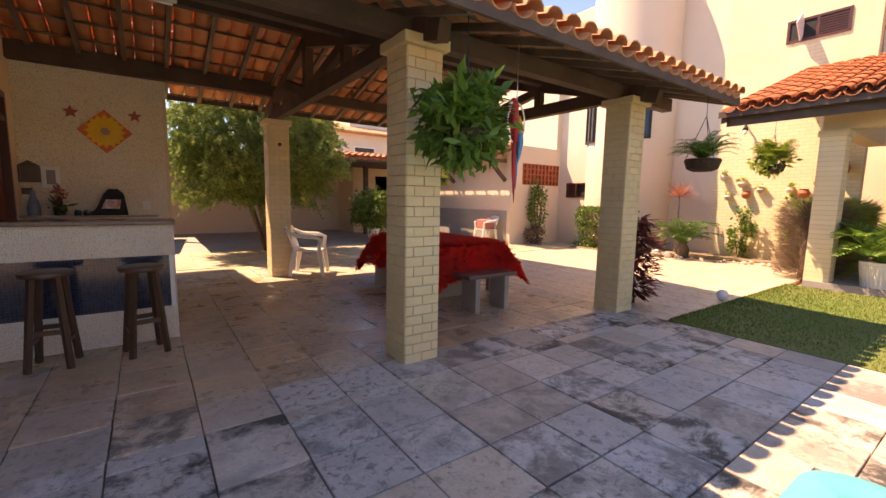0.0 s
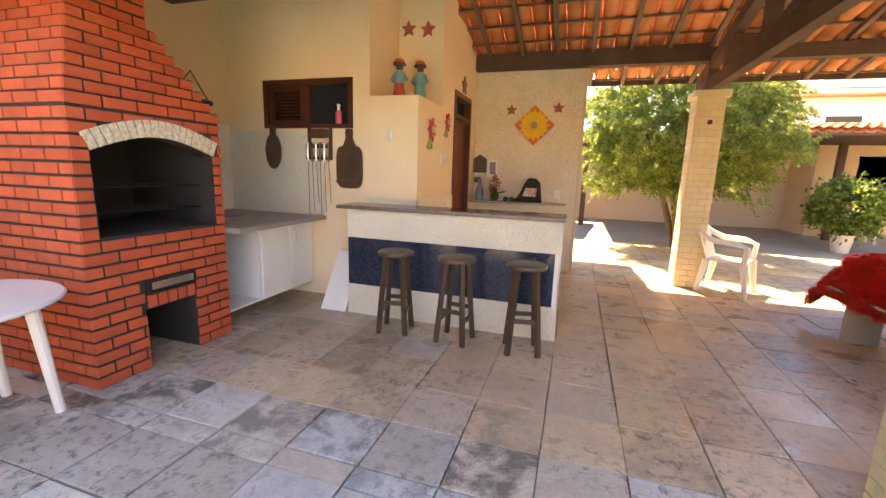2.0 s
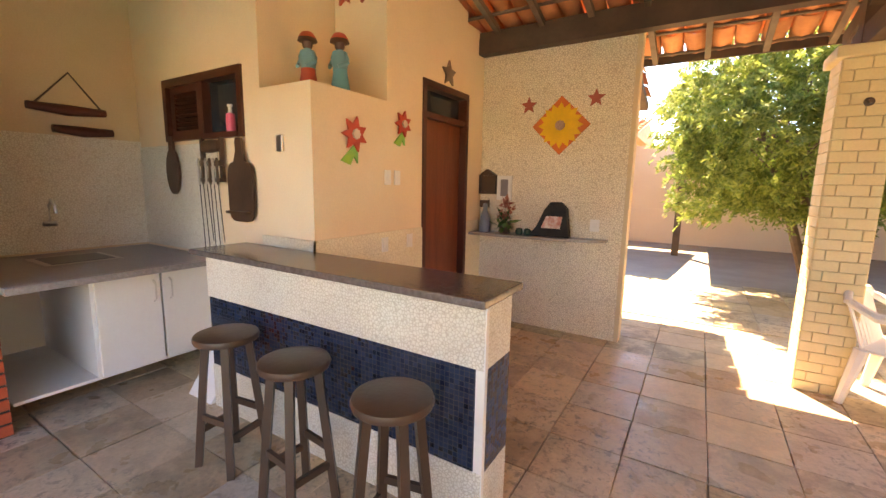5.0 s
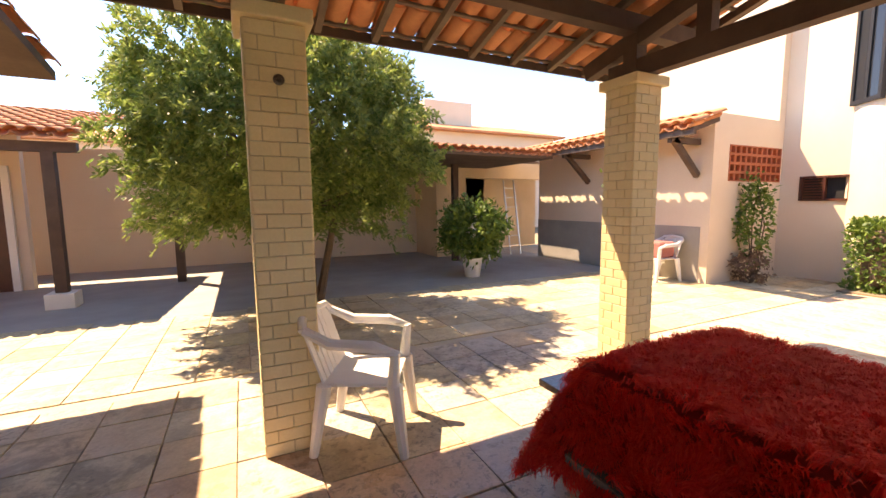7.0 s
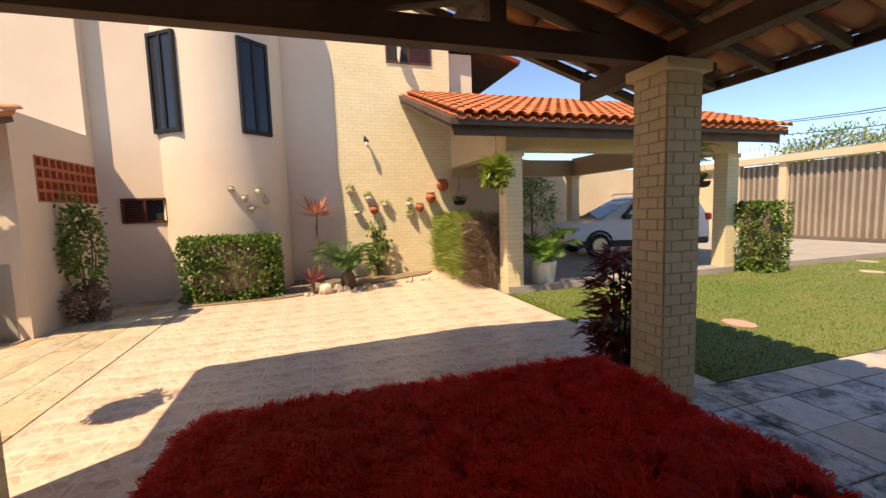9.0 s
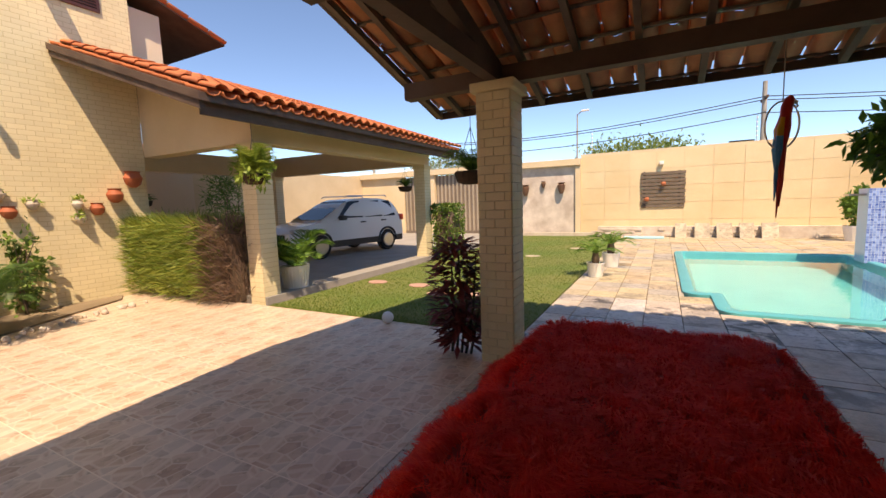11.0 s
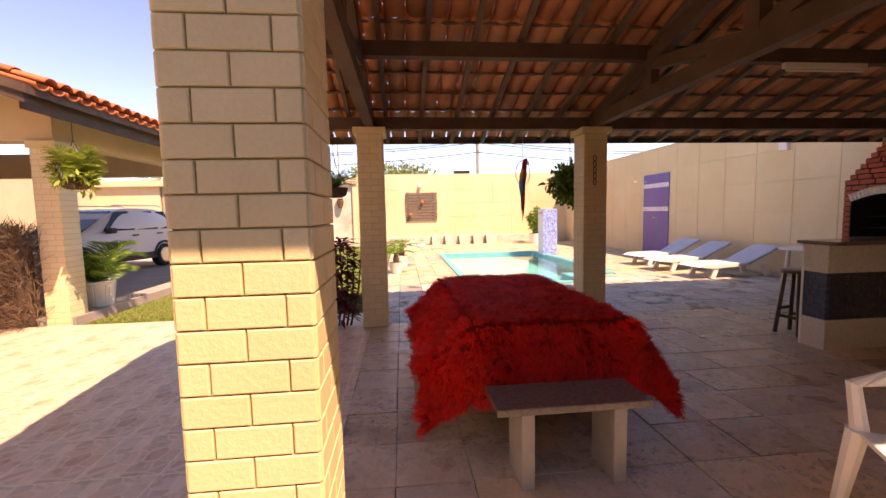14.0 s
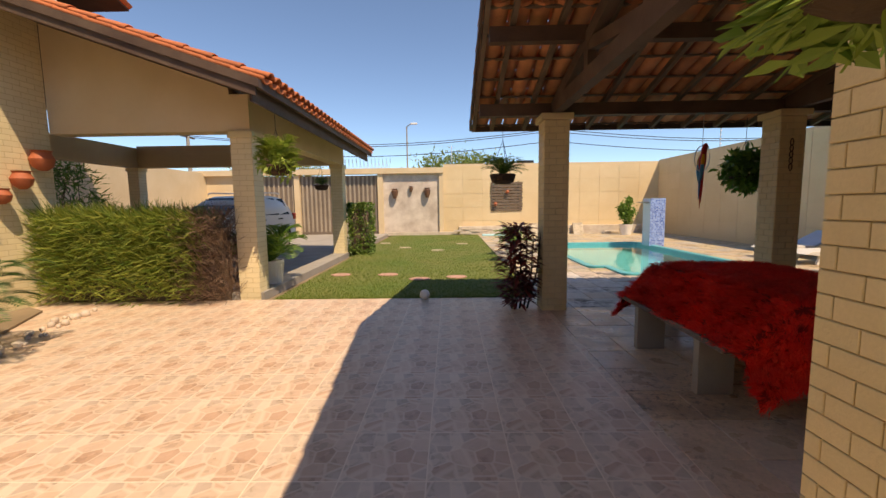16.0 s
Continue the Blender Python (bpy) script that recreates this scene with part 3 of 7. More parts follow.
def tiled_slope(x0, x1, eave, ridge, parent, material_one, material_all, nearest=0, toward=1):
    """Rows of covers and troughs from eave to ridge, both (y, z). The nearest covers are pieces of their own."""
    run = Vector((0, ridge[0] - eave[0], ridge[1] - eave[1]))
    rows = max(1, int(run.length / ROW))
    step = run / rows
    tilt = math.atan2(run.z, abs(run.y))
    spin = 0 if run.y > 0 else math.pi
    cover, trough = tile_arc(0.088, 0.07, ROW + 0.05, True), tile_arc(0.092, 0.1, ROW + 0.05, False)
    meshes = []
    for bm in (cover, trough):
        bmesh.ops.recalc_face_normals(bm, faces=bm.faces)
        bm.verts.ensure_lookup_table()
        meshes.append(([v.co.copy() for v in bm.verts], [[v.index for v in f.verts] for f in bm.faces]))
    cover.verts.index_update()
    one = mesh_of("tile", cover, material_one, True)
    trough.free()
    verts, faces, made = [], [], 0
    cols = int((x1 - x0) / PITCH)
    rng = random.Random(5)
    for i in range(cols):
        for j in range(rows):
            for which in (0, 1):
                x = x0 + (i + (0.5 if which == 0 else 0.0) + 0.5) * PITCH * (x1 - x0) / (cols * PITCH) - PITCH * 0.25
                base = Vector((x, eave[0], eave[1])) + step * j
                lift = 0.05 if which == 0 else 0.035
                m = Matrix.Translation(base + Vector((0, 0, lift))) @ Matrix.Rotation(spin, 4, "Z") @ Matrix.Rotation(tilt - 0.03 + rng.uniform(-0.012, 0.012), 4, "X") @ Matrix.Rotation(rng.uniform(-0.02, 0.02), 4, "Z")
                if which == 0 and j < 7 and made < nearest and x1 - x < nearest / 7 * PITCH:
                    ob = new("tile", one)
                    ob.parent, ob.matrix_basis = parent, m
                    made += 1
                    continue
                co, fs = meshes[which]
                n = len(verts)
                verts += [m @ c for c in co]
                faces += [[n + k for k in f] for f in fs]
    raw_mesh("tiles", verts, faces, material_all, parent, "stuff", True)


tiled_slope(RX0, RX1, (FRONT - 0.05, PZ(FRONT - 0.05)), (RIDGE, PZ(RIDGE)), roof, M["terra"], M["terra_joined"], 290)
tiled_slope(RX0, RX1, (BACK + 0.05, PZ(BACK + 0.05)), (RIDGE, PZ(RIDGE)), roof, M["terra"], M["terra_joined"], 0)
bm = bmesh.new()
for k in range(24):
    x = RX0 + 0.2 + k * 0.385
    add_tube(bm, [(x - 0.2, RIDGE, PZ(RIDGE) + 0.06), (x + 0.2, RIDGE, PZ(RIDGE) + 0.075)], [0.1, 0.115], 10)
part("ridge_tiles", bm, M["terra_joined"], roof, smooth=True)


def truss(x):
    """Timber truss across the pavilion, front foot on the cap, rear foot on a short post."""
    t = empty("roof_truss", label="dark stained timber roof truss with king post and struts", category="truss", group="roof trusses")
    def beam(name, a, b, w=0.11, h=0.15):
        bm = bmesh.new()
        add_beam(bm, (x, *a), (x, *b), w, h, (1, 0, 0))
        return part(name, bm, M["wood"], t)
    beam("bottom_chord", (3.45, 2.575), (8.2, 2.575), 0.15, 0.11)
    beam("top_chord", (3.3, 2.47), (RIDGE, PZ(RIDGE) - 0.34), 0.14, 0.1)
    beam("top_chord", (8.5, PZ(8.5) - 0.3), (RIDGE, PZ(RIDGE) - 0.34), 0.14, 0.1)
    beam("king_post", (RIDGE, 2.6), (RIDGE, PZ(RIDGE) - 0.3), 0.13, 0.1)
    beam("rear_post", (7.97, 2.5), (7.97, PZ(7.97) - 0.28), 0.14, 0.12)
    beam("post", (5.05, 2.64), (5.05, PZ(5.05) - 0.3), 0.11, 0.09)
    beam("post", (7.35, 2.64), (7.35, PZ(7.35) - 0.32), 0.11, 0.09)
    beam("strut", (RIDGE - 0.05, 2.64), (5.12, PZ(5.1) - 0.36), 0.11, 0.09)
    beam("strut", (RIDGE + 0.05, 2.64), (7.28, PZ(7.28) - 0.38), 0.11, 0.09)
    return t


for x in (0.5 * (XA + XB), 0.5 * (XC + XD)):
    truss(x)
t = empty("tie_beam", label="dark timber beam over the tiled wall and pillars", category="beam")
part("beam", boxes((-0.8, 2.3, 7.92, 8.02, 3.0, 3.08)), M["wood"], t)

lamp = empty("tube_lamp", label="white fluorescent batten fixed under the roof timbers, unlit", category="lamp")
part("case", bevelled(boxes((-0.05, 0.9, 5.0, 5.05, PZ(5.0) - 0.33, PZ(5.0) - 0.27)), 0.006), M["white"], lamp)
bm = bmesh.new()
add_tube(bm, [(-0.02, 5.025, PZ(5.0) - 0.345), (0.87, 5.025, PZ(5.0) - 0.345)], 0.014, 8)
part("tube", bm, M["plastic"], lamp, "white glass tube")

# ---- bar ----
bar = empty("bar_counter", pose(0, 0, 0), label="pebbled white bar with navy mosaic band and dark granite top", category="bar counter")
part("base", boxes((-1.21, 0.79, 5.24, 5.5, 0, 0.3)), M["pebble"], bar)
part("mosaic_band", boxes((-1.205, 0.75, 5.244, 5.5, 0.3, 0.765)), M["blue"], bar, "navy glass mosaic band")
part("upper_band", boxes((-1.21, 0.79, 5.24, 5.5, 0.765, 1.04)), M["pebble"], bar)
part("end_trim", boxes((0.75, 0.787, 5.243, 5.26, 0.3, 0.765), (0.79, 0.795, 5.235, 5.26, 0, 1.04)), M["white"], bar, "white corner trim")
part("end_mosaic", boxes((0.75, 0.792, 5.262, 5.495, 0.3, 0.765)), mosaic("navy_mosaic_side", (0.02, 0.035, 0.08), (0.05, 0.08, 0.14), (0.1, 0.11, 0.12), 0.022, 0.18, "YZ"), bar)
part("worktop", bevelled(boxes((-1.3, 0.81, 5.18, 5.585, 1.04, 1.075)), 0.008), M["granite"], bar, "polished dark granite top")


def stool():
    s = empty("bar_stool", label="dark walnut stained round wooden bar stool", category="stool", group="stools at the bar")
    bm = bmesh.new()
    add_lathe(bm, [(0.13, 0.685), (0.155, 0.69), (0.16, 0.705), (0.155, 0.722), (0.14, 0.728)], sides=28)
    part("seat", bm, M["stool"], s, smooth=True)
    for k in range(4):
        a = math.tau * (k + 0.5) / 4
        bm = bmesh.new()
        add_beam(bm, (0.17 * math.cos(a), 0.17 * math.sin(a), 0), (0.1 * math.cos(a), 0.1 * math.sin(a), 0.69), 0.036, 0.036)
        part("leg", bm, M["stool"], s)
    for z, r in ((0.2, 0.15), (0.28, 0.142)):
        for k in range(4):
            if (z > 0.25) != (k % 2 == 0):
                continue
            a, b = math.tau * (k + 0.5) / 4, math.tau * (k + 1.5) / 4
            bm = bmesh.new()
            add_beam(bm, (r * math.cos(a), r * math.sin(a), z), (r * math.cos(b), r * math.sin(b), z), 0.02, 0.034)
            part("rung", bm, M["stool"], s)
    return s


first = stool()
first.matrix_basis = pose(-0.58, 4.98, 0, 0, 0, 8)
copy_thing(first, pose(-0.02, 4.96, 0, 0, 0, -6))
copy_thing(first, pose(0.55, 4.95, 0, 0, 0, 12))

# ---- brick barbecue ----
GX, GY0, GY1, GB = -1.85, 3.345, 4.41, -2.83
grill = empty("brick_barbecue", label="tall red brick barbecue with black joints and a stepped hood", category="barbecue")
oy0, oy1, oz0, oz1 = 3.46, 4.32, 0.95, 1.47
ay0, ay1, az = 3.7, 4.08, 0.42
for box in ((GB, GX - 0.012, GY0 + 0.012, ay0 - 0.01, 0, 0.95), (GB, GX - 0.012, ay1 + 0.01, GY1 - 0.012, 0, 0.95), (GB, GX - 0.012, ay0 - 0.01, ay1 + 0.01, az, 0.95), (GB, -2.6, ay0, ay1, 0, az), (GB, GX - 0.012, GY0 + 0.012, oy0, 0.95, 1.72), (GB, GX - 0.012, oy1, GY1 - 0.012, 0.95, 1.72), (GB, -2.75, oy0, oy1, 0.95, 1.72), (GB, GX - 0.012, oy0, oy1, 1.62, 1.72)):
    part("core", boxes(box), M["soot"], grill, "sooty mortar core")
arch = bmesh.new()
arc = [(oy0 + (oy1 - oy0) * k / 12, oz1 + 0.11 * math.sin(math.pi * k / 12)) for k in range(13)]
add_prism(arch, [(oy0, 1.64)] + arc + [(oy1, 1.64)], "x", -2.0, GX - 0.014)
part("arch_infill", arch, M["soot"], grill)
M["arch"] = mat("patterned_white_tile", (0.78, 0.72, 0.58), (0.42, 0.36, 0.26), 38, 0.35, 0.1, 90, grain=0.25)
for k in range(18):
    bm = bmesh.new()
    u = (k + 0.5) / 18
    y, z = oy0 - 0.03 + (oy1 - oy0 + 0.06) * u, oz1 + 0.055 + 0.11 * math.sin(math.pi * u)
    lean = -0.45 * math.cos(math.pi * u)
    v = Vector((0, math.sin(lean), math.cos(lean)))
    add_beam(bm, Vector((GX - 0.02, y, z)) - v * 0.055, Vector((GX - 0.02, y, z)) + v * 0.055, 0.05, 0.046, (0, 1, 0))
    part("arch_brick", bm, M["arch"], grill, "white patterned arch tile")
part("grate", (lambda bm: ([add_tube(bm, [(-2.0 - 0.05 * j, oy0, z), (-2.0 - 0.05 * j, oy1, z)], 0.006, 6) for z in (1.08, 1.25) for j in range(10)], bm)[1])(bmesh.new()), M["black_metal"], grill, "black iron grates")
part("ash_drawer", bevelled(boxes((GX - 0.1, GX + 0.012, 3.7, 4.08, 0.53, 0.63)), 0.006), M["black_metal"], grill, "dark metal ash drawer")
part("drawer_front", bevelled(boxes((GX + 0.012, GX + 0.022, 3.73, 4.05, 0.555, 0.605)), 0.004), M["steel"], grill, "steel drawer plate")
hood = bmesh.new()
LV = [(1.72 + 0.078 * k, min(0.27, 0.034 * k)) for k in range(22)]
for z, s in LV:
    add_box(hood, GB, GX - 0.012 - s * 1.2, GY0 + 0.012 + s, GY1 - 0.012 - s, z, z + 0.078)
part("hood_core", hood, M["soot"], grill)
bm_cache = {}


def brick_piece(parent, m, length, height, material, key):
    k = (round(length, 4), key)
    if k not in bm_cache:
        bm_cache[k] = mesh_of("brick", brick_mesh(length, height, 0.01), material)
    ob = new("brick", bm_cache[k])
    ob.parent, ob.matrix_basis = parent, m
    return ob

# ---- kitchen counter ----
cab = empty("sink_cabinet", label="white two-door sink cabinet under a grey granite counter", category="cabinet")
part("body", boxes((-2.95, -1.93, 4.43, 5.66, 0.14, 0.16), (-2.95, -1.93, 4.85, 4.87, 0.16, 0.84), (-2.95, -1.93, 5.64, 5.66, 0.16, 0.84), (-2.98, -2.95, 4.43, 5.66, 0.14, 0.84)), M["white"], cab)
for y0, y1, hy in ((4.87, 5.27, 5.22), (5.28, 5.66, 5.33)):
    d = part("door", bevelled(boxes((-1.93, -1.905, y0, y1 - 0.004, 0.16, 0.83)), 0.004), M["white"], cab)
    bm = bmesh.new()
    add_tube(bm, [(-1.905, hy, 0.62), (-1.875, hy, 0.64), (-1.87, hy, 0.7), (-1.875, hy, 0.76), (-1.905, hy, 0.78)], 0.006, 8)
    part("handle", bm, M["steel"], d, "steel bow handle")
tagged(part("worktop", bevelled(boxes((-2.99, -1.72, 4.42, 5.66, 0.86, 0.9), (-2.99, -1.745, 4.42, 5.66, 0.9, 0.902)), 0.003), M["grey_granite"]), "grey speckled granite sink counter", "worktop")

# ---- table and benches ----
table = empty("garden_table", label="concrete garden table hidden under a shaggy cloth", category="table")
part("tabletop", boxes((3.55, 4.42, 4.95, 6.63, 0.66, 0.71)), M["concrete"], table)
for y in (5.3, 6.28):
    part("pedestal", boxes((3.7, 4.27, y - 0.06, y + 0.06, 0, 0.66)), M["concrete"], table)


def bench(cx, cy, length, turn):
    b = empty("bench", pose(cx, cy, 0, 0, 0, turn), label="low bench with polished granite seat on two slab legs", category="bench", group="benches round the table")
    part("seat", bevelled(boxes((-length / 2, length / 2, -0.15, 0.15, 0.41, 0.45)), 0.006), M["granite"], b)
    for x in (-length * 0.3, length * 0.3):
        part("leg", bevelled(boxes((x - 0.035, x + 0.035, -0.13, 0.13, 0, 0.41)), 0.006), M["concrete"], b, "rough concrete slab leg")
    return b


bench(4.05, 7.02, 0.82, 0)
bench(4.72, 5.75, 1.6, 90)
bench(3.42, 5.8, 1.5, 90)
bench(3.88, 4.5, 0.75, 0)

cloth = empty("shaggy_tablecloth", label="deep red long-pile shaggy throw over the table", category="tablecloth")
CX0, CX1, CY0, CY1, CZ = 3.53, 4.47, 4.9, 6.67, 0.745


def cloth_point(u, v):
    """Cloth sheet over the table edge: u, v run past the top by the drop."""
    ox, oy = max(0, abs(u) - (CX1 - CX0) / 2), max(0, abs(v) - (CY1 - CY0) / 2)
    x = max(-(CX1 - CX0) / 2, min((CX1 - CX0) / 2, u))
    y = max(-(CY1 - CY0) / 2, min((CY1 - CY0) / 2, v))
    drop = math.hypot(ox, oy)
    fold = 0.02 * math.sin(9 * (u + v)) * min(1, drop * 4)
    if drop > 0:
        side, end = 0.04 + (0.75 if u > 0 else 0.55) * drop + fold, 0.03 + 0.35 * drop + fold
        x += math.copysign(side * ox / drop, u) if ox else 0
        y += math.copysign(end * oy / drop, v) if oy else 0
    fall = ((0.74 if u > 0 else 0.9) * ox + 0.93 * oy) / drop if drop > 0 else 0
    z = CZ - drop * min(fall, 0.95) + 0.012 * math.sin(5 * u + 1) * math.sin(4 * v) * (drop == 0)
    return Vector(((CX0 + CX1) / 2 + x, (CY0 + CY1) / 2 + y, z))


NU, NV, DROP = 44, 64, 0.43
grid_u = [-(CX1 - CX0) / 2 - DROP + (CX1 - CX0 + 2 * DROP) * i / NU for i in range(NU + 1)]
grid_v = [-(CY1 - CY0) / 2 - DROP + (CY1 - CY0 + 2 * DROP) * j / NV for j in range(NV + 1)]
bm = bmesh.new()
vs = [[bm.verts.new(cloth_point(u, v)) for v in grid_v] for u in grid_u]
for i in range(NU):
    for j in range(NV):
        bm.faces.new((vs[i][j], vs[i + 1][j], vs[i + 1][j + 1], vs[i][j + 1]))
r = bmesh.ops.solidify(bm, geom=list(bm.faces), thickness=0.012)
part("fabric", bm, M["crimson"], cloth, smooth=True)
M["shag"] = leaf_mat("crimson_shag_pile", (0.82, 0.02, 0.02), (1.0, 0.07, 0.042), 0.6, 0.55)
rng = random.Random(11)
verts, faces = [], []
for _ in range(10500):
    u, v = rng.uniform(grid_u[0], grid_u[-1]), rng.uniform(grid_v[0], grid_v[-1])
    p = cloth_point(u, v)
    n = (cloth_point(u + 0.01, v) - p).cross(cloth_point(u, v + 0.01) - p)
    if n.length < 1e-9:
        continue
    n.normalize()
    swirl = Vector((noise.noise(p * 7), noise.noise(p * 7 + Vector((7, 3, 1))), 0.0)) * 1.5
    lean = (swirl + Vector((rng.uniform(-0.4, 0.4), rng.uniform(-0.4, 0.4), -1.1 if n.z < 0.6 else -0.1))).normalized()
    tuft = rng.uniform(0.055, 0.095)
    for _ in range(11):
        q = p + Vector((rng.gauss(0, 0.011), rng.gauss(0, 0.011), rng.gauss(0, 0.004)))
        ln, w = tuft * rng.uniform(0.7, 1.1), rng.uniform(0.0016, 0.003)
        d0 = (n * 1.0 + lean * 0.45 + rand_dir(rng) * 0.25).normalized()
        d1 = (n * 0.15 + lean * 1.0 + rand_dir(rng) * 0.2).normalized()
        side = d1.cross(n)
        side = side.normalized() * w if side.length > 1e-6 else Vector((w, 0, 0))
        k = len(verts)
        m1 = q + d0 * ln * 0.45
        verts += [q - side, q + side, m1 + side, m1 - side, m1 + d1 * ln * 0.6]
        faces += [(k, k + 1, k + 2, k + 3), (k + 3, k + 2, k + 4)]
raw_mesh("shag", verts, faces, M["shag"], cloth, "stuff")

# ---- pool ----
pool = empty("swimming_pool", label="small turquoise fibreglass swimming pool filled with clear water", category="pool")
pool["kind"] = "structure"
M["shell"] = mat("turquoise_fibreglass", (0.06, 0.43, 0.47), (0.045, 0.37, 0.42), 1.5, 0.4, 0.0, 30, grain=0.05)
x0, x1, y0, y1 = POOL


def basin(inset, r, n=6):
    """Rounded outline of the pool with its entry bay, drawn in by an inset."""
    a, b, c, d = x0 + inset, x1 - inset, y0 + inset, LOBE[2] - inset
    e, f, g = LOBE[0] + inset, LOBE[1] - inset, y1 - inset
    pts = []
    for cx, cy, turn in ((b - r, d - r, 0), (f - r, g - r, 0), (e + r, g - r, 90), (a + r, d - r, 90), (a + r, c + r, 180), (b - r, c + r, 270)):
        for k in range(n + 1):
            t = radians(turn + 90 * k / n)
            pts.append((cx + r * math.cos(t), cy + r * math.sin(t)))
        if (cx, cy) == (b - r, d - r):
            pts.append((f, d))
        elif (cx, cy) == (e + r, g - r):
            pts.append((e, d))
    return pts


bm = bmesh.new()
loops = [[bm.verts.new((x, y, z)) for x, y in basin(i, r)] for i, r, z in ((-0.02, 0.24, -0.2), (-0.02, 0.24, 0.03), (0.0, 0.23, 0.038), (0.13, 0.16, 0.038), (0.15, 0.15, 0.02), (0.15, 0.15, -0.08), (0.3, 0.12, -1.3))]
n = len(loops[0])
for a, b in zip(loops, loops[1:]):
    for k in range(n):
        bm.faces.new((a[k], a[(k + 1) % n], b[(k + 1) % n], b[k]))
bm.faces.new(loops[-1])
part("shell", bm, M["shell"], pool, "pale turquoise moulded shell", True)
WATER = [(x, y, -0.06) for x, y in basin(0.149, 0.15)]
wm, wt, wp, wnode, wlink = nodes_of("pool_water")
wp.inputs["Base Color"].default_value = (0.72, 0.95, 0.97, 1)
wp.inputs["Roughness"].default_value, wp.inputs["Transmission Weight"].default_value, wp.inputs["IOR"].default_value = 0.02, 1.0, 1.33
bump_in(wt, wp, noise_out(wt, 5, 2), 0.12, 0.02)
water = raw_mesh("water", WATER, [list(range(len(WATER)))], wm, pool)
water["label"] = "clear still water"
water.visible_shadow = False
for k in range(3):
    part("step", bevelled(boxes((LOBE[0] + 0.32, LOBE[1] - 0.32, 0.75 - 0.28 * k, 1.02 - 0.28 * k, -1.2, -0.3 - 0.25 * k)), 0.02), M["shell"], pool)
structure("pool_surround", boxes((x0, LOBE[0] - 0.02, LOBE[2] + 0.02, y1, -0.06, -0.02), (LOBE[1] + 0.02, x1, LOBE[2] + 0.02, y1, -0.06, -0.02)), M["mortar"], "mortar bed beside the pool's entry bay")

# ---- lawn ----
lawn = structure("lawn", (lambda bm: (add_box(bm, LAWN[0], LAWN[1], LAWN[2], LAWN[3], -0.055, 0.0), bm)[1])(bmesh.new()), M["lawn"], "short patchy lawn in sun")
rng = random.Random(3)
verts, faces = [], []
M["grass"] = leaf_mat("grass_blade", (0.07, 0.16, 0.02), (0.22, 0.27, 0.05))
for _ in range(52000):
    x, y = rng.uniform(LAWN[0], LAWN[1]), LAWN[3] - (LAWN[3] - LAWN[2]) * rng.random() ** 1.6
    h, a = rng.uniform(0.012, 0.035), rng.uniform(0, math.tau)
    w = 0.004
    k = len(verts)
    verts += [(x - w * math.cos(a), y - w * math.sin(a), 0), (x + w * math.cos(a), y + w * math.sin(a), 0), (x + rng.uniform(-0.015, 0.015), y + rng.uniform(-0.015, 0.015), h)]
    faces.append((k, k + 1, k + 2))
g = raw_mesh("grass", verts, faces, M["grass"])
tagged(g, "short green and straw-coloured grass blades", "grass", "", "stuff")

# ---- carport ----
CPX = 9.55
part_cp = empty("carport", label="cream carport with brick pillars and a terracotta roof", category="carport")
for x, y, s in ((CPX, 2.75, 0.32), (CPX, -2.45, 0.32), (15.2, 2.75, 0.3), (15.2, -2.45, 0.3)):
    part("pillar", boxes((x, x + s, y - s / 2, y + s / 2, -0.05, 2.42)), M["facade_x"], part_cp)
    part("capital", bevelled(boxes((x - 0.03, x + s + 0.03, y - s / 2 - 0.03, y + s / 2 + 0.03, 2.42, 2.52)), 0.01), M["brick"], part_cp)
for box in ((CPX + 0.02, CPX + 0.3, -2.6, 2.9, 2.52, 3.05), (15.2, 15.5, -2.6, 2.9, 2.52, 3.05), (CPX + 0.3, 15.2, -2.6, -2.32, 2.52, 3.1)):
    part("beam", boxes(box), M["plaster"], part_cp, "cream plastered beam")
part("gable_beam", (lambda bm: (add_prism(bm, [(CPX + 0.3, 2.52), (12.59, 2.52), (12.59, 4.1), (CPX + 0.3, 3.14)], "y", 2.62, 2.9), bm)[1])(bmesh.new()), M["plaster"], part_cp, "cream plastered gable beam")
structure("carport_floor", boxes((9.5, 18, -10.2, 2.9, -0.055, 0.08)), M["concrete"], "grey concrete carport floor with a raised edge")
for lo, hi, y1 in (((8.85, 2.9), (12.58, 4.2), 4.15), ((12.58, 4.2), (17.5, 4.2), 2.9)):
    bm = bmesh.new()
    add_prism(bm, [lo, hi, (hi[0], hi[1] - 0.1), (lo[0], lo[1] - 0.1)], "y", -3.0, y1)
    part("roof_deck", bm, M["wood"], part_cp, "dark boarded soffit")
bm = bmesh.new()
add_prism(bm, [(8.9, 2.83), (12.58, 4.115), (12.58, 4.0), (8.9, 2.71)], "y", 4.06, 4.12)
part("barge_board", bm, M["wood"], part_cp)
part("fascia", boxes((8.97, 9.0, -2.95, 4.06, 2.66, 2.84)), M["wood"], part_cp)


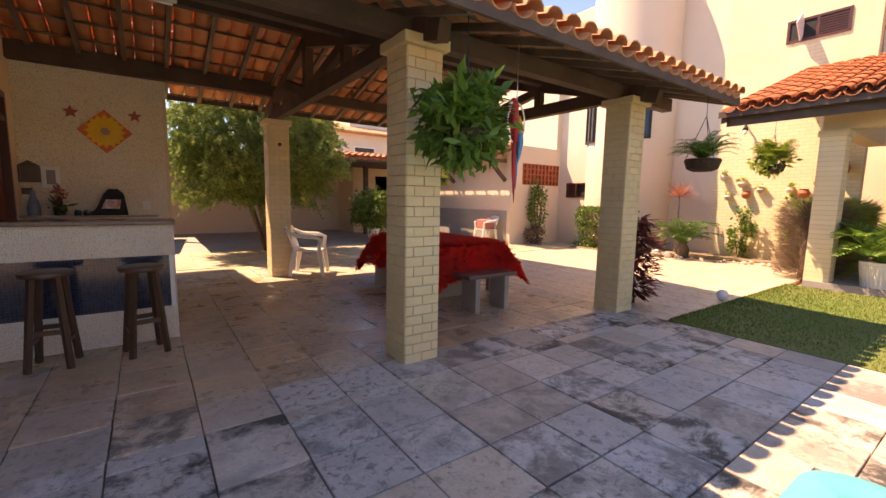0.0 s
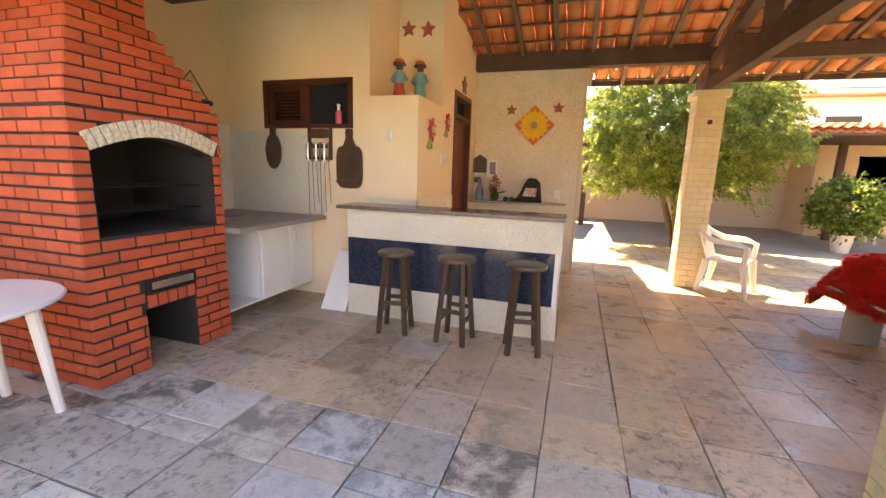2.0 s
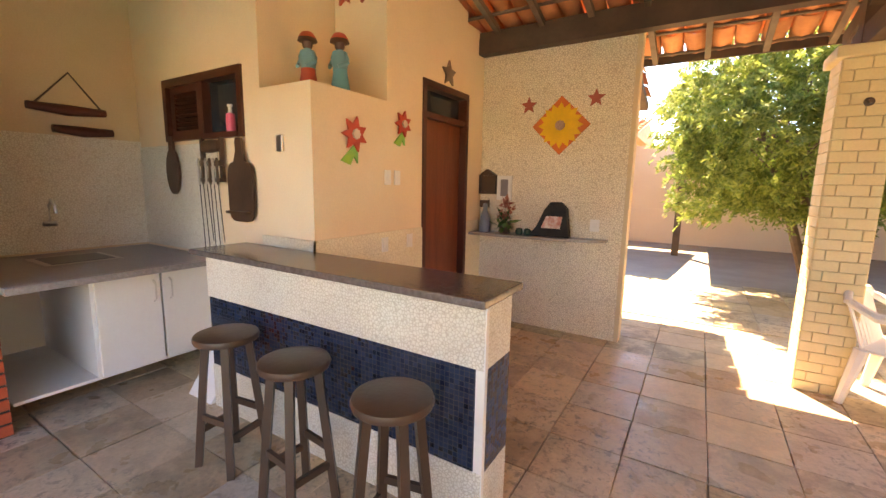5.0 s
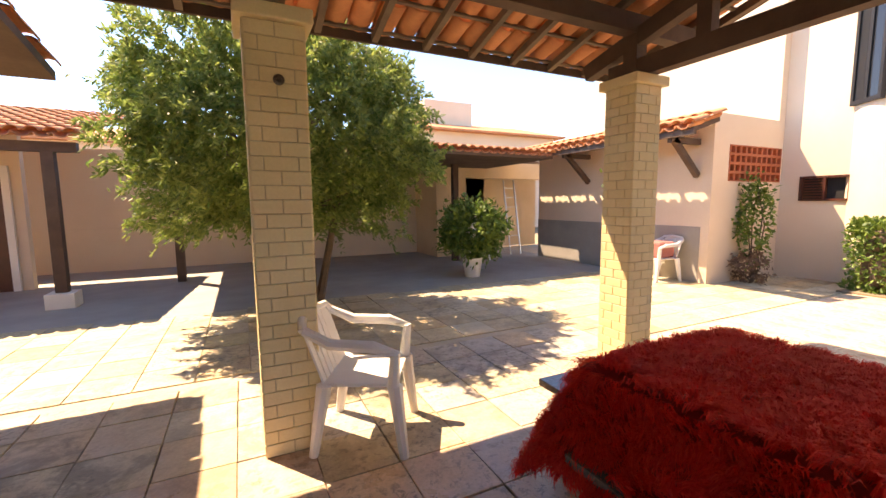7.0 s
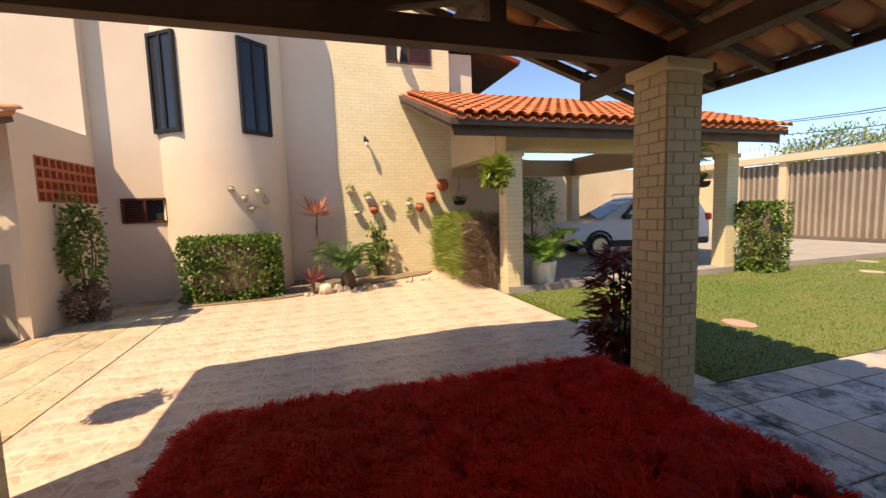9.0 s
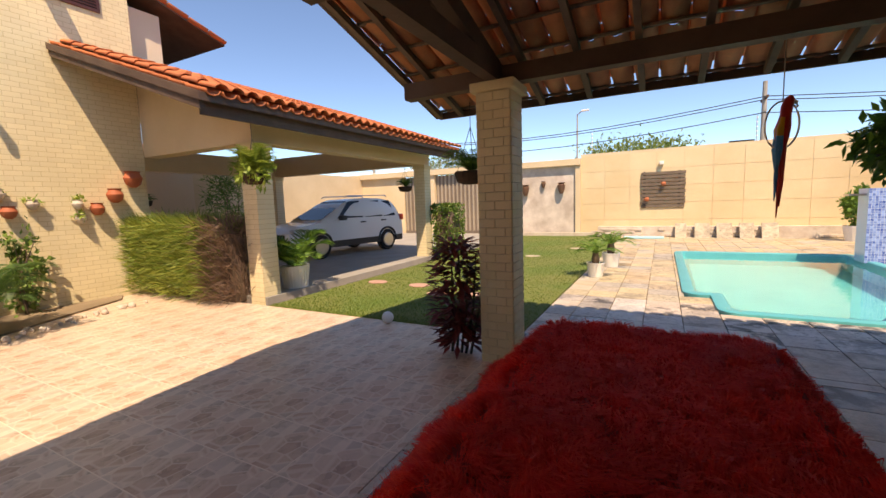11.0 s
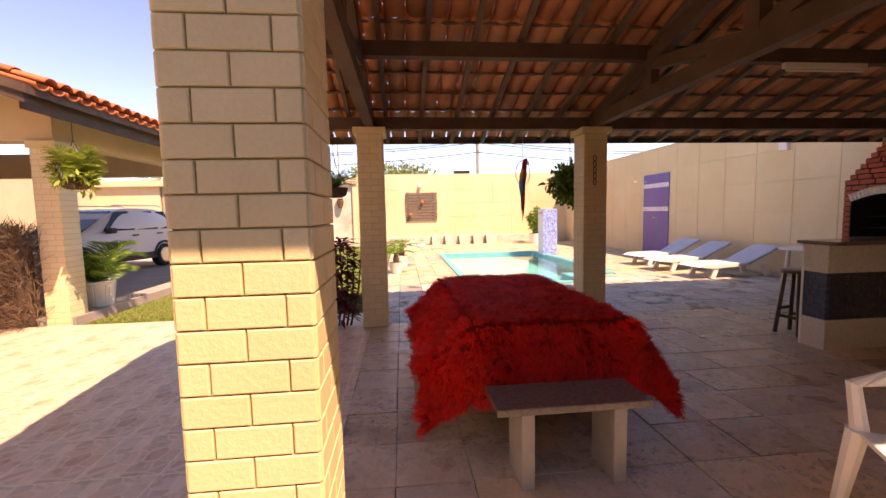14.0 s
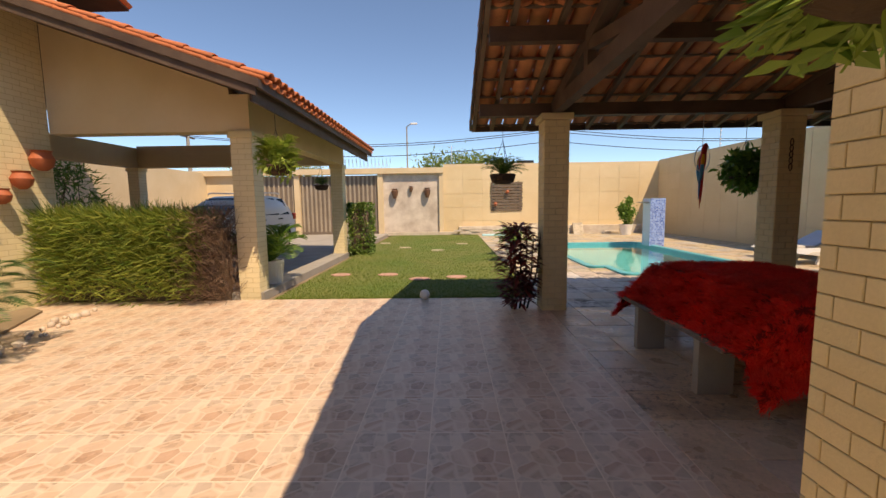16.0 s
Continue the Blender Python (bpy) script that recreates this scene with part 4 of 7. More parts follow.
def tiled_slope_x(y0, y1, eave, ridge, parent, material):
    holder = []
    run = Vector((ridge[0] - eave[0], 0, ridge[1] - eave[1]))
    rows = int(run.length / ROW)
    tilt = math.atan2(run.z, abs(run.x))
    spin = -math.pi / 2 if run.x > 0 else math.pi / 2
    bms = [tile_arc(0.1, 0.08, ROW + 0.05, True, 0.014, 5), tile_arc(0.1, 0.11, ROW + 0.05, False, 0.014, 5)]
    meshes = []
    for bm in bms:
        bmesh.ops.recalc_face_normals(bm, faces=bm.faces)
        bm.verts.index_update()
        meshes.append(([v.co.copy() for v in bm.verts], [[v.index for v in f.verts] for f in bm.faces]))
        bm.free()
    verts, faces = [], []
    rng = random.Random(9)
    for i in range(int((y1 - y0) / 0.22)):
        for j in range(rows):
            for which in (0, 1):
                y = y0 + (i + 0.25 + 0.5 * which) * 0.22
                m = Matrix.Translation(Vector((eave[0], y, eave[1] + (0.06 if which == 0 else 0.04))) + run / rows * j) @ Matrix.Rotation(spin, 4, "Z") @ Matrix.Rotation(tilt - 0.03 + rng.uniform(-0.01, 0.01), 4, "X")
                co, fs = meshes[which]
                n = len(verts)
                verts += [m @ c for c in co]
                faces += [[n + k for k in f] for f in fs]
    return raw_mesh("tiles", verts, faces, material, parent, "stuff", True)


tiled_slope_x(-3.0, 4.15, (8.8, 2.9), (12.58, 4.22), part_cp, M["terra_new"])

# ---- house roof over the upper storey ----
hr = empty("house_roof", label="terracotta tiled eaves of the upper storey", category="roof")
hr["kind"] = "structure"
part("soffit", (lambda bm: (add_prism(bm, [(3.1, 5.8), (1.0, 5.16), (1.0, 5.1), (3.1, 5.74)], "x", 12.62, 18.3), bm)[1])(bmesh.new()), M["wood"], hr, "brown boarded soffit")
tiled_slope(12.6, 18.3, (0.98, 5.16), (3.0, 5.78), hr, M["terra_new"], M["terra_new"])
structure("wall_upper", boxes((12.9, 18, 2.2, 2.9, 4.2, 5.35)), M["house"], "pink-cream upper wall under the eave")

# ---- end wall and gate ----
structure("wall_gate", boxes((6.9, 7.1, END - 0.2, END + 0.12, 0, 2.85), (9.7, 9.95, END - 0.2, END + 0.12, 0, 2.85), (13.6, 13.85, END - 0.2, END + 0.1, 0, 2.85), (15.4, 19, END - 0.2, END, 0, 2.85), (6.9, 19, END - 0.25, END + 0.2, 2.85, 3.1)), M["plaster"], "cream street wall framing the gates")
structure("wall_niche", boxes((7.1, 9.7, END - 0.2, END, 0, 2.85)), mat("stained_whitewash", (0.74, 0.65, 0.56), (0.52, 0.43, 0.36), 2.2, 0.85, 0.3, 30, grain=0.3), "stained whitewashed panel between the street wall piers")
structure("wall_east", boxes((18.0, 18.2, END, -1.3, -0.05, 3.0)), M["plaster"], "cream side boundary wall")


M["gate_rib"] = mat("beige_gate_rib", (0.42, 0.35, 0.27), (0.34, 0.28, 0.21), 1, 0.5, 0.1, 60)


def gate(x0, x1):
    g = empty("steel_gate", label="ribbed grey-brown sheet steel driveway gate, closed", category="gate")
    part("sheet", boxes((x0, x1, END - 0.1, END - 0.08, 0.08, 2.8)), M["gate"], g)
    n = int((x1 - x0) / 0.2)
    for k in range(n):
        x = x0 + (k + 0.5) * (x1 - x0) / n
        part("rib", boxes((x - 0.04, x + 0.04, END - 0.08, END - 0.04, 0.08, 2.78)), M["gate_rib"], g)
    part("rail", boxes((x0, x1, END - 0.07, END - 0.03, 0.05, 0.2)), M["gate"], g)
    return g


gate(9.95, 13.6)
gate(13.85, 15.4)

# ---- plants ----
M.update(
    foliage=leaf_mat("tree_foliage", (0.11, 0.2, 0.045), (0.36, 0.43, 0.13), 0.5, 0.5),
    fern=leaf_mat("fern_leaf", (0.05, 0.16, 0.02), (0.16, 0.32, 0.05)),
    lime=leaf_mat("lime_leaf", (0.2, 0.32, 0.04), (0.42, 0.5, 0.1)),
    stag=leaf_mat("stag_fern_leaf", (0.1, 0.22, 0.03), (0.3, 0.42, 0.08)),
    hedge=leaf_mat("hedge_leaf", (0.06, 0.14, 0.025), (0.2, 0.3, 0.06)),
    dry=leaf_mat("dry_stems", (0.16, 0.09, 0.07), (0.3, 0.2, 0.14)),
    wine=leaf_mat("wine_red_leaf", (0.09, 0.014, 0.022), (0.34, 0.06, 0.05)),
    rust=leaf_mat("rust_red_leaf", (0.4, 0.11, 0.08), (0.55, 0.24, 0.16)),
    palm=leaf_mat("palm_leaf", (0.06, 0.18, 0.03), (0.22, 0.38, 0.06)),
    cycas=leaf_mat("cycad_leaf", (0.03, 0.09, 0.025), (0.1, 0.19, 0.04)),
    clay=mat("fired_clay", (0.5, 0.14, 0.06), (0.4, 0.1, 0.045), 5, 0.7, 0.2, 60),
    fibre=mat("coir_fibre", (0.07, 0.04, 0.022), (0.04, 0.025, 0.016), 8, 0.95, 0.6, 60),
)


def leaf(verts, faces, p, d, n, length, width):
    """A folded leaf blade from p along d."""
    s = d.cross(n)
    s = s.normalized() * width if s.length > 1e-5 else Vector((width, 0, 0))
    k = len(verts)
    mid = p + d * length * 0.45
    verts += [p, mid + s, p + d * length - n * length * 0.12, mid - s]
    faces += [(k, k + 1, k + 2, k + 3)]


def cloud(rng, centre, radii, count, clumps, size, droop=0.0, width=0.3, boxy=False):
    """Leaves in uneven clumps about an ellipsoid or a clipped box."""
    verts, faces = [], []
    c = Vector(centre)
    hubs = []
    for _ in range(clumps):
        if boxy:
            hub = Vector([rng.uniform(-1, 1) for _ in range(3)])
            face = rng.randrange(3)
            hub[face] = rng.choice((-1, 1)) * rng.uniform(0.85, 1.0)
        else:
            hub = rand_dir(rng) * rng.uniform(0.45, 1.0) ** 0.6
        hubs.append(hub)
    for _ in range(count):
        hub = rng.choice(hubs)
        spread = 0.16 if boxy else 0.17
        v = hub + Vector((rng.gauss(0, spread), rng.gauss(0, spread), rng.gauss(0, spread)))
        if boxy:
            v = Vector([max(-1.04, min(1.04, a)) for a in v])
        p = c + Vector((v.x * radii[0], v.y * radii[1], v.z * radii[2]))
        d = (rand_dir(rng) + v.normalized() * 0.6 + Vector((0, 0, -droop))).normalized()
        leaf(verts, faces, p, d, rand_dir(rng), size * rng.uniform(0.6, 1.3), size * width * rng.uniform(0.7, 1.2))
    return verts, faces


def hedge_block(name, box, count, size, material, label, category="hedge"):
    x0, x1, y0, y1, z0, z1 = box
    h = empty(name, label=label, category=category)
    c, r = ((x0 + x1) / 2, (y0 + y1) / 2, (z0 + z1) / 2), ((x1 - x0) / 2, (y1 - y0) / 2, (z1 - z0) / 2)
    rng = random.Random(int(100 * x0 + 10 * y0))
    v, f = cloud(rng, c, r, count, 160, size, 0, 0.35, True)
    raw_mesh("foliage", v, f, material, h, "stuff")
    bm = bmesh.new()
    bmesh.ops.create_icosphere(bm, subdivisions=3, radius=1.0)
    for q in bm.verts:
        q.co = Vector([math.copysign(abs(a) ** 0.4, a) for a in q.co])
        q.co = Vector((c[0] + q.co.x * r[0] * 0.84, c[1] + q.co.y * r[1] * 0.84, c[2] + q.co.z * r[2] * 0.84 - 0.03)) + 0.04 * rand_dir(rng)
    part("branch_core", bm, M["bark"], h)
    return h


def fronds(rng, base, count, length, rise, leaflets, leaf_len, leaf_w, spread=1.0, vee=0.5):
    """Arching fronds with leaflets on both sides."""
    verts, faces = [], []
    b = Vector(base)
    for i in range(count):
        a = math.tau * (i * 0.618 + rng.uniform(-0.05, 0.05))
        out = Vector((math.cos(a), math.sin(a), 0))
        r = rise * rng.uniform(0.45, 1.15)
        ln = length * rng.uniform(0.75, 1.1)
        pts = []
        for k in range(leaflets + 1):
            t = k / leaflets
            pts.append(b + out * (ln * spread * t * (1 - 0.12 * t)) + Vector((0, 0, r * t * 1.6 - (r * 0.75 + 0.45 * ln * 0.6) * t * t)))
        for k in range(leaflets):
            d = (pts[k + 1] - pts[k]).normalized()
            side = d.cross(Vector((0, 0, 1))).normalized()
            up = side.cross(d)
            n = len(verts)
            w = 0.006 * (1 - 0.6 * k / leaflets)
            verts += [pts[k] - side * w, pts[k] + side * w, pts[k + 1] + side * w * 0.8, pts[k + 1] - side * w * 0.8]
            faces += [(n, n + 1, n + 2, n + 3)]
            if k < 1:
                continue
            taper = math.sin(math.pi * (0.12 + 0.85 * k / leaflets))
            for s in (-1, 1):
                leaf(verts, faces, pts[k], (side * s + d * 0.7 + up * vee * 0.6).normalized(), up, leaf_len * taper * rng.uniform(0.85, 1.1) + 0.02, leaf_w)
    return verts, faces


def tree(name, trunk, centre, radii, count, size, label, seed, droop=0.6, stems=5, mat_leaf="foliage"):
    t = empty(name, label=label, category="tree")
    rng = random.Random(seed)
    b, c = Vector(trunk), Vector(centre)
    bm = bmesh.new()
    for k in range(stems):
        a = math.tau * k / stems + rng.uniform(-0.4, 0.4)
        tip = c + Vector((math.cos(a) * radii[0] * 0.6, math.sin(a) * radii[1] * 0.6, radii[2] * rng.uniform(0.1, 0.7)))
        s = b + Vector((0.08 * math.cos(a), 0.08 * math.sin(a), 0))
        m = s.lerp(tip, 0.45) + Vector((rng.uniform(-0.12, 0.12), rng.uniform(-0.12, 0.12), 0.15))
        add_tube(bm, [s, s.lerp(m, 0.5), m, m.lerp(tip, 0.6), tip], [0.07, 0.055, 0.045, 0.03, 0.012], 7)
        for j in range(5):
            q = m.lerp(tip, rng.random())
            add_tube(bm, [q, q + rand_dir(rng) * 0.5 + Vector((0, 0, 0.2)), q + rand_dir(rng) * 0.9], [0.018, 0.012, 0.005], 5)
    part("trunk", bm, M["bark"], t, "many-stemmed grey-brown trunk", True)
    v, f = cloud(rng, c, radii, count, 150, size, droop, 0.2)
    raw_mesh("crown", v, f, M[mat_leaf], t, "stuff")
    return t


def feathery_crown(seed, centre, radii, sprays, leaflets, size):
    """Drooping plumes of fine leaflets hung all over an uneven dome."""
    rng = random.Random(seed)
    verts, faces = [], []
    c = Vector(centre)
    for _ in range(sprays):
        v = rand_dir(rng)
        lump = 0.84 + 0.3 * noise.noise(v * 2.3 + Vector((seed, 0, 0))) + 0.1 * noise.noise(v * 6)
        v = v * lump * (rng.uniform(0.3, 1.0) ** 0.45)
        p = c + Vector((v.x * radii[0], v.y * radii[1], v.z * radii[2]))
        out = Vector((v.x, v.y, 0.25 * v.z + 0.25)).normalized()
        side = out.cross(Vector((0, 0, 1))).normalized()
        ln, drop = rng.uniform(0.3, 0.6), rng.uniform(0.15, 0.75)
        for k in range(leaflets):
            t = (k + rng.random()) / leaflets
            q = p + out * ln * 0.55 * t + Vector((0, 0, ln * (0.45 * t - drop * 1.5 * t * t))) + rand_dir(rng) * 0.045 * (1.3 - t)
            d = (out * 0.5 + side * rng.uniform(-0.9, 0.9) + Vector((0, 0, rng.uniform(-1.1, 0.5)))).normalized()
            leaf(verts, faces, q, d, rand_dir(rng), size * rng.uniform(0.7, 1.3), size * 0.16)
    return verts, faces


big = tree("tree", (3.0, 11.4, -0.02), (2.75, 11.3, 2.45), (1.6, 1.2, 1.1), 2500, 0.09, "wide bushy green tree with drooping feathery leaves", 4, 0.9, 6)
v, f = feathery_crown(4, (2.78, 11.25, 2.38), (2.15, 1.8, 1.7), 2400, 50, 0.08)
raw_mesh("plume_mass", v, f, M["foliage"], big, "stuff")


def pot_mesh(r0, r1, h, sides=24):
    bm = bmesh.new()
    add_lathe(bm, [(r0, 0), (r0 * 1.02, 0.01), (r1 * 0.97, h * 0.86), (r1, h * 0.9), (r1, h), (r1 * 0.9, h), (r1 * 0.86, h * 0.9)], sides=sides)
    return bm


def potted_palm(x, y, z, s, label, kind="palm"):
    p = empty("potted_plant", pose(x, y, z), label=label, category="potted plant")
    bm = pot_mesh(0.17 * s, 0.22 * s, 0.36 * s)
    if s > 0.9:
        for k in range(26):
            a = math.tau * k / 26
            add_beam(bm, (0.174 * s * math.cos(a), 0.174 * s * math.sin(a), 0.01), (0.214 * s * math.cos(a), 0.214 * s * math.sin(a), 0.31 * s), 0.018, 0.014)
    part("pot", bm, M["white"], p, "white planter")
    bm = bmesh.new()
    add_lathe(bm, [(0.185 * s, 0.3 * s), (0.185 * s, 0.325 * s)])
    part("soil", bm, M["earth"], p)
    rng = random.Random(int(x * 100))
    if kind == "palm":
        v, f = fronds(rng, (0, 0, 0.3 * s), 26, 0.8 * s, 0.75 * s, 16, 0.26 * s, 0.014 * s, 0.85)
        raw_mesh("fronds", v, f, M["palm"], p)
    else:
        bm = bmesh.new()
        add_lathe(bm, [(0.08 * s, 0.3 * s), (0.1 * s, 0.45 * s), (0.07 * s, 0.6 * s)], sides=12)
        part("trunk", bm, M["bark"], p)
        v, f = fronds(rng, (0, 0, 0.58 * s), 22, 0.75 * s, 0.45 * s, 18, 0.14 * s, 0.008, 1.0)
        raw_mesh("fronds", v, f, M["palm"], p)
    return p


potted_palm(9.78, 2.05, 0.06, 1.15, "areca palm in a ribbed white planter on the carport edge")
potted_palm(5.07, -0.95, 0.0, 0.75, "small cycad in a white pot on the deck", "cycas")
potted_palm(4.93, -2.25, 0.0, 0.85, "cycad in a white pot beside the lawn", "cycas")
v, f = cloud(random.Random(8), (6.25, 12.45, 0.95), (0.6, 0.55, 0.6), 3800, 40, 0.12, 0.2, 0.25)
pb = empty("potted_plant", label="bushy dark green shrub in a white pot", category="potted plant")
raw_mesh("foliage", v, f, M["hedge"], pb, "stuff")
bm = pot_mesh(0.14, 0.2, 0.38)
bm.transform(Matrix.Translation((6.25, 12.45, 0)))
part("pot", bm, M["white"], pb)
v, f = cloud(random.Random(18), (-1.0, -8.9, 1.0), (0.3, 0.3, 0.55), 1600, 24, 0.12, 0.1, 0.25)
pb = empty("potted_plant", label="upright green shrub in a white pot by the wall", category="potted plant")
raw_mesh("foliage", v, f, M["palm"], pb, "stuff")
bm = pot_mesh(0.2, 0.28, 0.45)
bm.transform(Matrix.Translation((-1.0, -8.9, 0)))
part("pot", bm, M["white"], pb)


def basket(x, y, z, hang, label, count, length, rise, material, leaf_len, leaf_w, leaflets=12, tilt=0.0, extra=0, er=0.3):
    b = empty("hanging_basket", label=label, category="hanging plant")
    bm = bmesh.new()
    add_lathe(bm, [(0.1, z - 0.12), (0.16, z - 0.09), (0.19, z), (0.18, z + 0.02)], (x, y, 0), 18)
    part("basket", bm, M["fibre"], b, "dark coir basket")
    bm = bmesh.new()
    for k in range(3):
        a = math.tau * k / 3
        add_tube(bm, [(x + 0.18 * math.cos(a), y + 0.18 * math.sin(a), z), (x, y, z + 0.5)], 0.004, 5)
    add_tube(bm, [(x, y, z + 0.5), (x, y, hang)], 0.004, 5)
    part("wire", bm, M["black_metal"], b)
    rng = random.Random(int(x * 77 + y * 13))
    v, f = fronds(rng, (x, y, z), count, length, rise, leaflets, leaf_len, leaf_w)
    if extra:
        v2, f2 = cloud(rng, (x, y, z + 0.08), (er, er, er * 0.85), extra, 30, 0.11, 0.5, 0.2)
        n = len(v)
        v += v2
        f += [tuple(n + q for q in g) for g in f2]
    raw_mesh("fronds", v, f, material, b, "stuff")
    return b


basket(2.38, 3.05, 1.74, PZ(3.05) - 0.03, "large leafy green fern in a basket under the eave", 30, 0.42, 0.3, M["fern"], 0.11, 0.012, 9, 0, 1500, 0.3)
basket(5.84, 3.05, 1.8, PZ(3.05) - 0.03, "feathery fern in a coir basket under the eave", 60, 0.4, 0.38, M["fern"], 0.05, 0.006, 16)
basket(9.0, 3.35, 1.95, 2.95, "lime green spider plant in a hanging basket", 130, 0.36, 0.5, M["lime"], 0.08, 0.009, 10, 0, 350, 0.22)
basket(5.99, 8.62, 1.76, PZ(8.62) - 0.03, "stag-leaved bright green fern in a coir basket", 40, 0.27, -0.1, M["stag"], 0.11, 0.016, 6, 0, 170, 0.2)
basket(10.1, -2.2, 1.95, 2.5, "small green fern hanging in the carport", 40, 0.3, 0.3, M["fern"], 0.06, 0.008, 10)
basket(14.6, 2.0, 1.75, 2.5, "green fern hanging in the carport's shade", 30, 0.34, 0.25, M["fern"], 0.06, 0.008, 10)

# wine-red shrub against the pillar
w = empty("cordyline_shrub", label="wine-red broad-leaved shrub growing against the pillar", category="shrub")
rng = random.Random(31)
for k in range(5):
    bm = bmesh.new()
    add_tube(bm, [(5.7 + 0.05 * k - 0.1, 3.72, 0), (5.6 + 0.07 * k - 0.12, 3.74, 0.5), (5.58 + 0.09 * k - 0.15, 3.72, 1.0)], [0.014, 0.012, 0.006], 6)
    part("stem", bm, M["bark"], w)
verts, faces = [], []
for _ in range(760):
    z = rng.uniform(0.1, 1.12)
    r = 0.14 + 0.16 * math.sin(math.pi * min(1, z / 1.2))
    a = rng.uniform(0, math.tau)
    p = Vector((5.72 + r * 0.8 * math.cos(a) * rng.random(), 3.72 + r * math.sin(a) * rng.random(), z))
    d = Vector((math.cos(a), math.sin(a), rng.uniform(-0.5, 0.6))).normalized()
    leaf(verts, faces, p, d, Vector((0, 0, 1)), rng.uniform(0.12, 0.2), 0.03)
raw_mesh("leaves", verts, faces, M["wine"], w, "stuff")

# clipped bushes and hedges
hedge_block("box_hedge", (8.9, 9.5, -3.25, -2.55, 0.0, 1.42), 5200, 0.07, M["hedge"], "clipped glossy green hedge beside the carport pillar")
hedge_block("box_hedge", (10.75, 11.3, 6.9, 8.4, 0.0, 1.12), 7000, 0.075, M["hedge"], "clipped green hedge before the round tower")
g = empty("grass_hedge", label="shaggy fine-leaved green hedge with a bare brown end", category="hedge")
rng = random.Random(41)
for name, xa, xb, mt, cnt in (("foliage", 10.25, 12.55, "lime", 21000), ("dry_end", 9.85, 10.5, "dry", 3600)):
    verts, faces = [], []
    for _ in range(cnt):
        x = rng.uniform(xa, xb)
        y = 2.98 + rng.uniform(-0.34, 0.4) * (1 + 0.18 * noise.noise(Vector((x * 2.5, 0, 4))))
        z = rng.uniform(0.05, 1.3) if name == "dry_end" else (1.3 + 0.1 * noise.noise(Vector((x * 3, y * 3, 1)))) * rng.random() ** 0.6
        d = Vector((rng.uniform(-0.4, 0.4), (y - 2.98) * 2.2 + rng.uniform(-0.3, 0.3), rng.uniform(-0.3, 0.9))).normalized()
        leaf(verts, faces, Vector((x, y, z)), d, rand_dir(rng), rng.uniform(0.14, 0.3), 0.007 if name == "foliage" else 0.005)
    raw_mesh(name, verts, faces, M[mt] if name == "dry_end" else leaf_mat("fine_grass_hedge", (0.12, 0.22, 0.035), (0.4, 0.42, 0.1)), g, "stuff")
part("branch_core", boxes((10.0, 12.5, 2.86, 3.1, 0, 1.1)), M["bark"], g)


def shrub(name, x, y, r, z0, z1, count, size, material, label, width=0.3):
    s = empty(name, label=label, category="shrub")
    rng = random.Random(int(x * 50 + y))
    for k in range(4):
        bm = bmesh.new()
        add_tube(bm, [(x + 0.03 * k, y, 0), (x + rng.uniform(-r, r) * 0.5, y + rng.uniform(-r, r) * 0.5, (z0 + z1) / 2), (x + rng.uniform(-r, r) * 0.7, y + rng.uniform(-r, r) * 0.7, z1 * 0.92)], [0.015, 0.011, 0.004], 6)
        part("stem", bm, M["bark"], s)
    v, f = cloud(rng, (x, y, (z0 + z1) / 2), (r, r, (z1 - z0) / 2), count, 26, size, 0, width)
    raw_mesh("leaves", v, f, material, s, "stuff")


shrub("climbing_shrub", 12.36, 4.85, 0.22, 0.1, 1.2, 700, 0.09, M["hedge"], "small leafy green shrub against the brick wall")
shrub("climbing_shrub", 10.35, 9.55, 0.25, 0.3, 1.75, 1000, 0.09, M["hedge"], "thin leafy climber below the pierced brick panel")
shrub("ground_shrub", 10.2, 9.5, 0.3, 0.0, 0.55, 500, 0.08, M["dry"], "scrubby dry undergrowth at the wall foot")
shrub("young_palm", 16.6, -1.6, 0.8, 0.8, 2.6, 900, 0.3, M["palm"], "slender feathery palm beyond the carport", 0.06)
c = empty("cycad", label="dark green cycad with stiff arching fronds among rocks", category="plant")
v, f = fronds(random.Random(51), (11.2, 5.62, 0.3), 40, 1.0, 0.85, 30, 0.19, 0.009, 0.9)
raw_mesh("fronds", v, f, M["cycas"], c, "stuff")
bm = bmesh.new()
add_lathe(bm, [(0.13, 0), (0.15, 0.2), (0.08, 0.36)], (11.2, 5.62, 0), 12)
part("trunk", bm, M["bark"], c)


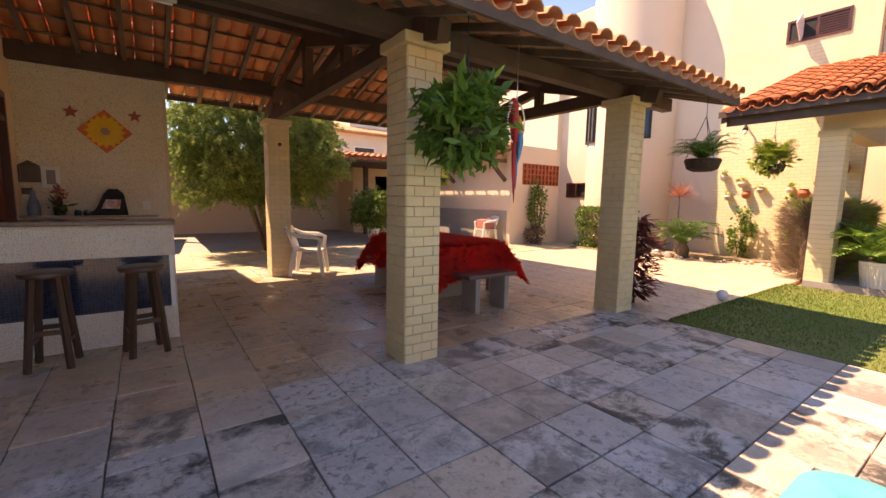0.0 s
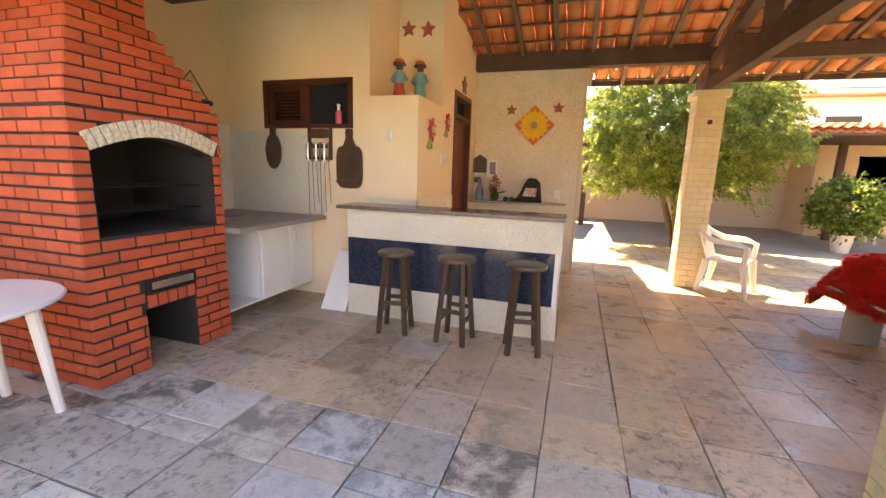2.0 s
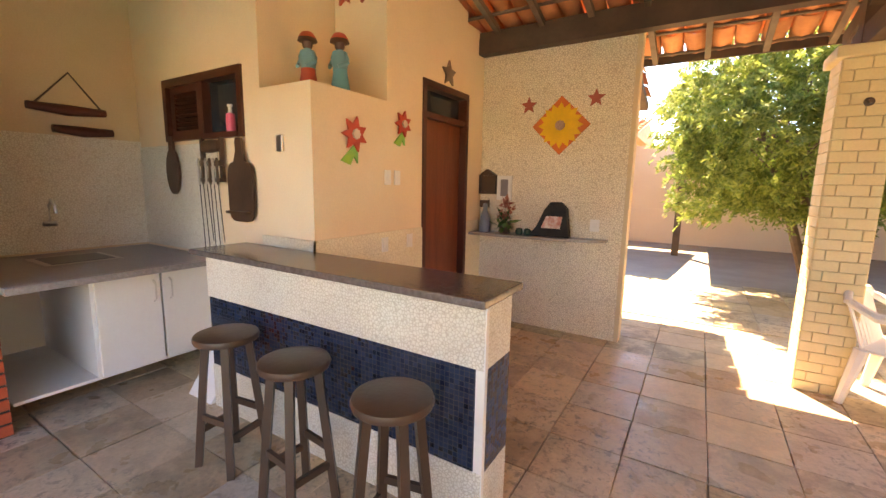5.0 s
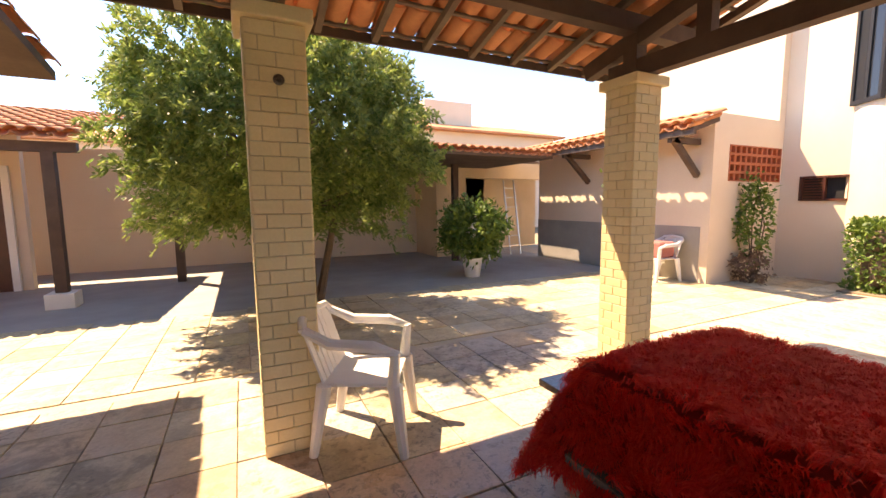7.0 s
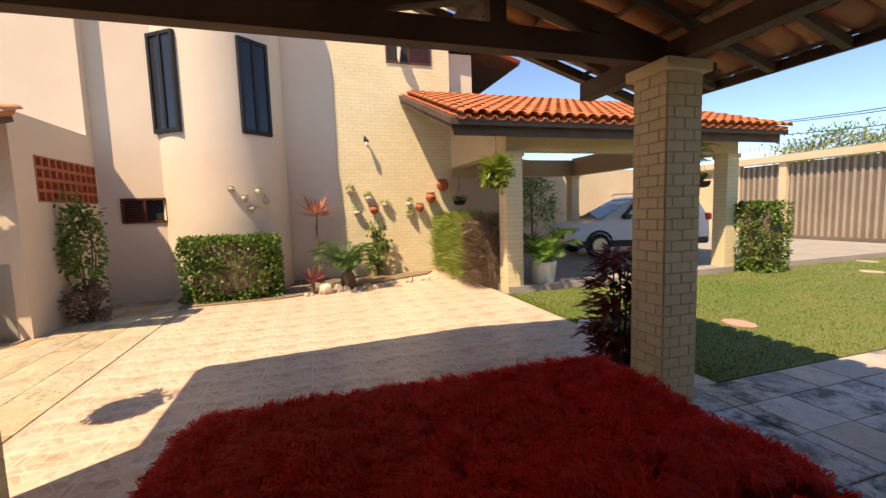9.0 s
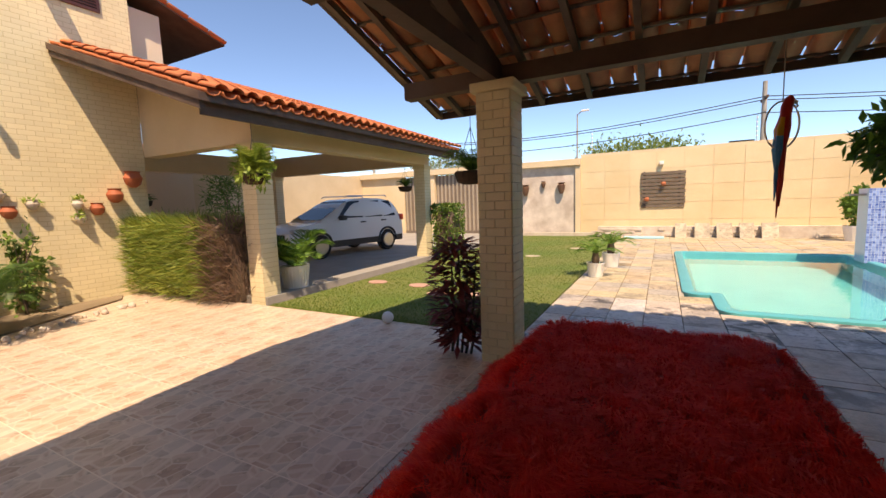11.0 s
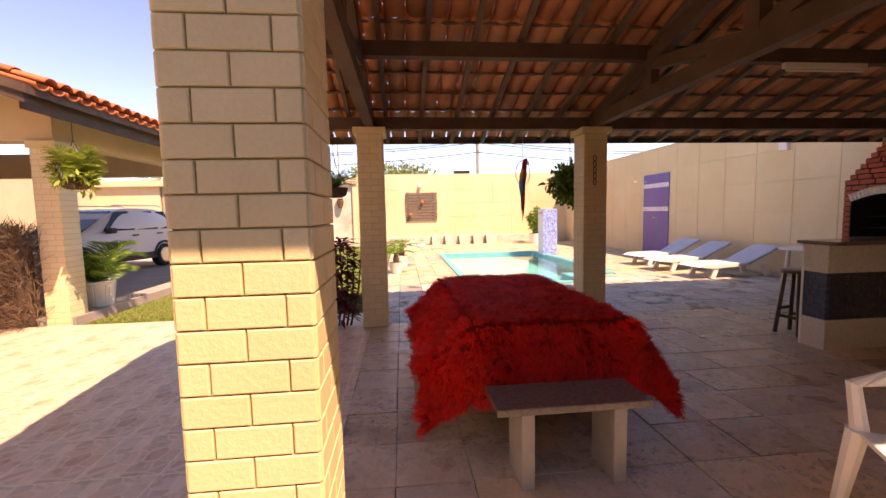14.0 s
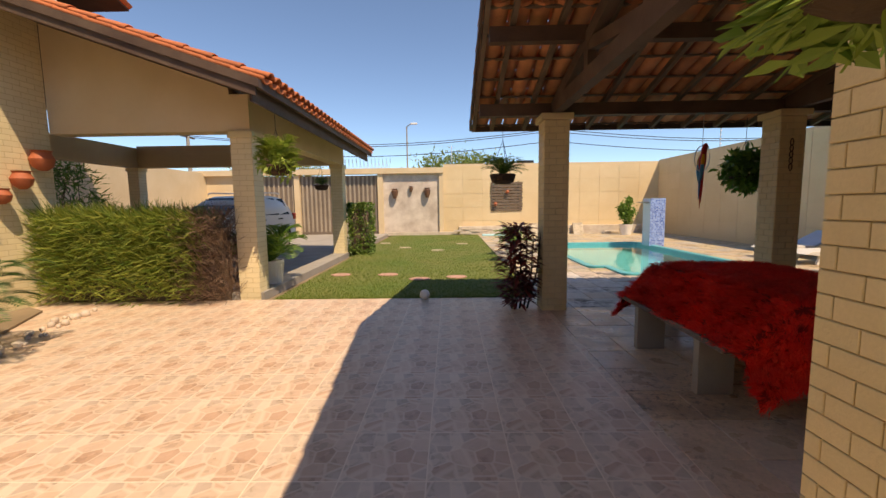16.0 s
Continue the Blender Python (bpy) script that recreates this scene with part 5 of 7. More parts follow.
def rosette(x, y, z, n, length, material, stem, label):
    r = empty("spiky_plant", label=label, category="plant")
    rng = random.Random(int(x * 31 + n))
    verts, faces = [], []
    for k in range(n):
        a = rng.uniform(0, math.tau)
        d = Vector((math.cos(a), math.sin(a), rng.uniform(-0.25, 1.2))).normalized()
        leaf(verts, faces, Vector((x, y, z)), d, Vector((-d.y, d.x, 0.2)).cross(d).normalized(), length * rng.uniform(0.7, 1.1), 0.018)
    raw_mesh("leaves", verts, faces, material, r)
    if stem:
        bm = bmesh.new()
        add_tube(bm, [(x, y, 0), (x + 0.04, y, z * 0.5), (x, y, z + 0.03)], [0.025, 0.02, 0.016], 8)
        add_tube(bm, [(x + 0.1, y + 0.05, 0), (x + 0.1, y + 0.05, z * 0.6), (x + 0.01, y, z)], [0.02, 0.016, 0.012], 8)
        part("stem", bm, M["bark"], r)
    else:
        part("crown_base", (lambda bm: (add_lathe(bm, [(0.04, 0), (0.05, z)], (x, y, 0), 10), bm)[1])(bmesh.new()), M["bark"], r)


rosette(11.95, 6.15, 1.5, 90, 0.5, M["rust"], True, "tall rust-red dracaena with spiky leaf heads")
rosette(10.95, 6.3, 0.25, 34, 0.38, M["wine"], False, "low dull red bromeliad in the rock bed")

# rocks and bed edging
M["rock"] = mat("pale_rock", (0.66, 0.58, 0.48), (0.5, 0.4, 0.32), 4, 0.85, 0.6, 20)
rng = random.Random(61)
for k in range(34):
    if k == 0:
        x, y, s = 10.85, 6.05, 0.17
    elif k == 1:
        x, y, s = 10.95, 5.85, 0.12
    else:
        u = rng.random()
        x, y, s = 10.7 + 0.85 * u + rng.uniform(-0.1, 0.15), 6.6 - 3.0 * u + rng.uniform(-0.1, 0.1), rng.uniform(0.03, 0.07)
    bm = bmesh.new()
    bmesh.ops.create_icosphere(bm, subdivisions=2, radius=s)
    for q in bm.verts:
        q.co *= 0.75 + 0.5 * noise.noise(q.co * 6 + Vector((k * 3.1, 0, 0)))
    bm.transform(Matrix.Translation((x, y, s * 0.5)))
    thing("rock", bm, M["rock"], "pale rough boulder in the planting bed" if k < 2 else "small pale stone edging the bed", "rock", "bed stones")
structure("planting_bed", (lambda bm: (add_prism(bm, [(10.6, 8.45), (10.65, 6.9), (11.2, 5.6), (12.2, 3.7), (12.59, 3.5), (12.59, 8.2)], "z", -0.04, 0.03), bm)[1])(bmesh.new()), M["earth"], "dark soil planting bed along the house")

# lawn details
for x, y in ((8.83, 0.9), (7.87, 0.93), (7.2, 1.45), (6.5, 1.27), (8.1, -4.4), (7.0, -3.5), (9.0, -6.0), (6.2, -5.5)):
    bm = bmesh.new()
    add_lathe(bm, [(0.2, -0.02), (0.21, 0.012), (0.19, 0.02)], (x, y, 0), 9, 0.75)
    thing("stepping_stone", bm, M["stone_yellow"] if y < -2 else mat("pink_stone", (0.55, 0.32, 0.25), (0.45, 0.25, 0.2), 5, 0.8, 0.4, 30), "flat pinkish stepping stone set in the lawn", "stepping stone", "lawn stones")
bm = bmesh.new()
bmesh.ops.create_icosphere(bm, subdivisions=3, radius=0.075)
bm.transform(Matrix.Translation((7.0, 3.14, 0.075)))
thing("ball", bm, M["white"], "small worn white ball at the lawn edge", "ball", smooth=True)

# ---- furniture ----
def arm_chair():
    c = empty("plastic_chair", label="white moulded plastic armchair", category="chair", group="white plastic chairs")
    part("seat", bevelled(boxes((-0.23, 0.23, -0.22, 0.22, 0.4, 0.425)), 0.01), M["plastic"], c)
    for k in range(7):
        x = -0.2 + 0.4 * k / 6
        bm = bmesh.new()
        add_beam(bm, (x, 0.21, 0.42), (x * 1.05, 0.33, 0.78), 0.058, 0.012)
        part("back_slat", bm, M["plastic"], c)
    bm = bmesh.new()
    add_tube(bm, [(-0.25, 0.31, 0.74), (-0.2, 0.33, 0.79), (0, 0.335, 0.81), (0.2, 0.33, 0.79), (0.25, 0.31, 0.74)], 0.026, 8)
    part("top_rail", bm, M["plastic"], c)
    for s in (-1, 1):
        for y0, y1 in ((-0.26, -0.21), (0.27, 0.2)):
            bm = bmesh.new()
            add_tube(bm, [(s * 0.27, y0, 0), (s * 0.245, y1, 0.42)], [0.028, 0.045], 8)
            part("leg", bm, M["plastic"], c)
        bm = bmesh.new()
        add_tube(bm, [(s * 0.25, -0.2, 0.41), (s * 0.28, -0.22, 0.62), (s * 0.28, -0.1, 0.66), (s * 0.27, 0.15, 0.67), (s * 0.25, 0.3, 0.74)], [0.036, 0.032, 0.036, 0.034, 0.028], 8)
        part("armrest", bm, M["plastic"], c)
    return c


ch = arm_chair()
ch.matrix_basis = pose(2.82, 7.83, 0, 0, 0, 62)
copy_thing(ch, pose(9.1, 10.5, 0, 0, 0, -100))
thing("cushion", bevelled(boxes((8.9, 9.3, 10.3, 10.7, 0.43, 0.72)), 0.04, 3), mat("faded_red_cloth", (0.45, 0.16, 0.14), None, 5, 0.9, 0.2), "faded red cushion lying on a plastic chair", "cushion")
for k in range(4):
    s = arm_chair() if k == 0 else None
    o = s or copy_thing(ch, pose(0, 0, 0))
    o.matrix_basis = pose(7.6, 14.6 + 0.03 * k, 0.11 * k, 0, 0, 170)
    tagged(o, "white plastic armchair in a stack by the rear wall", "chair", "stacked chairs")

tb = empty("plastic_table", pose(-2.07, 2.78, 0), label="round white plastic garden table by the barbecue", category="table")
bm = bmesh.new()
add_lathe(bm, [(0.44, 0.67), (0.5, 0.675), (0.515, 0.69), (0.505, 0.702), (0.44, 0.7)], sides=40)
part("tabletop", bm, M["plastic"], tb, smooth=True)
for a in (55, 125, 235, 305):
    bm = bmesh.new()
    add_tube(bm, [(0.42 * math.cos(radians(a)), 0.42 * math.sin(radians(a)), 0), (0.36 * math.cos(radians(a)), 0.36 * math.sin(radians(a)), 0.68)], [0.025, 0.034], 10)
    part("leg", bm, M["plastic"], tb)


def lounger(x, y, turn):
    l = empty("sun_lounger", pose(x, y, 0, 0, 0, turn), label="white plastic sun lounger with raised pale blue mesh back", category="sun lounger", group="loungers by the wall")
    bm = bmesh.new()
    add_prism(bm, [(0, 0.24), (0.15, 0.3), (1.1, 0.3), (1.12, 0.24), (0.3, 0.2)], "y", -0.32, 0.32)
    part("seat", bevelled(bm, 0.012), M["plastic"], l)
    bm = bmesh.new()
    add_prism(bm, [(1.08, 0.28), (1.85, 0.62), (1.88, 0.57), (1.12, 0.24)], "y", -0.3, 0.3)
    part("backrest", bevelled(bm, 0.012), mat("pale_blue_mesh", (0.5, 0.58, 0.68), (0.45, 0.52, 0.62), 5, 0.6, 0.1) if "pale_blue_mesh" not in bpy.data.materials else bpy.data.materials["pale_blue_mesh"], l, "pale blue mesh back")
    for x0, dx in ((0.42, -0.1), (1.5, 0.1)):
        for s in (-1, 1):
            bm = bmesh.new()
            add_beam(bm, (x0 + dx, s * 0.28, 0), (x0, s * 0.28, 0.26), 0.05, 0.1)
            part("leg", bm, M["plastic"], l)
    return l


l0 = lounger(-0.95, -1.0, 188)
copy_thing(l0, pose(-0.85, 0.05, 0, 0, 0, 185))
copy_thing(l0, pose(-0.95, 1.15, 0, 0, 0, 183))

# ---- kitchen wall things ----
win = empty("window_1", label="small dark wooden window with a louvred leaf", category="window")
win["kind"] = "structure"
part("frame", boxes((-2.49, -2.44, 5.66, 5.82, 1.83, 2.33), (-1.44, -1.39, 5.66, 5.82, 1.83, 2.33), (-2.44, -1.44, 5.66, 5.82, 2.27, 2.33), (-2.44, -1.44, 5.64, 5.82, 1.83, 1.87), (-1.98, -1.92, 5.68, 5.78, 1.87, 2.27)), M["frame_wood"], win)
part("leaf", boxes((-2.44, -2.38, 5.7, 5.74, 1.87, 2.27), (-2.04, -1.98, 5.7, 5.74, 1.87, 2.27), (-2.38, -2.04, 5.7, 5.74, 1.87, 1.92), (-2.38, -2.04, 5.7, 5.74, 2.22, 2.27)), M["frame_wood"], win)
for k in range(9):
    bm = bmesh.new()
    add_beam(bm, (-2.38, 5.72, 1.94 + k * 0.034), (-2.04, 5.72, 1.94 + k * 0.034), 0.034, 0.006, (0, 0.6, 1))
    part("slat", bm, M["frame_wood"], win)
part("pane", boxes((-1.92, -1.44, 5.745, 5.75, 1.87, 2.27)), M["glass"], win)
part("backing", boxes((-2.44, -1.44, 5.8, 5.81, 1.87, 2.27)), M["dark"], win)
bt = empty("soap_bottle", label="pink plastic pump bottle on the window sill", category="bottle")
M["pink"] = plain("pink_plastic", (0.75, 0.12, 0.2), 0.35)
bm = bmesh.new()
add_lathe(bm, [(0.032, 1.87), (0.034, 1.95), (0.03, 2.0), (0.012, 2.01)], (-1.56, 5.68, 0), 14)
part("body", bm, M["pink"], bt, smooth=True)
bm = bmesh.new()
add_lathe(bm, [(0.014, 2.01), (0.012, 2.05), (0.02, 2.055), (0.018, 2.07)], (-1.56, 5.68, 0), 10)
part("pump", bm, M["white"], bt)

dr = empty("door_1", label="tall mahogany door with a glazed transom, closed", category="door")
dr["kind"] = "structure"
part("frame", boxes((FX - 0.13, FX + 0.015, 6.88, 6.93, 0, 2.42), (FX - 0.13, FX + 0.015, 7.65, 7.7, 0, 2.42), (FX - 0.13, FX + 0.015, 6.93, 7.65, 2.36, 2.42), (FX - 0.13, FX + 0.005, 6.93, 7.65, 2.1, 2.15)), M["frame_wood"], dr)
part("leaf", bevelled(boxes((FX - 0.1, FX - 0.06, 6.93, 7.65, 0.01, 2.1)), 0.004), M["door"], dr)
part("transom_pane", boxes((FX - 0.09, FX - 0.08, 6.93, 7.65, 2.15, 2.36)), M["glass"], dr)


def paddle(x, z, r, h, handle, name, label, square=False):
    b = empty(name, label=label, category="cutting board")
    ex, w = (0.45 if square else 1.0), 0.034
    poly = [(x + w, z + h + handle * 0.5), (x + w * 1.25, z + h + handle * 0.8), (x + w * 0.9, z + h + handle), (x - w * 0.9, z + h + handle), (x - w * 1.25, z + h + handle * 0.8), (x - w, z + h + handle * 0.5)]
    for k in range(37):
        a = math.pi / 2 + math.tau * k / 36
        cx, cz = math.cos(a), math.sin(a)
        px, pz = r * math.copysign(abs(cx) ** ex, cx), h * math.copysign(abs(cz) ** ex, cz)
        if abs(px) > w or pz < 0:
            poly.append((x + px, z + pz))
    bm = bmesh.new()
    add_prism(bm, poly, "y", 5.635, 5.655)
    part("board", bm, M["stool"], b)
    return b


paddle(-2.37, 1.58, 0.1, 0.19, 0.1, "serving_board", "oval dark wooden serving board hung on the wall")
bb = paddle(-1.42, 1.43, 0.15, 0.22, 0.17, "cutting_board", "large dark cutting board with a handle, hung on the wall", True)
part("ledge", boxes((-1.56, -1.3, 5.6, 5.635, 1.27, 1.29)), M["stool"], bb)
sk = empty("skewer_rack", label="carved wooden rack holding steel barbecue skewers", category="rack")
part("rail", bevelled(boxes((-1.92, -1.62, 5.6, 5.65, 1.5, 1.53), (-1.92, -1.62, 5.6, 5.65, 1.62, 1.66)), 0.006), M["stool"], sk)
bm = bmesh.new()
add_lathe(bm, [(0.02, -0.14), (0.045, -0.1), (0.05, 0.0), (0.045, 0.1), (0.02, 0.14)], sides=12)
bm.transform(pose(-1.77, 5.635, 1.77, 0, 90, 0) @ Matrix.Diagonal((1, 0.4, 1, 1)))
part("crest", bm, M["stool"], sk)
for x in (-1.9, -1.64):
    part("post", boxes((x - 0.012, x + 0.012, 5.63, 5.66, 1.5, 1.84)), M["stool"], sk)
for k in range(6):
    x = -1.89 + 0.05 * k
    bm = bmesh.new()
    add_tube(bm, [(x, 5.6, 1.5), (x + 0.01 * (k % 3 - 1), 5.62, 0.86 + 0.09 * (k % 3))], 0.0035, 5)
    skewer = part("skewer", bm, M["black_metal"], sk, "dark steel skewer")
    bm = bmesh.new()
    add_lathe(bm, [(0.008, 1.48), (0.013, 1.52), (0.009, 1.6), (0.013, 1.66), (0.006, 1.68)], (x, 5.6, 0), 8)
    part("handle", bm, M["stool"] if k % 2 else M["steel"], skewer)
hk = empty("key_hook", label="small metal plate with key hooks", category="hook")
part("plate", bevelled(boxes((-0.99, -0.93, 5.635, 5.655, 1.71, 1.82)), 0.006), M["steel"], hk)


def figure(x, y, z, cols, label):
    """A painted clay folk figure, one plain shape."""
    bm = bmesh.new()
    add_lathe(bm, [(0.055, 0), (0.07, 0.02), (0.05, 0.14), (0.05, 0.17), (0.065, 0.24), (0.05, 0.28), (0.022, 0.29), (0.034, 0.31), (0.036, 0.34), (0.068, 0.345), (0.06, 0.37), (0.04, 0.4), (0.015, 0.41)], (x, y, z), 16)
    for side in (-1, 1):
        add_tube(bm, [(x + side * 0.05, y, z + 0.26), (x + side * 0.085, y - 0.01, z + 0.2), (x + side * 0.04, y - 0.06, z + 0.17)], [0.018, 0.016, 0.012], 8)
    m, t, p, node, link = nodes_of("painted_clay")
    sp = node("ShaderNodeSeparateXYZ")
    link(node("ShaderNodeNewGeometry").outputs["Position"], sp.inputs[0])
    mr = node("ShaderNodeMapRange")
    mr.inputs[1].default_value, mr.inputs[2].default_value = z, z + 0.42
    link(sp.outputs[2], mr.inputs[0])
    rp = node("ShaderNodeValToRGB")
    rp.color_ramp.interpolation = "CONSTANT"
    for k, (q, c) in enumerate(zip((0.0, 0.38, 0.7, 0.86), cols)):
        e = rp.color_ramp.elements[k] if k < 2 else rp.color_ramp.elements.new(q)
        e.position, e.color = q, (*c, 1)
    link(mr.outputs[0], rp.inputs[0])
    link(rp.outputs[0], p.inputs["Base Color"])
    p.inputs["Roughness"].default_value = 0.5
    thing("figurine", bm, m, label, "figurine", "folk figures on the ledge", True)


figure(-0.98, 5.92, 2.14, ((0.4, 0.06, 0.04), (0.12, 0.3, 0.34), (0.1, 0.05, 0.03), (0.6, 0.1, 0.05)), "painted clay figure with red skirt and hat")
figure(-0.8, 6.05, 2.14, ((0.08, 0.3, 0.36), (0.1, 0.26, 0.3), (0.1, 0.05, 0.03), (0.65, 0.12, 0.08)), "painted clay figure in teal with a red hat")


def star_poly(cx, cz, r, ri, n, turn=0.0):
    return [(cx + (r if k % 2 == 0 else ri) * math.sin(math.pi * k / n + turn), cz + (r if k % 2 == 0 else ri) * math.cos(math.pi * k / n + turn)) for k in range(2 * n)]


M["red_star"] = mat("red_enamel", (0.5, 0.1, 0.06), (0.4, 0.08, 0.05), 8, 0.5, 0.1)
for x, z in ((-0.128, 2.33), (0.535, 2.35)):
    bm = bmesh.new()
    add_prism(bm, star_poly(x, z, 0.085, 0.038, 5), "y", 8.03, 8.05)
    thing("star_ornament", bm, M["red_star"], "small red star ornament on the pebbled wall", "ornament", "red stars")
for x, z in ((-1.08, 2.98), (-0.85, 2.96)):
    bm = bmesh.new()
    add_prism(bm, star_poly(x, z, 0.09, 0.04, 5), "y", 6.375, 6.4)
    thing("star_ornament", bm, M["red_star"], "small red star ornament on the ochre wall", "ornament", "red stars")
bm = bmesh.new()
add_prism(bm, star_poly(7.3, 2.54, 0.12, 0.055, 5), "x", FX, FX + 0.02)
thing("star_ornament", bm, M["batten"], "brown straw star above the door", "ornament")
so = empty("sun_ornament", label="orange diamond wall ornament with a yellow sunflower", category="ornament")
bm = bmesh.new()
add_prism(bm, [(0.21, 1.83), (0.5, 2.115), (0.21, 2.4), (-0.08, 2.115)], "y", 8.035, 8.05)
part("plate", bm, mat("orange_paint", (0.75, 0.16, 0.03), None, 6, 0.5, 0.05), so, "orange diamond plate")
bm = bmesh.new()
add_prism(bm, star_poly(0.21, 2.115, 0.225, 0.17, 16), "y", 8.025, 8.036)
part("petals", bm, mat("yellow_paint", (0.85, 0.48, 0.03), None, 6, 0.5, 0.05), so, "yellow petals")
bm = bmesh.new()
add_prism(bm, star_poly(0.21, 2.115, 0.05, 0.045, 10), "y", 8.012, 8.026)
part("heart", bm, mat("seed_heart", (0.5, 0.3, 0.25), (0.3, 0.2, 0.15), 60, 0.7, 0.3), so)
for y, z, s in ((6.02, 1.85, 0.125), (6.58, 1.99, 0.105)):
    fl = empty("flower_ornament", label="red metal flower with green leaves on the ochre wall", category="ornament", group="metal flowers")
    bm = bmesh.new()
    add_prism(bm, star_poly(y, z, s, s * 0.55, 7, 0.2), "x", FX + 0.012, FX + 0.03)
    part("petals", bm, mat("red_tin", (0.6, 0.06, 0.03), None, 9, 0.4, 0.2), fl)
    bm = bmesh.new()
    add_prism(bm, star_poly(y, z, s * 0.3, s * 0.25, 8), "x", FX + 0.03, FX + 0.045)
    part("heart", bm, M["rock"], fl)
    bm = bmesh.new()
    add_prism(bm, [(y, z - s * 0.6), (y - s, z - s * 1.5), (y - s * 0.3, z - s * 1.7), (y, z - s * 1.2), (y + s * 0.3, z - s * 1.6), (y + s * 0.3, z - s)], "x", FX + 0.002, FX + 0.014)
    part("leaf", bm, mat("green_tin", (0.3, 0.5, 0.06), (0.1, 0.4, 0.1), 6, 0.4, 0.1), fl, "green tin leaves")
for y, z, x in ((6.4, 1.56, FX), (6.52, 1.56, FX), (6.35, 1.03, FX + 0.012), (6.68, 1.03, FX + 0.012)):
    sw = empty("switch_plate", label="white electrical switch plate on the wall", category="switch", group="wall plates")
    part("plate", bevelled(boxes((x, x + 0.01, y - 0.038, y + 0.038, z - 0.058, z + 0.058)), 0.003), M["white"], sw)
    part("rocker", boxes((x + 0.009, x + 0.014, y - 0.012, y + 0.012, z - 0.025, z + 0.025)), M["plastic"], sw)
so2 = empty("switch_plate", label="white electrical socket above the shelf", category="socket")
part("plate", bevelled(boxes((0.56, 0.65, 8.04, 8.05, 1.08, 1.2)), 0.003), M["white"], so2)
part("socket", boxes((0.585, 0.625, 8.035, 8.041, 1.115, 1.165)), M["plastic"], so2)

# shelf and what stands on it
bm = bmesh.new()
pts = [(-0.64, 8.05), (0.74, 8.05)] + [(-0.64 + 1.38 * math.cos(a), 8.05 - 0.3 * math.sin(a) ** 0.7) for a in (math.pi * k / 32 for k in range(1, 15))] + [(-0.64, 7.75)]
add_prism(bm, pts, "z", 0.985, 1.01)
thing("wall_shelf", bm, M["grey_granite"], "narrow grey granite shelf on the pebbled wall", "shelf")
bx = empty("picture_frame", label="white picture frame leaning over the shelf", category="picture frame")
part("frame", boxes((-0.45, -0.28, 8.03, 8.05, 1.36, 1.4), (-0.45, -0.28, 8.03, 8.05, 1.58, 1.62), (-0.45, -0.41, 8.03, 8.05, 1.4, 1.58), (-0.32, -0.28, 8.03, 8.05, 1.4, 1.58)), M["white"], bx)
part("picture", boxes((-0.41, -0.32, 8.04, 8.05, 1.4, 1.58)), plain("grey_print", (0.22, 0.2, 0.2), 0.3), bx)
hs = empty("toy_house", label="small carved wooden house shelf on the wall", category="ornament")
part("box", boxes((FX + 0.003, FX + 0.2, 8.0, 8.05, 1.42, 1.44), (FX + 0.003, FX + 0.02, 8.0, 8.05, 1.44, 1.62), (FX + 0.183, FX + 0.2, 8.0, 8.05, 1.44, 1.62), (FX + 0.02, FX + 0.183, 8.035, 8.05, 1.44, 1.62)), M["stool"], hs)
bm = bmesh.new()
add_prism(bm, [(FX - 0.0, 1.62), (FX + 0.21, 1.62), (FX + 0.1, 1.69)], "y", 7.99, 8.05)
part("roof", bm, M["stool"], hs)
thing("wooden_box", bevelled(boxes((FX + 0.02, FX + 0.12, 8.0, 8.05, 1.27, 1.35)), 0.005), M["stool"], "small dark wooden box on the wall", "box")
bm = bmesh.new()
add_lathe(bm, [(0.06, 1.01), (0.065, 1.1), (0.045, 1.2), (0.025, 1.25), (0.03, 1.29), (0.02, 1.32)], (-0.53, 7.92, 0), 16)
thing("figurine", bm, mat("blue_grey_glaze", (0.12, 0.16, 0.24), (0.2, 0.22, 0.26), 9, 0.3, 0.1), "blue-grey glazed clay figurine on the shelf", "figurine", smooth=True)
fp = empty("potted_flower", label="red artificial flower in a brown pot on the shelf", category="flower pot")
bm = pot_mesh(0.05, 0.065, 0.11)
bm.transform(Matrix.Translation((-0.3, 7.93, 1.01)))
part("pot", bm, M["stool"], fp)
v, f = cloud(random.Random(3), (-0.3, 7.93, 1.25), (0.06, 0.06, 0.09), 60, 8, 0.07, 0, 0.3)
raw_mesh("flower_head", v, f, M["rust"], fp)
v, f = cloud(random.Random(4), (-0.3, 7.93, 1.13), (0.13, 0.1, 0.05), 40, 8, 0.12, 0, 0.2)
raw_mesh("leaves", v, f, M["cycas"], fp)
bg = empty("bag", label="black cloth bag with a printed white patch on the shelf", category="bag")
bm = bmesh.new()
add_prism(bm, [(-0.05, 1.01), (0.4, 1.01), (0.39, 1.08), (0.36, 1.3), (0.3, 1.36), (0.2, 1.36), (0.14, 1.28), (0.08, 1.1)], "y", 7.88, 7.98)
part("body", bevelled(bm, 0.015), mat("black_cloth", (0.015, 0.014, 0.015), (0.03, 0.03, 0.03), 10, 0.9, 0.3), bg)
bm = bmesh.new()
add_prism(bm, [(0.12, 1.1), (0.31, 1.1), (0.33, 1.22), (0.17, 1.22)], "y", 7.868, 7.88)
part("patch", bm, mat("printed_patch", (0.7, 0.66, 0.62), (0.5, 0.1, 0.06), 14, 0.7, 0.0), bg, "white patch with a red print")
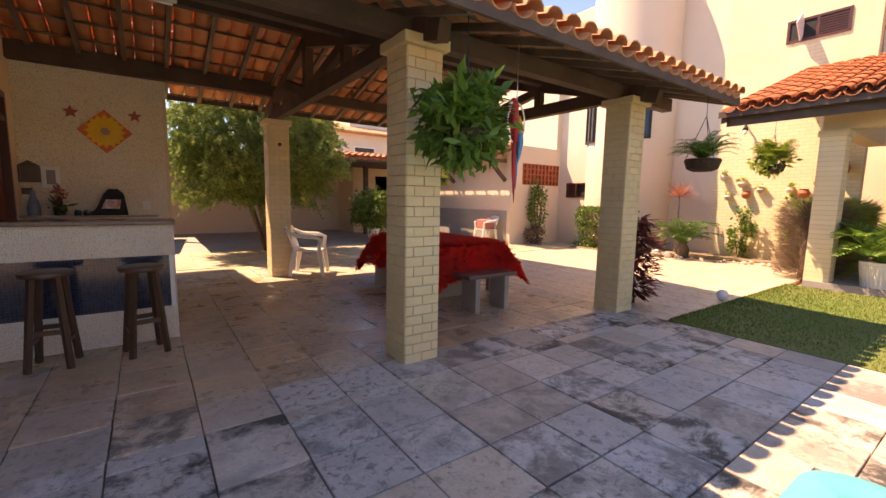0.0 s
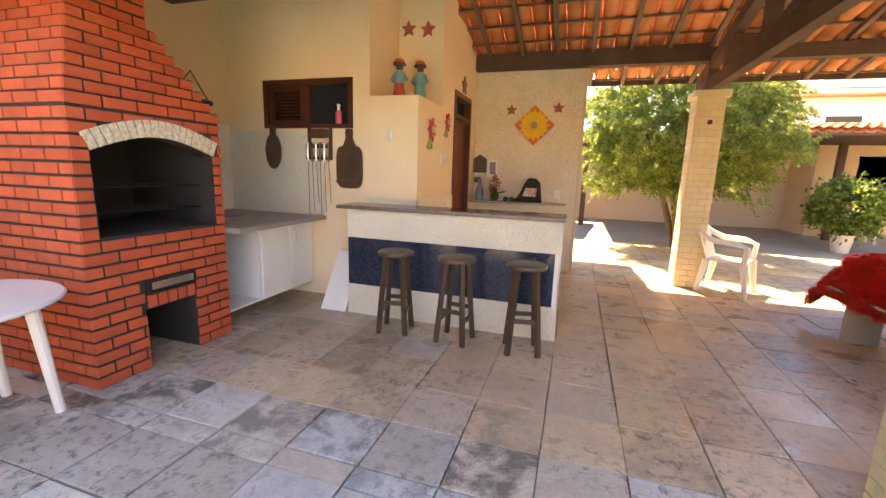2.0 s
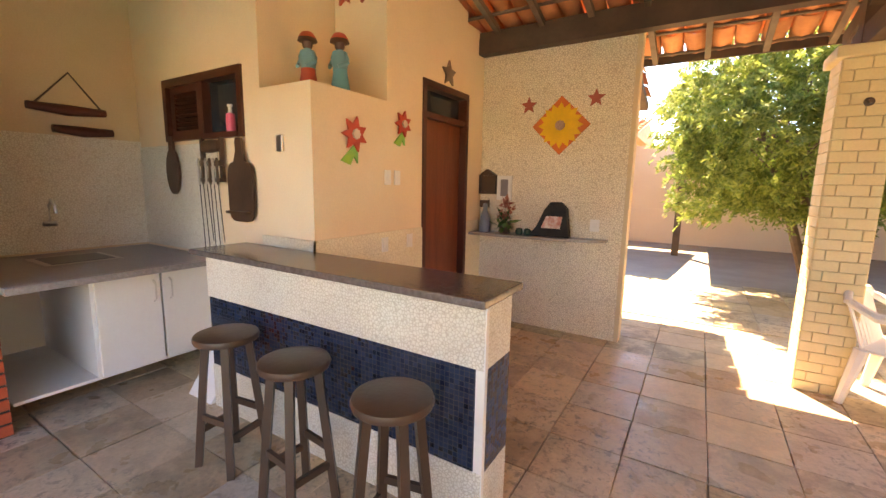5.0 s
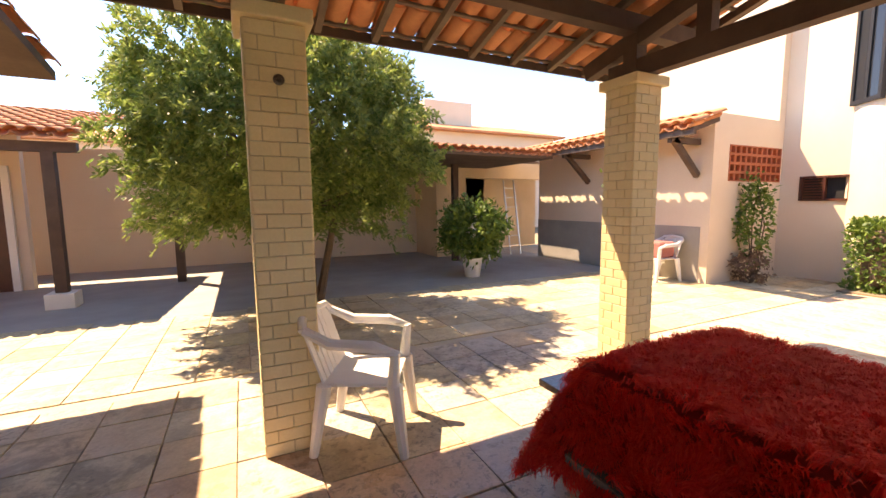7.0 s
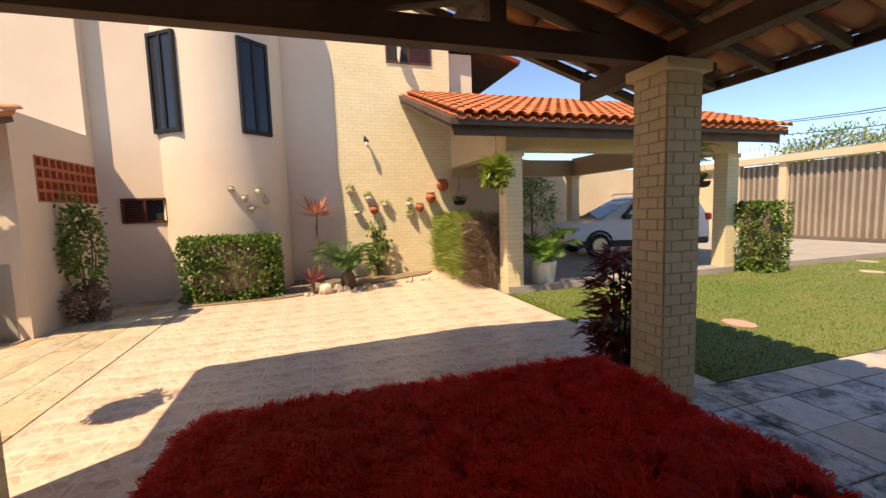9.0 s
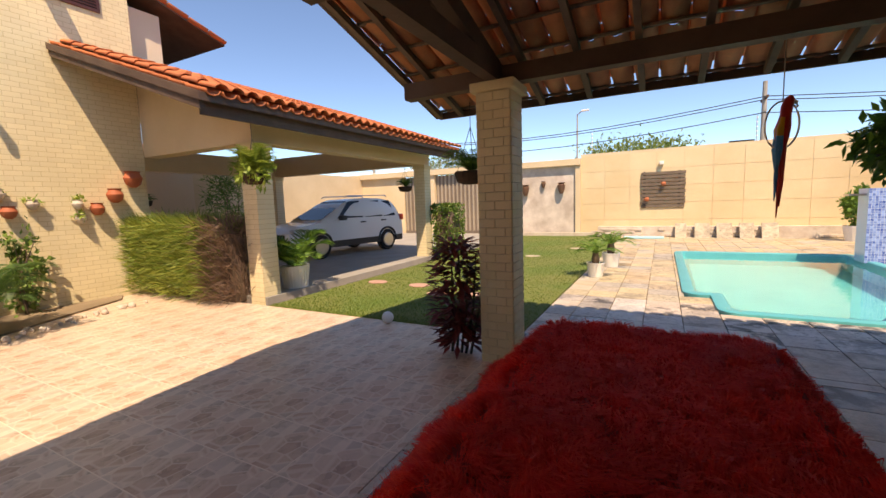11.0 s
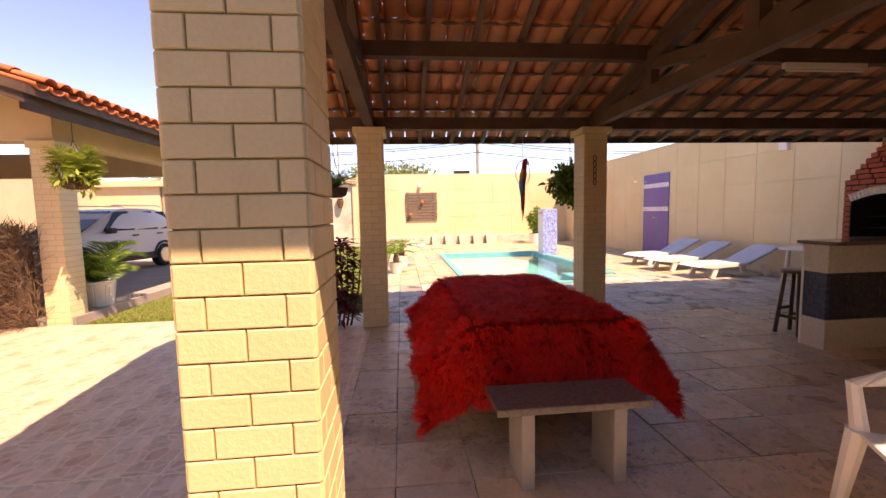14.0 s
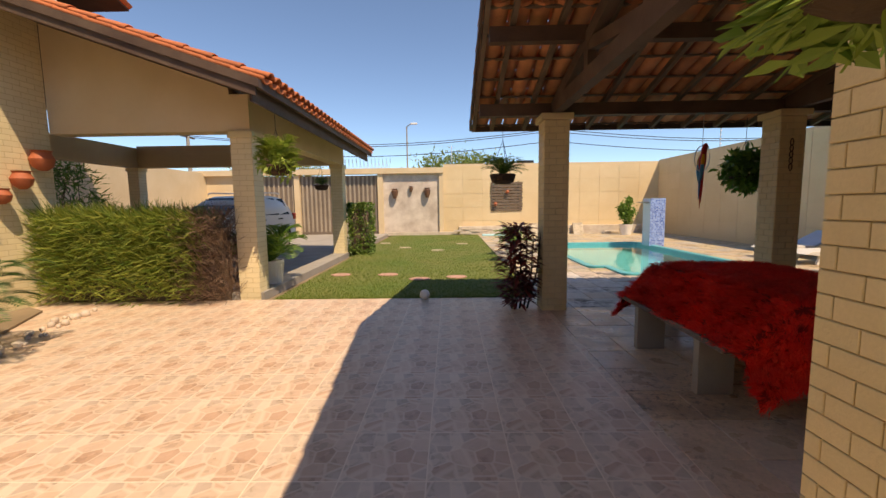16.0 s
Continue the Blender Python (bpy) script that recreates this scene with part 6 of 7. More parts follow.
for x in (-0.12, -0.03):
    bm = bmesh.new()
    add_lathe(bm, [(0.03, 1.01), (0.04, 1.03), (0.035, 1.07), (0.02, 1.08)], (x, 7.9, 0), 12)
    thing("jar", bm, plain("dark_green_glaze", (0.02, 0.05, 0.04), 0.2), "small dark green jar on the shelf", "jar", "jars on the shelf", True)

fa = empty("tap", label="chrome swan-neck tap over the sink", category="tap")
bm = bmesh.new()
add_tube(bm, [(-2.96, 4.95, 1.15), (-2.88, 4.95, 1.15), (-2.86, 4.95, 1.3), (-2.8, 4.95, 1.34), (-2.73, 4.95, 1.3), (-2.72, 4.95, 1.24)], 0.012, 8)
part("spout", bm, M["steel"], fa, smooth=True)
bm = bmesh.new()
add_tube(bm, [(-2.88, 4.91, 1.15), (-2.88, 4.99, 1.15)], 0.02, 8)
part("valve", bm, M["steel"], fa)
sn = empty("sink", label="stainless steel sink bowl set in the counter", category="sink")
part("rim", bevelled(boxes((-2.75, -2.3, 4.75, 5.2, 0.902, 0.908)), 0.003), M["steel"], sn)
# no hollow: a flat plate whose darker steel paints the bowl's inner shade
part("bowl", boxes((-2.71, -2.34, 4.79, 5.16, 0.907, 0.911)), plain("sink_shadow_steel", (0.12, 0.12, 0.12), 0.3, 1.0), sn)
tv = empty("hanging_trivets", label="carved dark wood pieces hung on a cord", category="ornament")
for z, y0, y1 in ((2.06, 4.92, 5.42), (1.9, 5.06, 5.46)):
    bm = bmesh.new()
    add_tube(bm, [(-2.97, y0, z), (-2.97, (y0 + y1) / 2, z - 0.01), (-2.97, y1, z)], [0.03, 0.045, 0.03], 10)
    part("log", bm, M["frame_wood"], tv)
bm = bmesh.new()
add_tube(bm, [(-2.985, 4.97, 2.08), (-2.985, 5.2, 2.35), (-2.985, 5.4, 2.08)], 0.008, 6)
part("cord", bm, M["bark"], tv)
bm = bmesh.new()
add_prism(bm, [(5.22, 0.0), (5.25, 0.0), (5.62, 0.55), (5.59, 0.55)], "x", -1.52, -1.24)
thing("leaning_panel", bm, M["white"], "white board leaning against the end of the bar", "board")
pl = empty("pool_pole", label="long aluminium pool pole with a blue head leaning on the wall", category="pole")
bm = bmesh.new()
add_tube(bm, [(-2.45, 2.44, 0), (-2.9, 3.69, 2.58)], 0.02, 8)
part("pole", bm, mat("dull_aluminium", (0.62, 0.64, 0.66), (0.52, 0.54, 0.56), 4, 0.5, 0.05, 60), pl)
part("head", bevelled(boxes((-2.97, -2.85, 3.61, 3.81, 2.52, 2.70)), 0.03), plain("blue_plastic", (0.15, 0.5, 0.7), 0.4), pl, "blue plastic head")

# macaw on a swing (a carved ornament)
mc = empty("parrot_ornament", label="painted red and blue wooden parrot on a hanging metal ring", category="ornament")
scarlet = mat("scarlet_paint", (0.62, 0.025, 0.02), (0.48, 0.02, 0.02), 6, 0.5, 0.1)
azure = mat("blue_paint", (0.02, 0.16, 0.5), (0.03, 0.3, 0.5), 6, 0.5, 0.1)
bm = bmesh.new()
add_tube(bm, [(2.79, 3.0, 2.19), (2.8, 3.0, 2.17), (2.815, 3.0, 2.12), (2.82, 3.0, 2.06), (2.83, 3.0, 1.98), (2.835, 3.0, 1.9), (2.835, 3.0, 1.82)], [0.012, 0.03, 0.036, 0.034, 0.046, 0.042, 0.024], 14)
part("body", bm, scarlet, mc, smooth=True)
bm = bmesh.new()
add_tube(bm, [(2.785, 3.0, 2.15), (2.762, 3.0, 2.14), (2.755, 3.0, 2.115), (2.765, 3.0, 2.1)], [0.018, 0.015, 0.009, 0.002], 8)
part("beak", bm, M["white"], mc, "pale hooked beak", True)
for s in (-1, 1):
    bm = bmesh.new()
    add_tube(bm, [(2.84, 3.0 + s * 0.03, 2.04), (2.855, 3.0 + s * 0.042, 1.96), (2.855, 3.0 + s * 0.042, 1.9)], [0.014, 0.024, 0.02], 8)
    part("shoulder", bm, mat("yellow_feather_paint", (0.75, 0.42, 0.03), None, 6, 0.5, 0.1), mc, "yellow wing shoulder", True)
    bm = bmesh.new()
    add_tube(bm, [(2.855, 3.0 + s * 0.042, 1.91), (2.86, 3.0 + s * 0.04, 1.82), (2.86, 3.0 + s * 0.025, 1.72), (2.865, 3.0 + s * 0.012, 1.66)], [0.022, 0.026, 0.016, 0.003], 8)
    part("wing", bm, azure, mc, "blue wing tip", True)
for dx, ln, m in ((0.0, 0.52, scarlet), (0.018, 0.4, azure), (-0.014, 0.44, scarlet)):
    bm = bmesh.new()
    add_tube(bm, [(2.835 + dx, 3.0, 1.84), (2.84 + dx, 3.0, 1.84 - ln * 0.6), (2.845 + dx, 3.0, 1.84 - ln)], [0.018, 0.014, 0.003], 8)
    part("tail_feather", bm, m, mc, smooth=True)
bm = bmesh.new()
add_tube(bm, [(2.84 + 0.1 * math.cos(a), 3.0, 1.99 + 0.17 * math.sin(a)) for a in (math.tau * k / 24 for k in range(25))], 0.007, 6, False)
add_tube(bm, [(2.84, 3.0, 2.16), (2.84, 3.0, PZ(3.42) - 0.02)], 0.004, 5)
part("ring", bm, M["steel"], mc)
mc.matrix_basis = pose(0.37, 0.42, -0.03)

ck = empty("wall_chain", label="short wooden chain ornament on the brick pillar", category="ornament")
for k in range(5):
    bm = bmesh.new()
    add_tube(bm, [(XA + 0.17 + 0.02 * math.cos(a), YB + 0.012, 2.1 - 0.075 * k + 0.045 * math.sin(a)) for a in (math.tau * j / 12 for j in range(13))], 0.006, 6, False)
    part("link", bm, M["stool"], ck)
bm = bmesh.new()
add_lathe(bm, [(0.028, 0), (0.03, 0.01), (0.015, 0.014), (0.012, 0.04)], sides=14)
bm.transform(pose(2.375, YC - 0.004, 2.12, 90, 0, 0))
thing("hook_plate", bm, M["stool"], "round dark wooden hook plate on the pillar", "hook")

# ---- house details ----
def tower_window(angle):
    w = empty("window_2", label="tall narrow black-framed window in the round tower", category="window")
    w["kind"] = "structure"
    m = pose(TX, TY, 0, 0, 0, angle)
    for name, rows, mt in (("frame", ((1.17, 1.24, -0.3, -0.24, 3.03, 4.75), (1.17, 1.24, 0.24, 0.3, 3.03, 4.75), (1.17, 1.24, -0.24, 0.24, 3.03, 3.1), (1.17, 1.24, -0.03, 0.03, 3.1, 4.75), (1.17, 1.24, -0.24, 0.24, 4.69, 4.75)), "black_metal"), ("pane", ((1.17, 1.215, -0.24, 0.24, 3.1, 4.69),), "glass")):
        bm = boxes(*rows)
        bm.transform(m)
        part(name, bm, M[name == "pane" and "glass" or mt], w)


tower_window(220)
tower_window(145)
w = empty("window_3", label="small high awning window with a louvred half", category="window")
w["kind"] = "structure"
part("frame", boxes((FA - 0.03, FA, 3.35, 4.42, 4.92, 4.97), (FA - 0.03, FA, 3.35, 4.42, 5.35, 5.4), (FA - 0.03, FA, 3.35, 3.4, 4.97, 5.35), (FA - 0.03, FA, 4.37, 4.42, 4.97, 5.35), (FA - 0.03, FA, 3.86, 3.91, 4.97, 5.35)), M["frame_wood"], w)
part("backing", boxes((FA - 0.008, FA - 0.003, 3.4, 4.37, 4.97, 5.35)), M["dark"], w)
bm = bmesh.new()
add_beam(bm, (FA - 0.02, 4.14, 5.33), (FA - 0.3, 4.14, 5.05), 0.44, 0.02, (0, 1, 0))
part("sash", bm, M["plastic"], w, "open pale sash")
for k in range(7):
    part("slat", boxes((FA - 0.028, FA - 0.01, 3.4, 3.86, 4.99 + 0.05 * k, 5.015 + 0.05 * k)), M["frame_wood"], w)
w = empty("window_4", label="low dark wooden louvred window", category="window")
w["kind"] = "structure"
part("frame", boxes((11.57, 11.64, 8.74, 9.48, 1.44, 1.48), (11.57, 11.64, 8.74, 9.48, 1.85, 1.89), (11.57, 11.64, 8.74, 8.78, 1.48, 1.85), (11.57, 11.64, 9.44, 9.48, 1.48, 1.85), (11.57, 11.64, 9.09, 9.13, 1.48, 1.85)), M["frame_wood"], w)
part("backing", boxes((11.66, 11.67, 8.74, 9.48, 1.44, 1.89)), M["dark"], w)
for k in range(7):
    part("slat", boxes((11.6, 11.62, 9.13, 9.44, 1.5 + 0.05 * k, 1.525 + 0.05 * k)), M["frame_wood"], w)

# pierced brick panel
cb = empty("pierced_brick_panel", label="orange clay pierced block panel in the wall", category="vent panel")
cb["kind"] = "structure"
for i in range(10):
    for j in range(4):
        x, z = 9.9 + 0.165 * i, 1.8 + 0.16 * j
        bm = bmesh.new()
        add_box(bm, x + 0.002, x + 0.163, 9.79, 9.93, z + 0.002, z + 0.022)
        add_box(bm, x + 0.002, x + 0.163, 9.79, 9.93, z + 0.138, z + 0.158)
        add_box(bm, x + 0.002, x + 0.022, 9.79, 9.93, z + 0.022, z + 0.138)
        add_box(bm, x + 0.143, x + 0.163, 9.79, 9.93, z + 0.022, z + 0.138)
        add_beam(bm, (x + 0.022, 9.86, z + 0.022), (x + 0.143, 9.86, z + 0.138), 0.13, 0.02, (0, 1, 0.01)) if (i + j) % 2 else add_beam(bm, (x + 0.143, 9.86, z + 0.022), (x + 0.022, 9.86, z + 0.138), 0.13, 0.02, (0, 1, 0.01))
        part("block", bm, M["clay"], cb)
part("backing", boxes((9.9, 11.55, 9.94, 9.948, 1.8, 2.44)), M["dark"], cb)

# wall lamp, pots and plants on the facade and tower
lp = empty("wall_lamp", label="black wall spotlight on the brick facade", category="lamp")
bm = bmesh.new()
add_tube(bm, [(FA, 5.0, 3.16), (FA - 0.12, 5.0, 3.22), (FA - 0.2, 4.98, 3.1)], [0.02, 0.02, 0.06], 10)
part("head", bm, M["black_metal"], lp)
bm = bmesh.new()
add_lathe(bm, [(0.03, 2.98), (0.045, 3.03), (0.03, 3.09)], (FA - 0.21, 4.98, 0), 10)
part("bulb", bm, M["white"], lp)


def wall_pot(x, y, z, s, n, label, material):
    p = empty("wall_pot", label=label, category="wall pot", group="pots on the house wall")
    bm = bmesh.new()
    add_lathe(bm, [(0.03 * s, -0.09 * s), (0.08 * s, -0.05 * s), (0.1 * s, 0.02 * s), (0.07 * s, 0.08 * s), (0.085 * s, 0.1 * s)], (x, y, z), 14)
    part("pot", bm, material, p, smooth=True)
    if n:
        v, f = cloud(random.Random(int(y * 91)), (x, y, z + 0.08 * s), (0.07 * s, 0.09 * s, 0.07 * s), n, 8, 0.08, 0.2, 0.25)
        raw_mesh("leaves", v, f, M["lime"], p)


for y, z, s, clay in ((5.37, 1.98, 0.95, 0), (4.97, 1.81, 0.95, 0), (5.25, 1.49, 0.85, 0), (4.58, 1.66, 0.85, 0), (4.86, 1.55, 1.0, 1), (4.02, 1.66, 0.8, 0), (4.0, 1.42, 0.8, 0), (3.765, 1.575, 1.1, 1), (3.49, 1.8, 1.3, 1), (3.19, 2.09, 1.5, 1)):
    wall_pot(FA - 0.09 * s, y, z, s, 0 if clay else 40, "round red clay pot fixed to the brick wall" if clay else "small wall pot with pale green leaves", M["clay"] if clay else M["rock"])
for y, z in ((7.62, 2.0), (7.18, 1.96), (7.4, 1.83), (7.3, 1.64), (7.06, 1.78)):
    x = TX - math.sqrt(max(0, TR ** 2 - (y - TY) ** 2)) - 0.05
    wall_pot(x, y, z, 0.6, 6, "small pale wall pot on the round tower", M["rock"])

# outbuilding roof with bracket
sr = empty("shed_roof", label="terracotta lean-to roof on dark rafters and brackets", category="roof")
sr["kind"] = "structure"
tiled_slope_x(9.6, 16.6, (8.55, 2.62), (9.44, 2.9), sr, M["terra_joined"])
part("eave_board", boxes((8.6, 8.66, 9.6, 16.6, 2.5, 2.6)), M["wood"], sr)
for k in range(12):
    bm = bmesh.new()
    add_beam(bm, (8.6, 9.75 + 0.58 * k, 2.55), (9.44, 9.75 + 0.58 * k, 2.82), 0.06, 0.08)
    part("rafter", bm, M["wood"], sr)
for y in (10.05, 12.6):
    bm = bmesh.new()
    add_beam(bm, (9.43, y, 1.9), (8.75, y, 2.5), 0.08, 0.1)
    add_beam(bm, (9.43, y, 2.48), (8.65, y, 2.48), 0.08, 0.1)
    part("bracket", bm, M["wood"], sr)

# covered store at the rear
structure("wall_store", boxes((6.9, 7.8, 15.5, 15.7, 0, 2.6), (7.8, 10.7, 15.5, 15.7, 2.15, 2.6), (10.7, 11.4, 15.5, 15.7, 0, 2.6), (6.9, 7.1, 15.7, REAR, 0, 2.6), (7.2, 11.4, REAR, REAR + 0.2, 0, 2.9)), M["plaster"], "cream store wall with a wide opening")
structure("plinth", boxes((9.44, 9.447, 9.95, 14.4, 0, 1.0)), M["concrete"], "grey painted wall foot")
tile_ob = structure("ceiling_store", boxes((6.9, 11.4, 15.7, REAR, 2.6, 2.7)), M["wood"], "dark store ceiling")
# canopy of assumed form, added so that its shadow darkens the rear yard
cv = empty("rear_canopy", label="assumed low dark timber canopy added to shade the rear yard", category="canopy")
part("slab", bevelled(boxes((0.8, 8.5, 12.75, REAR, 2.42, 2.5)), 0.008), M["wood"], cv)
tiled_slope(4.0, 8.5, (12.7, 2.5), (14.2, 2.75), cv, M["terra_joined"], M["terra_joined"])
for x in (1.0, 6.95):
    part("post", boxes((x, x + 0.14, 14.6, 14.74, 0, 2.42)), M["wood"], cv)
ld = empty("ladder", label="light metal ladder leaning by the store", category="ladder")
for x in (9.0, 9.35):
    bm = bmesh.new()
    add_tube(bm, [(x, 15.05, 0), (x, 15.45, 2.1)], 0.02, 6)
    part("rail", bm, M["steel"], ld)
for k in range(7):
    bm = bmesh.new()
    add_tube(bm, [(9.0, 15.1 + 0.053 * k, 0.25 + 0.27 * k), (9.35, 15.1 + 0.053 * k, 0.25 + 0.27 * k)], 0.012, 6)
    part("rung", bm, M["steel"], ld)

# lean-to at the rear left
lt = empty("lean_to", label="small tiled lean-to on dark timber posts at the rear", category="lean-to")
part("beam", boxes((-4.5, 0.1, 13.05, 13.17, 2.22, 2.36)), M["wood"], lt)
part("post", boxes((-0.3, -0.16, 13.03, 13.17, 0.22, 2.22)), M["wood"], lt)
part("post_base", bevelled(boxes((-0.4, -0.06, 12.93, 13.27, 0, 0.22)), 0.01), M["white"], lt)
tiled_slope(-4.5, 0.15, (12.85, 2.42), (16.9, 3.4), lt, M["terra"], M["terra_joined"])
structure("wall_lean_to", boxes((-4.4, -1.2, 15.0, 15.15, 0, 2.9), (-6.2, -6.0, 8.2, 17, 0, 2.9), (-6, WEST - 0.2, 8.2, 8.4, 0, 2.9)), M["house"], "pale wall under the lean-to")
dn = empty("door_2", label="dark store door in a pale frame, closed", category="door")
dn["kind"] = "structure"
part("leaf", boxes((-2.5, -1.45, 14.96, 14.997, 0, 2.05)), M["frame_wood"], dn)
part("frame", boxes((-2.6, -2.5, 14.94, 15.0, 0, 2.15), (-1.45, -1.35, 14.94, 15.0, 0, 2.15), (-2.5, -1.45, 14.94, 15.0, 2.05, 2.15)), M["white"], dn)

# eave of the service building behind the bar wall
ev = empty("service_eave", label="low tiled eave of the service building", category="roof")
ev["kind"] = "structure"
part("soffit", (lambda bm: (add_prism(bm, [(8.22, 3.05), (10.3, 2.65), (10.3, 2.57), (8.22, 2.97)], "x", WEST, 0.74), bm)[1])(bmesh.new()), M["wood"], ev)
tiled_slope(WEST, 0.74, (10.35, 2.66), (8.3, 3.05), ev, M["terra"], M["terra_joined"])

# ---- boundary walls ----
def wall_panels(parent, axis, a0, a1, level, face, w, h, rows, avoid=()):
    n = int((a1 - a0) / w)
    w = (a1 - a0) / n
    bm = bmesh.new()
    add_box(bm, -w / 2 + 0.005, w / 2 - 0.005, -0.012, 0.0, -h / 2 + 0.005, h / 2 - 0.005)
    me = mesh_of("panel", bm, M["panel"])
    for i in range(n):
        for j in range(rows):
            a, z = a0 + (i + 0.5) * w, (j + 0.5) * h
            if any(p0 < a < p1 for p0, p1 in avoid):
                continue
            ob = new("panel", me)
            ob.parent = parent
            ob.matrix_basis = pose(a, level, z, 0, 0, 180) if axis == "x" else pose(level, a, z, 0, 0, 90)


wall_panels(bpy.data.objects["wall_west"], "y", END, 3.2, WEST + 0.001, 1, 0.9, 0.65, 5)
wall_panels(bpy.data.objects["wall_end"], "x", WEST, 6.9, END + 0.001, 1, 0.9, 0.63, 5)

pd = empty("shower_panel", label="violet tiled shower panel with white bands on the wall", category="shower")
part("panel", boxes((WEST + 0.012, WEST + 0.04, -3.78, -2.5, 0.0, 2.5)), M["purple"], pd)
for z in (1.36, 2.08):
    part("band", boxes((WEST + 0.04, WEST + 0.046, -3.78, -2.5, z, z + 0.13)), mosaic("white_violet_band", (0.75, 0.72, 0.75), (0.45, 0.42, 0.62), (0.6, 0.58, 0.66), 0.045, 0.3, "YZ"), pd, "white patterned tile band")
bm = bmesh.new()
add_tube(bm, [(WEST + 0.04, -3.6, 2.3), (WEST + 0.45, -3.65, 2.3)], 0.015, 8)
part("arm", bm, M["white"], pd)
part("tap", boxes((WEST + 0.04, WEST + 0.08, -3.2, -3.16, 1.14, 1.18), (WEST + 0.04, WEST + 0.08, -3.05, -3.01, 1.14, 1.18)), M["steel"], pd)
bl = empty("shower_pillar", label="blue and white glass mosaic cascade pillar beside the pool", category="pillar")
part("body", bevelled(boxes((-0.12, 0.35, -4.45, -3.95, 0, 1.5)), 0.006), M["pool_tile"], bl)
part("spout", boxes((0.35, 0.62, -4.35, -4.05, 1.36, 1.4)), M["steel"], bl)
lm = empty("wall_lamp", label="small white bulkhead lamp on the boundary wall", category="lamp")
part("case", bevelled(boxes((WEST + 0.012, WEST + 0.1, 1.1, 1.3, 2.56, 2.74)), 0.02), M["white"], lm)

pal = empty("driftwood_screen", label="dark weathered board screen hung on the end wall", category="wall decor")
rng = random.Random(77)
for k in range(10):
    z = 1.08 + 0.135 * k
    bm = bmesh.new()
    add_box(bm, 3.25 + rng.uniform(-0.02, 0.02), 4.7 + rng.uniform(-0.02, 0.02), END + 0.03, END + 0.06, z, z + 0.1)
    part("board", bm, M["batten"], pal)
for x in (3.4, 4.55):
    part("batten", boxes((x, x + 0.08, END + 0.012, END + 0.03, 1.06, 2.42)), M["batten"], pal)
for x, z in ((3.95, 1.95), (4.5, 1.4)):
    bm = bmesh.new()
    add_lathe(bm, [(0.05, z - 0.08), (0.09, z), (0.06, z + 0.07)], (x, END + 0.15, 0), 12)
    part("pot", bm, M["clay"], pal)
el = empty("wall_lamp", label="white floodlight above the board screen", category="lamp")
part("head", bevelled(boxes((3.95, 4.1, END + 0.012, END + 0.16, 2.65, 2.78)), 0.02), M["white"], el)
for k, (x, z) in enumerate(((9.15, 1.95), (7.65, 1.98), (8.4, 2.15))):
    p = empty("wall_urn", label="dark clay urn fixed to the street wall" if k < 2 else "small clay pot on the street wall", category="urn", group="urns on the street wall")
    bm = bmesh.new()
    s = 1.0 if k < 2 else 0.6
    add_lathe(bm, [(0.06 * s, z - 0.25 * s), (0.13 * s, z - 0.1 * s), (0.16 * s, z + 0.1 * s), (0.1 * s, z + 0.16 * s), (0.17 * s, z + 0.2 * s)], (x, END + 0.16 * s, 0), 16)
    part("body", bm, mat("dark_clay", (0.13, 0.06, 0.04), (0.2, 0.1, 0.06), 6, 0.5, 0.2) if k == 0 else bpy.data.materials["dark_clay"], p, smooth=True)
ledge = structure("stone_ledge", boxes((-2.6, 6.2, END + 0.013, END + 0.4, 0, 0.38), (6.2, 9.6, END + 0.125, END + 0.3, 0, 0.14)), M["rock"], "low rough stone ledge along the end wall")
for k in range(40):
    x, z = -2.5 + 8.5 * rng.random(), rng.choice((0.03, 0.13, 0.23))
    part("stone", bevelled(boxes((x, x + rng.uniform(0.2, 0.45), END + 0.38, END + 0.4 + rng.uniform(0.01, 0.04), z, z + 0.09)), 0.01, 1), M["rock"], ledge)
for x, w in ((0.6, 0.45), (1.25, 0.4), (1.85, 0.45), (2.5, 0.45), (3.2, 0.35)):
    bm = bmesh.new()
    add_prism(bm, [(END + 0.72, 0), (END + 0.77, 0), (END + 0.5, 0.5), (END + 0.45, 0.5)], "x", x, x + w)
    thing("stone_slab", bm, M["stone_yellow"], "spare yellow stone slab leaning on the ledge", "stone slab", "leaning slabs")
thing("float_board", bevelled(boxes((3.9, 5.2, -9.4, -9.0, 0, 0.07)), 0.02), plain("pale_blue_foam", (0.35, 0.65, 0.72), 0.5), "pale blue foam board lying on the deck", "float")

# razor wire and electric fence posts
rw = empty("razor_wire", label="coils of razor wire on the street wall", category="wire")
bm = bmesh.new()
pts = [(9.3 + 0.05 * k / 2, END + 0.0 + 0.22 * math.cos(0.9 * k), 3.34 + 0.22 * math.sin(0.9 * k)) for k in range(380)]
add_tube(bm, pts, 0.008, 4)
part("coil", bm, M["steel"], rw)
for x, y in ((1.3, END), (-2.95, -6.0), (6.6, END), (-2.95, -1.0)):
    fp = empty("fence_post", label="thin electric fence post with white insulators", category="post", group="fence posts")
    bm = bmesh.new()
    add_tube(bm, [(x - 0.1, y - 0.1, 3.2), (x - 0.1, y - 0.1, 4.1)], 0.014, 6)
    part("rod", bm, M["steel"], fp)
    for k in range(5):
        bm = bmesh.new()
        add_lathe(bm, [(0.02, 0), (0.03, 0.02), (0.02, 0.05)], (x - 0.1, y - 0.08, 3.4 + 0.15 * k), 8)
        part("insulator", bm, M["white"], fp)

